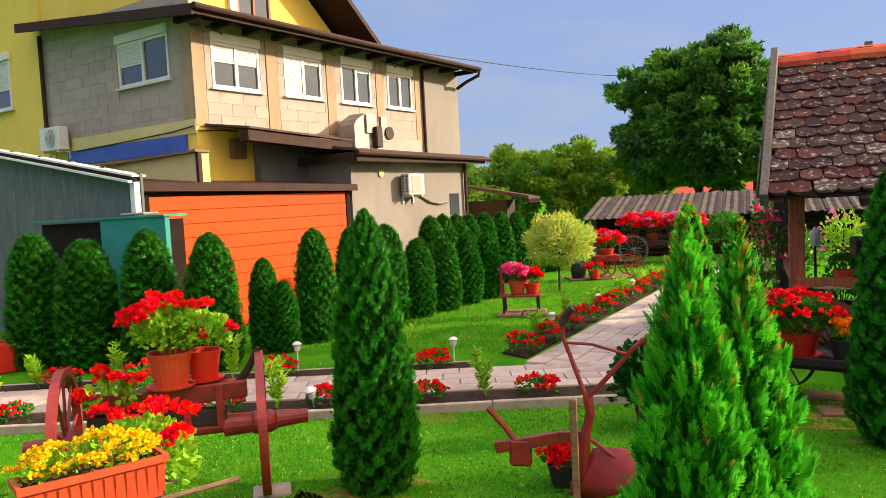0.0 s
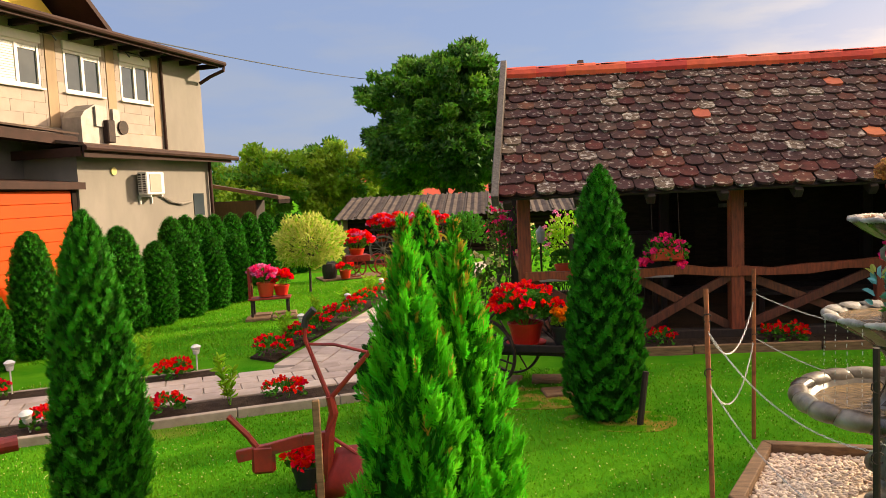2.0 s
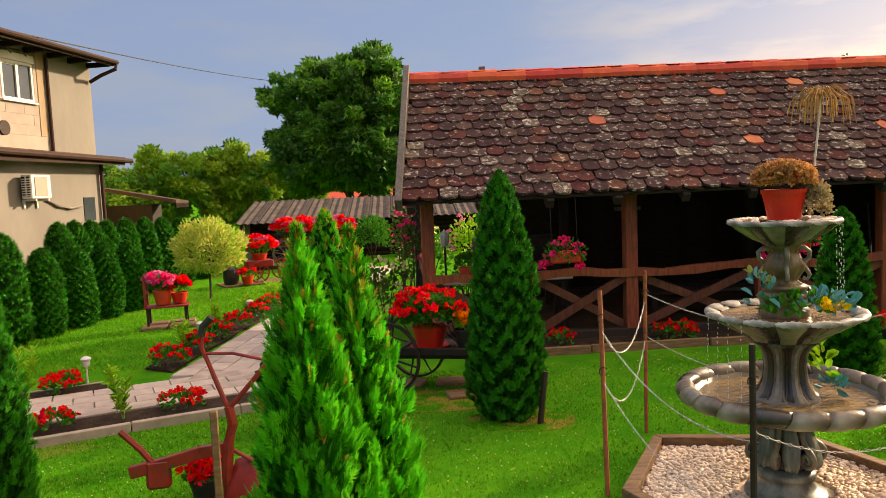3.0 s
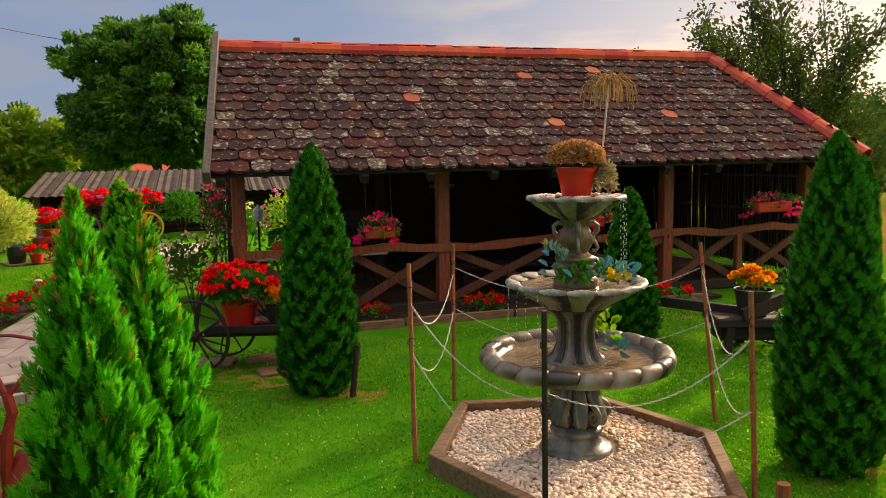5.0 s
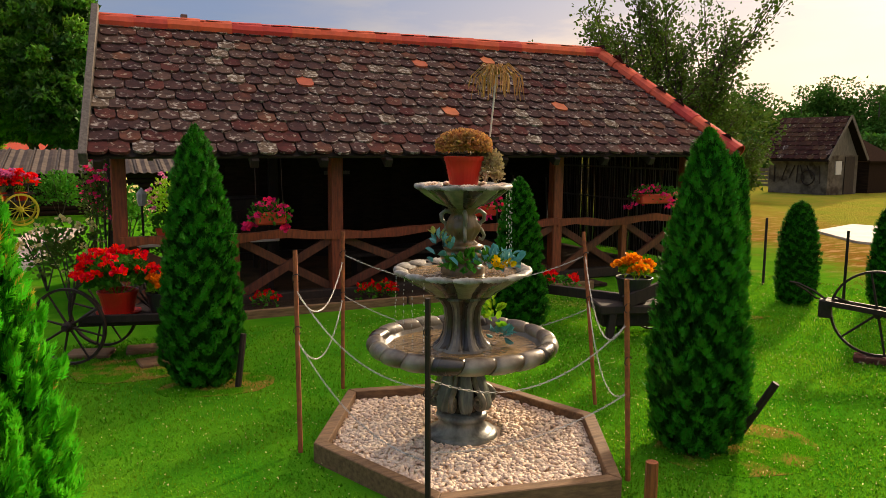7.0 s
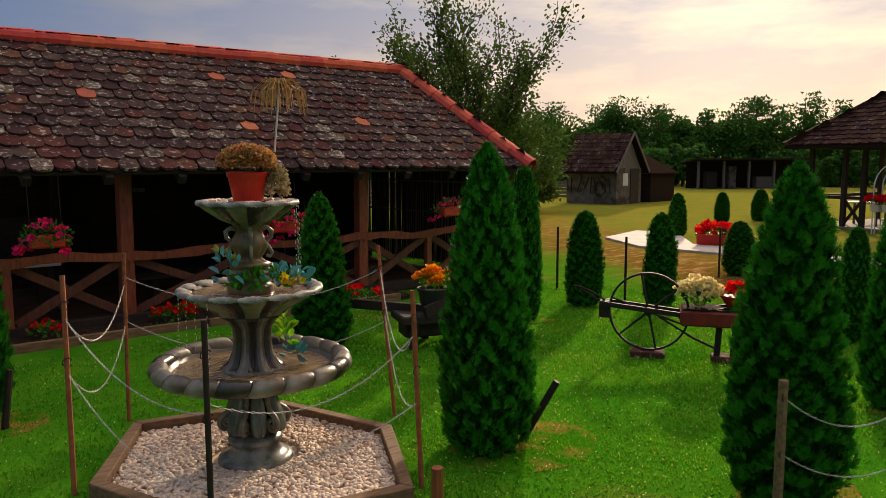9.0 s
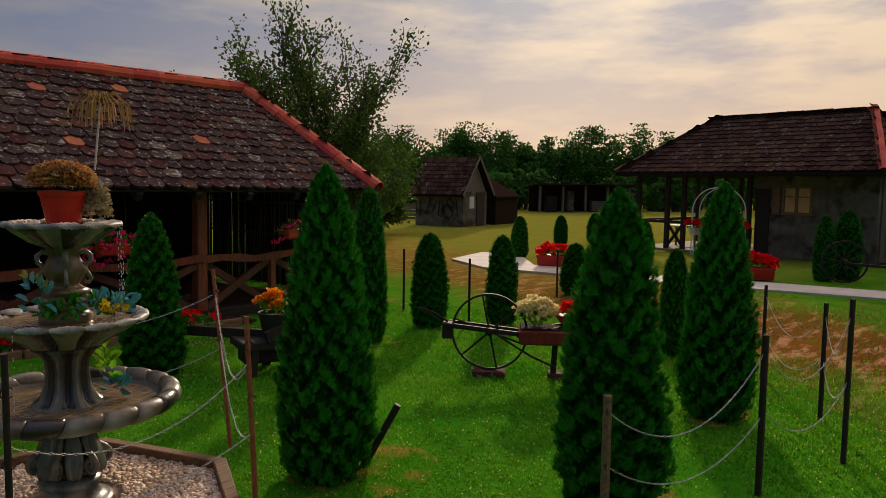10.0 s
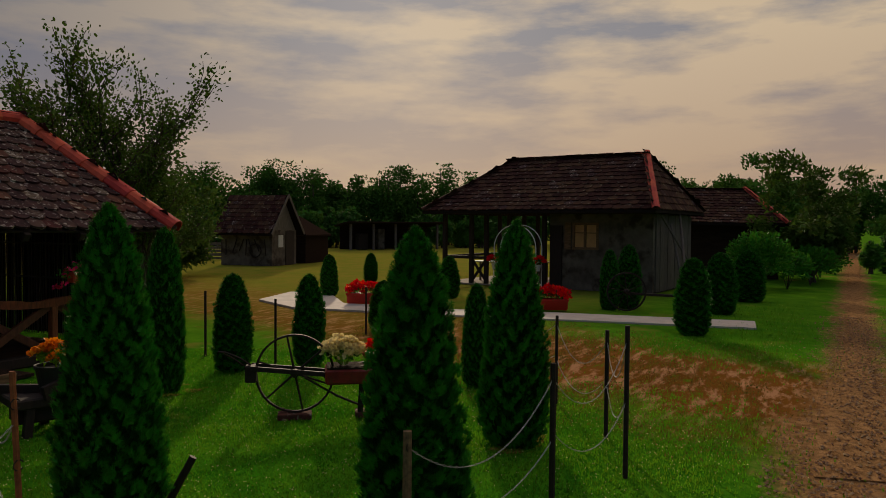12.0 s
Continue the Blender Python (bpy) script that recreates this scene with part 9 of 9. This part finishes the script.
# cart with the big iron wheel on the far lawn
def build_wheel_cart():
    rgt, fwd = Vector((0.588, -0.809, 0)), Vector((0.809, 0.588, 0))
    o = Vector((7.12, 4.72, 0))
    m = Matrix(((rgt.x, fwd.x, 0, o.x), (rgt.y, fwd.y, 0, o.y), (0, 0, 1, 0), (0, 0, 0, 1)))
    t = thing("wheel_cart", m, "old one-wheeled iron cart with a flower box", "cart")
    spoked_wheel("wheel", t, (0, 0, 0.48), (0.12, 1, 0), 0.425, 6, IRON, 0.022, 0.035, 0.045, 0.18)
    for y in (-0.10, 0.10):
        part("beam", beam(bmesh.new(), (-0.46, y, 0.56), (0.42, y, 0.47), 0.035, 0.05), IRON, t)
        part("beam", beam(bmesh.new(), (0.30, y, 0.46), (0.98, y, 0.60), 0.035, 0.04), IRON, t)
    part("weight", boxes((-0.52, -0.40, -0.07, 0.07, 0.40, 0.58), bevel=0.012), IRON, t, "dark box at the beam's end")
    part("hook", tube(bmesh.new(), [(-0.46, 0, 0.58), (-0.58, 0, 0.66), (-0.72, 0, 0.72), (-0.80, 0, 0.73)], 0.012, 5), IRON, t)
    part("hook", tube(bmesh.new(), [(-0.46, 0.03, 0.56), (-0.55, 0.03, 0.58), (-0.66, 0.03, 0.66), (-0.74, 0.02, 0.70)], 0.010, 5), IRON, t)
    part("tray", boxes((0.32, 0.98, -0.2, 0.2, 0.38, 0.54), bevel=0.02), IRON_RED, t)
    part("soil", boxes((0.34, 0.96, -0.18, 0.18, 0.545, 0.56)), SOIL, t)
    part("stay", tube(bmesh.new(), [(0.1, -0.08, 0.45), (0.45, -0.08, 0.24), (0.72, -0.08, 0.12)], 0.014, 5), IRON, t)
    for x in (0.70, 0.86):
        part("leg", beam(bmesh.new(), (x, -0.05, 0.04), (x + 0.02, -0.05, 0.42), 0.045, 0.06), IRON, t)
    for x, w in ((0.0, 0.36), (0.80, 0.3)):
        b = thing("brick", m @ pose(x, 0, 0), "reddish brick under the cart", "brick", "bricks under the cart")
        part("body", boxes((-w / 2, w / 2, -0.1, 0.1, -0.01, 0.055), bevel=0.008), TILE_RED, b)
    flower_pot(m @ pose(0.52, -0.02, 0.50), 141, None, 0.2, 0.10, 0.21, 0.24, PETAL_WHITE, LEAF, heads=64, head_r=0.045, petal_size=0.042, label="cream flowers in the cart's tray", leaf_n=140)
    bw = thing("bowl", m @ pose(0.90, 0, 0.56), "red oval bowl on the cart", "bowl")
    part("bowl", lathe([(0.08, 0.0), (0.14, 0.05), (0.19, 0.13), (0.2, 0.14), (0.18, 0.135), (0.0, 0.09)], 22), REDPOT, bw)
    flower_pot(m @ pose(0.88, 0, 0.60), 142, None, 0.12, 0.08, 0.13, 0.12, PETAL_RED, heads=14, head_r=0.035, petal_size=0.038, label="red flowers in the red bowl", leaf_n=60)


build_wheel_cart()

# red troughs on the pale path
for k, (x, y) in enumerate(((17.15, 10.1), (18.25, 5.45))):
    window_box(pose(x, y, 0.035, 0, 0, -72) @ Matrix.Diagonal((1.25, 1.6, 1.5, 1)), 0.7, ((PETAL_RED, 40, 0.05, 0.05),), "red trough of red geraniums on the pale path", 150 + k, REDPOT)
# round dark wheel ornament by the farmhouse
wm = thing("wheel_ornament", pose(19.0, 3.75, 0, 0, 0, 0), "black wagon wheel standing with a hitch pole", "wheel")
spoked_wheel("wheel", wm, (0, 0, 0.5), (0.9, 0.35, 0), 0.48, 10, IRON, 0.04, 0.05, 0.07, 0.2)
part("shaft", beam(bmesh.new(), (0.05, 0, 0.45), (0.5, -1.6, 0.4), 0.06, 0.06), IRON, wm)
part("leg", beam(bmesh.new(), (0.45, -1.5, 0), (0.45, -1.5, 0.4), 0.05, 0.05), IRON, wm)

# ---- bedding flowers along the path ----
def bedding(x, y, seed, r=0.17, petal=None, heads=16, h=0.16, label="clump of red impatiens in the bed", n=100):
    g = np.random.default_rng(seed)
    t = thing("bedding_flowers", pose(x, y, 0.02), label, "flowers", "bedding flowers")
    foliage("foliage", t, g, n, (0, 0, h * 0.42), (r, r, h * 0.6), 0.055, LEAF, 0.75)
    blossoms("blossom", t, g, dome_points(g, heads, (0, 0, h * 0.5), (r * 1.02, r * 1.02, h * 0.62), 0.15), 0.032, 10, 0.042, petal or PETAL_RED)


for k, s in enumerate((-4.6, -3.35, -2.4, -1.35, -0.25, 0.9)):
    p = on_path(s, 7.78 + 0.05 * (k % 2))
    bedding(p.x, p.y, 200 + k, 0.17 + 0.02 * (k % 3), heads=14 + 3 * (k % 2), h=0.17)
for k, s in enumerate((-4.9, -3.6, -2.15, -1.05, -0.2)):
    p = on_path(s, 9.36)
    bedding(p.x, p.y, 220 + k, 0.21, heads=22, h=0.2, n=150)
for k in range(12):
    y = 9.62 + k * 0.86
    bedding(-2.92 + 0.124 * (y - 9.0) + 0.03 * math.sin(k * 2), y, 240 + k, 0.20 + 0.04 * (k % 3 == 0), heads=15 + 6 * (k % 3 == 0), h=0.24, n=190)
for k, x in enumerate((1.25, 2.15, 3.5, 3.75, 4.9, 5.5, 6.3)):
    bedding(x, 9.42, 260 + k, 0.16, heads=10 + 3 * (k % 2), h=0.22, n=70)
for k, (x, y) in enumerate(((-5.9, 6.0), (-6.4, 6.5))):
    bedding(x, y, 280 + k, 0.3, heads=12, h=0.42, n=240, label="leafy clump of red and orange flowers in the bed")


# pale young shrubs with thin upright stems in the bed
def seedling(x, y, seed, h=0.5, label="young pale green plant with upright leafy stems"):
    g = np.random.default_rng(seed)
    t = thing("seedling", pose(x, y, 0), label, "plant", "young plants in the bed")
    bm = bmesh.new()
    pts, nr = [], []
    for k in range(4):
        a = g.uniform(0, 6.28)
        dx, dy = 0.1 * math.cos(a), 0.1 * math.sin(a)
        hh = h * g.uniform(0.7, 1.05)
        tube(bm, [(0.02 * dx, 0.02 * dy, 0), (dx * 0.5, dy * 0.5, hh * 0.5), (dx, dy, hh)], 0.005, 4, 0.003)
        for z in np.linspace(0.25, 1.0, 12):
            for s in (0, 2.1, 4.2):
                pts.append((dx * z, dy * z, hh * z))
                nr.append((math.cos(s + z * 9), math.sin(s + z * 9), 0.5))
    part("stem", bm, LEAF_PALE, t)
    v, f = leaves(g, np.array(pts), np.array(nr), 0.085, 0.36, 0.3, 0.3)
    tagged(mesh_part("foliage", v.tolist(), f.tolist(), LEAF_PALE, t), kind="stuff")


for k, (s, d) in enumerate(((-5.2, 9.34), (-4.2, 9.3), (-2.75, 9.34), (-3.0, 7.8), (-1.85, 7.78), (-0.55, 9.3), (-0.75, 7.82), (0.35, 7.8), (-4.9, 7.8))):
    p = on_path(s, d)
    seedling(p.x, p.y, 300 + k, 0.42 + 0.1 * (k % 3))
for k in range(6):
    y = 10.4 + k * 1.4
    seedling(-3.05 + 0.124 * (y - 9), y, 320 + k, 0.45)


def solar_lamp(x, y, h, seed, tilt=0.0):
    t = thing("solar_lamp", pose(x, y, 0, tilt, 0, 0), "small solar garden lamp on a thin spike", "garden lamp", "solar garden lamps")
    part("spike", rod(bmesh.new(), (0, 0, -0.02), (0, 0, h), 0.01, n=6), WHITEMETAL, t)
    part("shade", lathe([(0.02, h), (0.05, h + 0.005), (0.062, h + 0.03), (0.03, h + 0.055), (0.0, h + 0.06)], 16), WHITEMETAL, t)
    part("lens", lathe([(0.035, h - 0.06), (0.045, h - 0.01), (0.03, h)], 14), SHUTTER, t)


for k, (s, d, h, tl) in enumerate(((-1.95, 9.5, 0.36, 0), (-1.45, 7.76, 0.2, 14), (-5.6, 7.75, 0.25, 0), (0.05, 9.6, 0.3, 0))):
    p = on_path(s, d)
    solar_lamp(p.x, p.y, h, k, tl)
for k in range(3):
    solar_lamp(-2.8 + 0.3 * k, 11.0 + 2.1 * k, 0.3, 9 + k)
for k, (x, y) in enumerate(((14.6, 5.6),)):
    solar_lamp(x, y, 0.42, 20 + k)


# shrubs: dark one by the plough, low one at the path's near end, roses by the barn
def shrub(x, y, seed, r, h, material, label, n=900, leaf=0.06, petals=None, heads=0):
    g = np.random.default_rng(seed)
    t = thing("shrub", pose(x, y, 0), label, "shrub")
    bm = bmesh.new()
    for k in range(7):
        a = g.uniform(0, 6.28)
        tube(bm, [(0, 0, -0.01), (r * 0.3 * math.cos(a), r * 0.3 * math.sin(a), h * 0.45), (r * 0.75 * math.cos(a), r * 0.75 * math.sin(a), h * 0.85)], 0.012, 5, 0.005)
    tagged(part("stem", bm, BARK, t), kind="stuff")
    foliage("foliage", t, g, n, (0, 0, h * 0.5), (r, r, h * 0.52), leaf, material, 0.6, 0.35)
    if petals is not None:
        blossoms("blossom", t, g, dome_points(g, heads, (0, 0, h * 0.5), (r, r, h * 0.55), -0.2), 0.04, 12, 0.045, petals)


shrub(-0.95, 6.75, 401, 0.24, 0.75, THUJA, "small dark green bush beside the path", 900, 0.07)
shrub(-5.35, 5.45, 402, 0.28, 0.36, LEAF_PALE, "low bright green bush beside the path", 700, 0.05)
shrub(-0.1, 10.6, 403, 0.48, 1.12, LEAF_OLIVE, "straggly rose bush with cream blooms by the barn", 420, 0.07, PETAL_WHITE, 18)
shrub(-0.45, 12.0, 404, 0.42, 1.0, LEAF, "straggly rose bush with cream blooms by the barn", 300, 0.07, PETAL_WHITE, 14)
shrub(0.75, 15.2, 405, 0.5, 1.2, LEAF, "leafy green bush behind the barn", 500, 0.08)
shrub(-0.7, 23.4, 406, 0.7, 1.35, LEAF, "leafy green bush in front of the log shed", 1000, 0.1)
for k, (x, y) in enumerate(((0.1, 14.9), (0.25, 12.4))):
    shrub(x + 0.1, y, 410 + k, 0.26, 1.9, LEAF_OLIVE, "climbing plant with small pink flowers at the barn end", 260, 0.08, PETAL_PINK, 16)
shrub(1.7, 16.4, 418, 0.6, 1.5, LEAF_PALE, "light green bush with pink blooms behind the barn", 700, 0.08, PETAL_ROSE, 40)
shrub(0.7, 17.6, 419, 0.6, 1.3, LEAF, "leafy bush with cream blooms behind the barn", 600, 0.09, PETAL_WHITE, 40)
shrub(1.3, 13.2, 416, 0.35, 0.75, LEAF, "potted green plant inside the barn", 400, 0.07)
shrub(26.5, 1.2, 417, 1.1, 1.9, LEAF, "large rounded green bush by the farmhouse", 2600, 0.12)
for k, (x, y, r, h) in enumerate(((31, -0.3, 0.9, 1.4), (35, -0.6, 0.9, 1.3), (40, -1.0, 1.0, 1.2), (28.6, 0.4, 0.8, 1.3))):
    shrub(x, y, 420 + k, r, h, LEAF, "rounded green bush along the track", 1000, 0.14)


# hanging baskets of petunias at the barn front
def hanging(x, y, z, seed, L=0.5, box_mat=None, label="hanging box of pink petunias at the barn front", spread=0.3, heads=26):
    g = np.random.default_rng(seed)
    t = thing("hanging_basket", pose(x, y, z), label, "hanging basket", "hanging petunias")
    part("trough", boxes((-L / 2, L / 2, -0.08, 0.08, 0, 0.15), bevel=0.02), box_mat or TERRACOTTA, t)
    for dx in (-L * 0.45, L * 0.45):
        part("cord", rod(bmesh.new(), (dx, 0, 0.13), (dx, 0.05, 1.93 - z), 0.004, n=4), IRON, t)
    foliage("foliage", t, g, 240, (0, 0, 0.1), (spread, 0.18, 0.2), 0.048, LEAF, 0.7)
    p = dome_points(g, heads, (0, 0, 0.08), (spread * 1.1, 0.2, 0.22), -0.9)
    blossoms("blossom", t, g, p, 0.026, 12, 0.046, PETAL_PINK)


hanging(2.2, 9.28, 1.12, 501, 0.36, spread=0.27, heads=30)
hanging(5.15, 9.30, 1.12, 502, 0.42, REDPOT, spread=0.38)
hanging(8.3, 9.40, 1.20, 503, 0.62, spread=0.55, heads=24)


# inside the barn: tables, tools, white slab, chain-link far end
def build_barn_inside():
    t = thing("table", pose(0.0, 0.0, 0), "long pale-topped table inside the barn", "table")
    part("tabletop", boxes((0.7, 2.6, 10.6, 11.4, 0.74, 0.79), bevel=0.008), WHITEPAVE, t)
    for x in (0.8, 2.45):
        for y in (10.68, 11.28):
            part("leg", boxes((x, x + 0.07, y, y + 0.07, 0, 0.738)), DARKWOOD, t)
    c = thing("bench", pose(0, 0, 0), "dark wooden bench inside the barn", "bench")
    flower_pot(pose(1.1, 10.85, 0.79), 505, TERRACOTTA, 0.13, 0.16, 0.20, 0.26, None, LEAF, leaf_n=200, label="terracotta pot with a leafy green plant on the barn table", saucer=False)
    part("seat", boxes((3.6, 6.2, 10.7, 11.1, 0.42, 0.47), bevel=0.008), DARKWOOD, c)
    for x in (3.8, 5.9):
        part("leg", boxes((x, x + 0.08, 10.75, 11.05, 0, 0.418)), DARKWOOD, c)
    s = thing("sign_board", pose(4.45, 13.93, 1.55), "small pale board on the barn's back wall", "board")
    part("board", boxes((-0.25, 0.25, -0.03, 0, 0, 0.07)), OLDWOOD, s)
    f = tagged(new("floor"), "trodden earth floor inside the barn", "floor", kind="structure")
    bm = boxes((BX0 + 0.3, BX1 - 0.4, 9.99, 13.8, -0.04, 0.012))
    part("floor_slab", bm, DIRT, f)
    # wattle screen at the far end with tools hung on it
    w = thing("wattle_screen", pose(0, 0, 0), "screen of thin dry canes at the barn end", "screen")
    rg = random.Random(8)
    bm = bmesh.new()
    for k in range(62):
        y = 9.98 + k * 0.0615 + rg.uniform(-.02, .02)
        rod(bm, (9.42 + rg.uniform(-.02, .02), y, 0.1), (9.42 + rg.uniform(-.03, .03), y + rg.uniform(-.04, .04), 1.9 + rg.uniform(-.2, .1)), 0.009, 0.006, 4)
    tagged(part("cane", bm, OLDWOOD, w), kind="stuff")
    rb = random.Random(14)
    for k in range(17):
        y = 9.99 + k * 0.225
        part("board", boxes((9.50, 9.525 + 0.006 * (k % 2), y, y + rb.uniform(0.17, 0.222), 0.12, rb.uniform(1.95, 2.25))), LOG, w)
    for z in (0.5, 1.1, 1.7):
        part("rail", rod(bmesh.new(), (9.44, 9.98, z), (9.44, 13.8, z), 0.02, n=6), OLDWOOD, w)
    for k, (x, z) in enumerate(((7.2, 1.4), (7.7, 1.35), (8.1, 1.5), (8.9, 1.45))):
        o = thing("hand_tool", pose(x, 13.7, 0), "old farm tool leaning in the barn", "tool", "tools in the barn")
        part("handle", rod(bmesh.new(), (0, -0.3, 0.02), (0.1, 0, z), 0.02, n=6), OLDWOOD, o)
        part("head", boxes((0.02, 0.2, -0.03, 0.0, z, z + 0.05)), IRON, o)
    p = thing("winnower", pose(2.1, 12.6, 0), "dark wooden farm machine inside the barn", "machine")
    part("box", boxes((-0.7, 0.7, -0.4, 0.4, 0.45, 1.25), bevel=0.03), DARKWOOD, p)
    for x in (-0.6, 0.55):
        for y in (-0.35, 0.3):
            part("leg", boxes((x, x + 0.07, y, y + 0.07, 0, 0.45)), DARKWOOD, p)
    spoked_wheel("wheel", p, (0.2, -0.5, 0.8), (0, 1, 0), 0.28, 6, IRON, 0.025, 0.03, 0.04, 0.1)


build_barn_inside()

# red bin and lantern by the lean-to
b = thing("bucket", pose(-9.99, 7.50, 0), "red plastic tub by the grey shed", "tub")
cone_pot("tub", b, 0.27, 0.41, REDPOT)
ln = thing("lantern", pose(0.9, 12.6, 0), "thin black garden lantern in the barn", "lantern")
part("pole", rod(bmesh.new(), (0, 0, 0), (0, 0, 1.15), 0.018, n=8), IRON, ln)
part("cage", lathe([(0.05, 1.15), (0.07, 1.2), (0.08, 1.34), (0.03, 1.40), (0.0, 1.44)], 8), SHUTTER, ln)

# ---- grass blades and clover on the lawn ----
def build_grass():
    rng = np.random.default_rng(77)
    # blades stand thickest on the lawn nearest the walk
    zones = [(-5.5, 6.5, 2.6, 8.6, 84000, 0.024), (3.0, 10.5, 0.4, 8.8, 72000, 0.024), (-6.3, -1.0, 9.6, 18.0, 30000, 0.034), (-7.0, 0.0, 2.0, 6.0, 14000, 0.03), (6.0, 15.0, -3.4, 6.5, 50000, 0.034), (13.0, 24.0, -5.0, 2.6, 30000, 0.05)]
    pts, size = [], []
    for x0, x1, y0, y1, n, s in zones:
        p = np.stack([rng.uniform(x0, x1, n), rng.uniform(y0, y1, n)], 1)
        e = p @ np.array((PATH_E.x, PATH_E.y))
        d = p @ np.array((PATH_D.x, PATH_D.y))
        on = (d > 7.38) & (d < 9.62) & (e < 2.0)
        hexd = np.hypot(p[:, 0] - HC.x, p[:, 1] - HC.y) < 1.0
        side = (np.abs(p[:, 0] - (-2.35 + 0.124 * (p[:, 1] - 9))) < 0.9) & (p[:, 1] > 8.9)
        gap = np.abs(p[:, 0] - 0.42 * p[:, 1] - 10.9)
        dry = (p[:, 0] - 0.42 * p[:, 1] > 9.2) & (p[:, 1] > 5.0) & (rng.random(n) < 0.85)
        worn = dry | (gap < 3.1 * rng.random(n) + 0.5) | ((p[:, 1] > -1.75) & (p[:, 1] < 0.22 * rng.normal(0, 1, n) - 0.1) & (p[:, 0] > 6.2) & (rng.random(n) < 0.96)) | ((p[:, 1] <= -1.75) & (p[:, 0] < 8.4))
        fade = (p[:, 0] > 15) & (rng.random(n) > np.clip((2.4 - p[:, 1]) / 2.5, 0, 1) * np.clip((24 - p[:, 0]) / 9, 0, 1))
        p = p[~(fade | on | hexd | side | worn)]
        pts.append(p)
        size.append(np.full(len(p), s))
    p = np.concatenate(pts)
    s = np.concatenate(size) * rng.uniform(0.55, 1.3, len(p))
    n = len(p)
    a = rng.uniform(0, 2 * math.pi, n)
    lean = rng.uniform(0.1, 0.7, n)
    b = np.stack([p[:, 0], p[:, 1], np.full(n, -0.004)], 1)
    w = np.stack([np.cos(a), np.sin(a), np.zeros(n)], 1) * (0.006 + 0.004 * rng.random(n))[:, None]
    tip = b + np.stack([-np.sin(a) * lean, np.cos(a) * lean, np.ones(n)], 1) * s[:, None]
    v = np.stack([b - w, b + w, tip], 1).reshape(-1, 3)
    f = (np.arange(n)[:, None] * 3 + np.array((0, 1, 2))).tolist()
    g = mesh_part("grass", v.tolist(), f, BLADE)
    tagged(g, "short mown green grass blades of the lawn", "grass", kind="stuff")
    # dry tufts on the worn strip
    k = 26000
    q = np.stack([rng.uniform(7.0, 18.0, k), rng.uniform(-2.2, 8.0, k)], 1)
    off = np.abs(q[:, 0] - 0.42 * q[:, 1] - 10.9)
    tuft = np.sin(q[:, 0] * 2.3 + 1.4 * np.sin(q[:, 1] * 1.9)) + np.sin(q[:, 1] * 3.1 + q[:, 0] * 0.8)
    q = q[(off < 3.2 + 0.8 * rng.random(k)) & (tuft > -0.5 + rng.normal(0, 0.5, k)) & ((q[:, 1] > 0.2) | (rng.random(k) < 0.12))]
    m = len(q)
    b = np.repeat(np.stack([q[:, 0], q[:, 1], np.full(m, -0.003)], 1), 2, 0)
    a = rng.uniform(0, 2 * math.pi, 2 * m)
    w = np.stack([np.cos(a), np.sin(a), np.zeros(2 * m)], 1) * 0.007
    t = b + np.stack([-np.sin(a) * 0.9, np.cos(a) * 0.9, np.ones(2 * m)], 1) * rng.uniform(0.012, 0.04, (2 * m, 1))
    v = np.stack([b - w, b + w, t], 1).reshape(-1, 3)
    tagged(mesh_part("dry_grass", v.tolist(), (np.arange(2 * m)[:, None] * 3 + np.array((0, 1, 2))).tolist(), DRYBLADE), "dry brown grass tufts on the worn strip", "grass", kind="stuff")
    # white clover heads
    k = 10000
    q = p[rng.integers(0, n, k)]
    c = np.stack([q[:, 0], q[:, 1], rng.uniform(0.014, 0.03, k)], 1)
    v, f = leaves(rng, np.repeat(c, 2, 0), rng.normal(0, 1, (k * 2, 3)), 0.0085, 1.0, 0.4, 0.3, plain=True)
    tagged(mesh_part("clover", v.tolist(), f.tolist(), PETAL_WHITE), "white clover heads scattered in the lawn", "clover", kind="stuff")


build_grass()
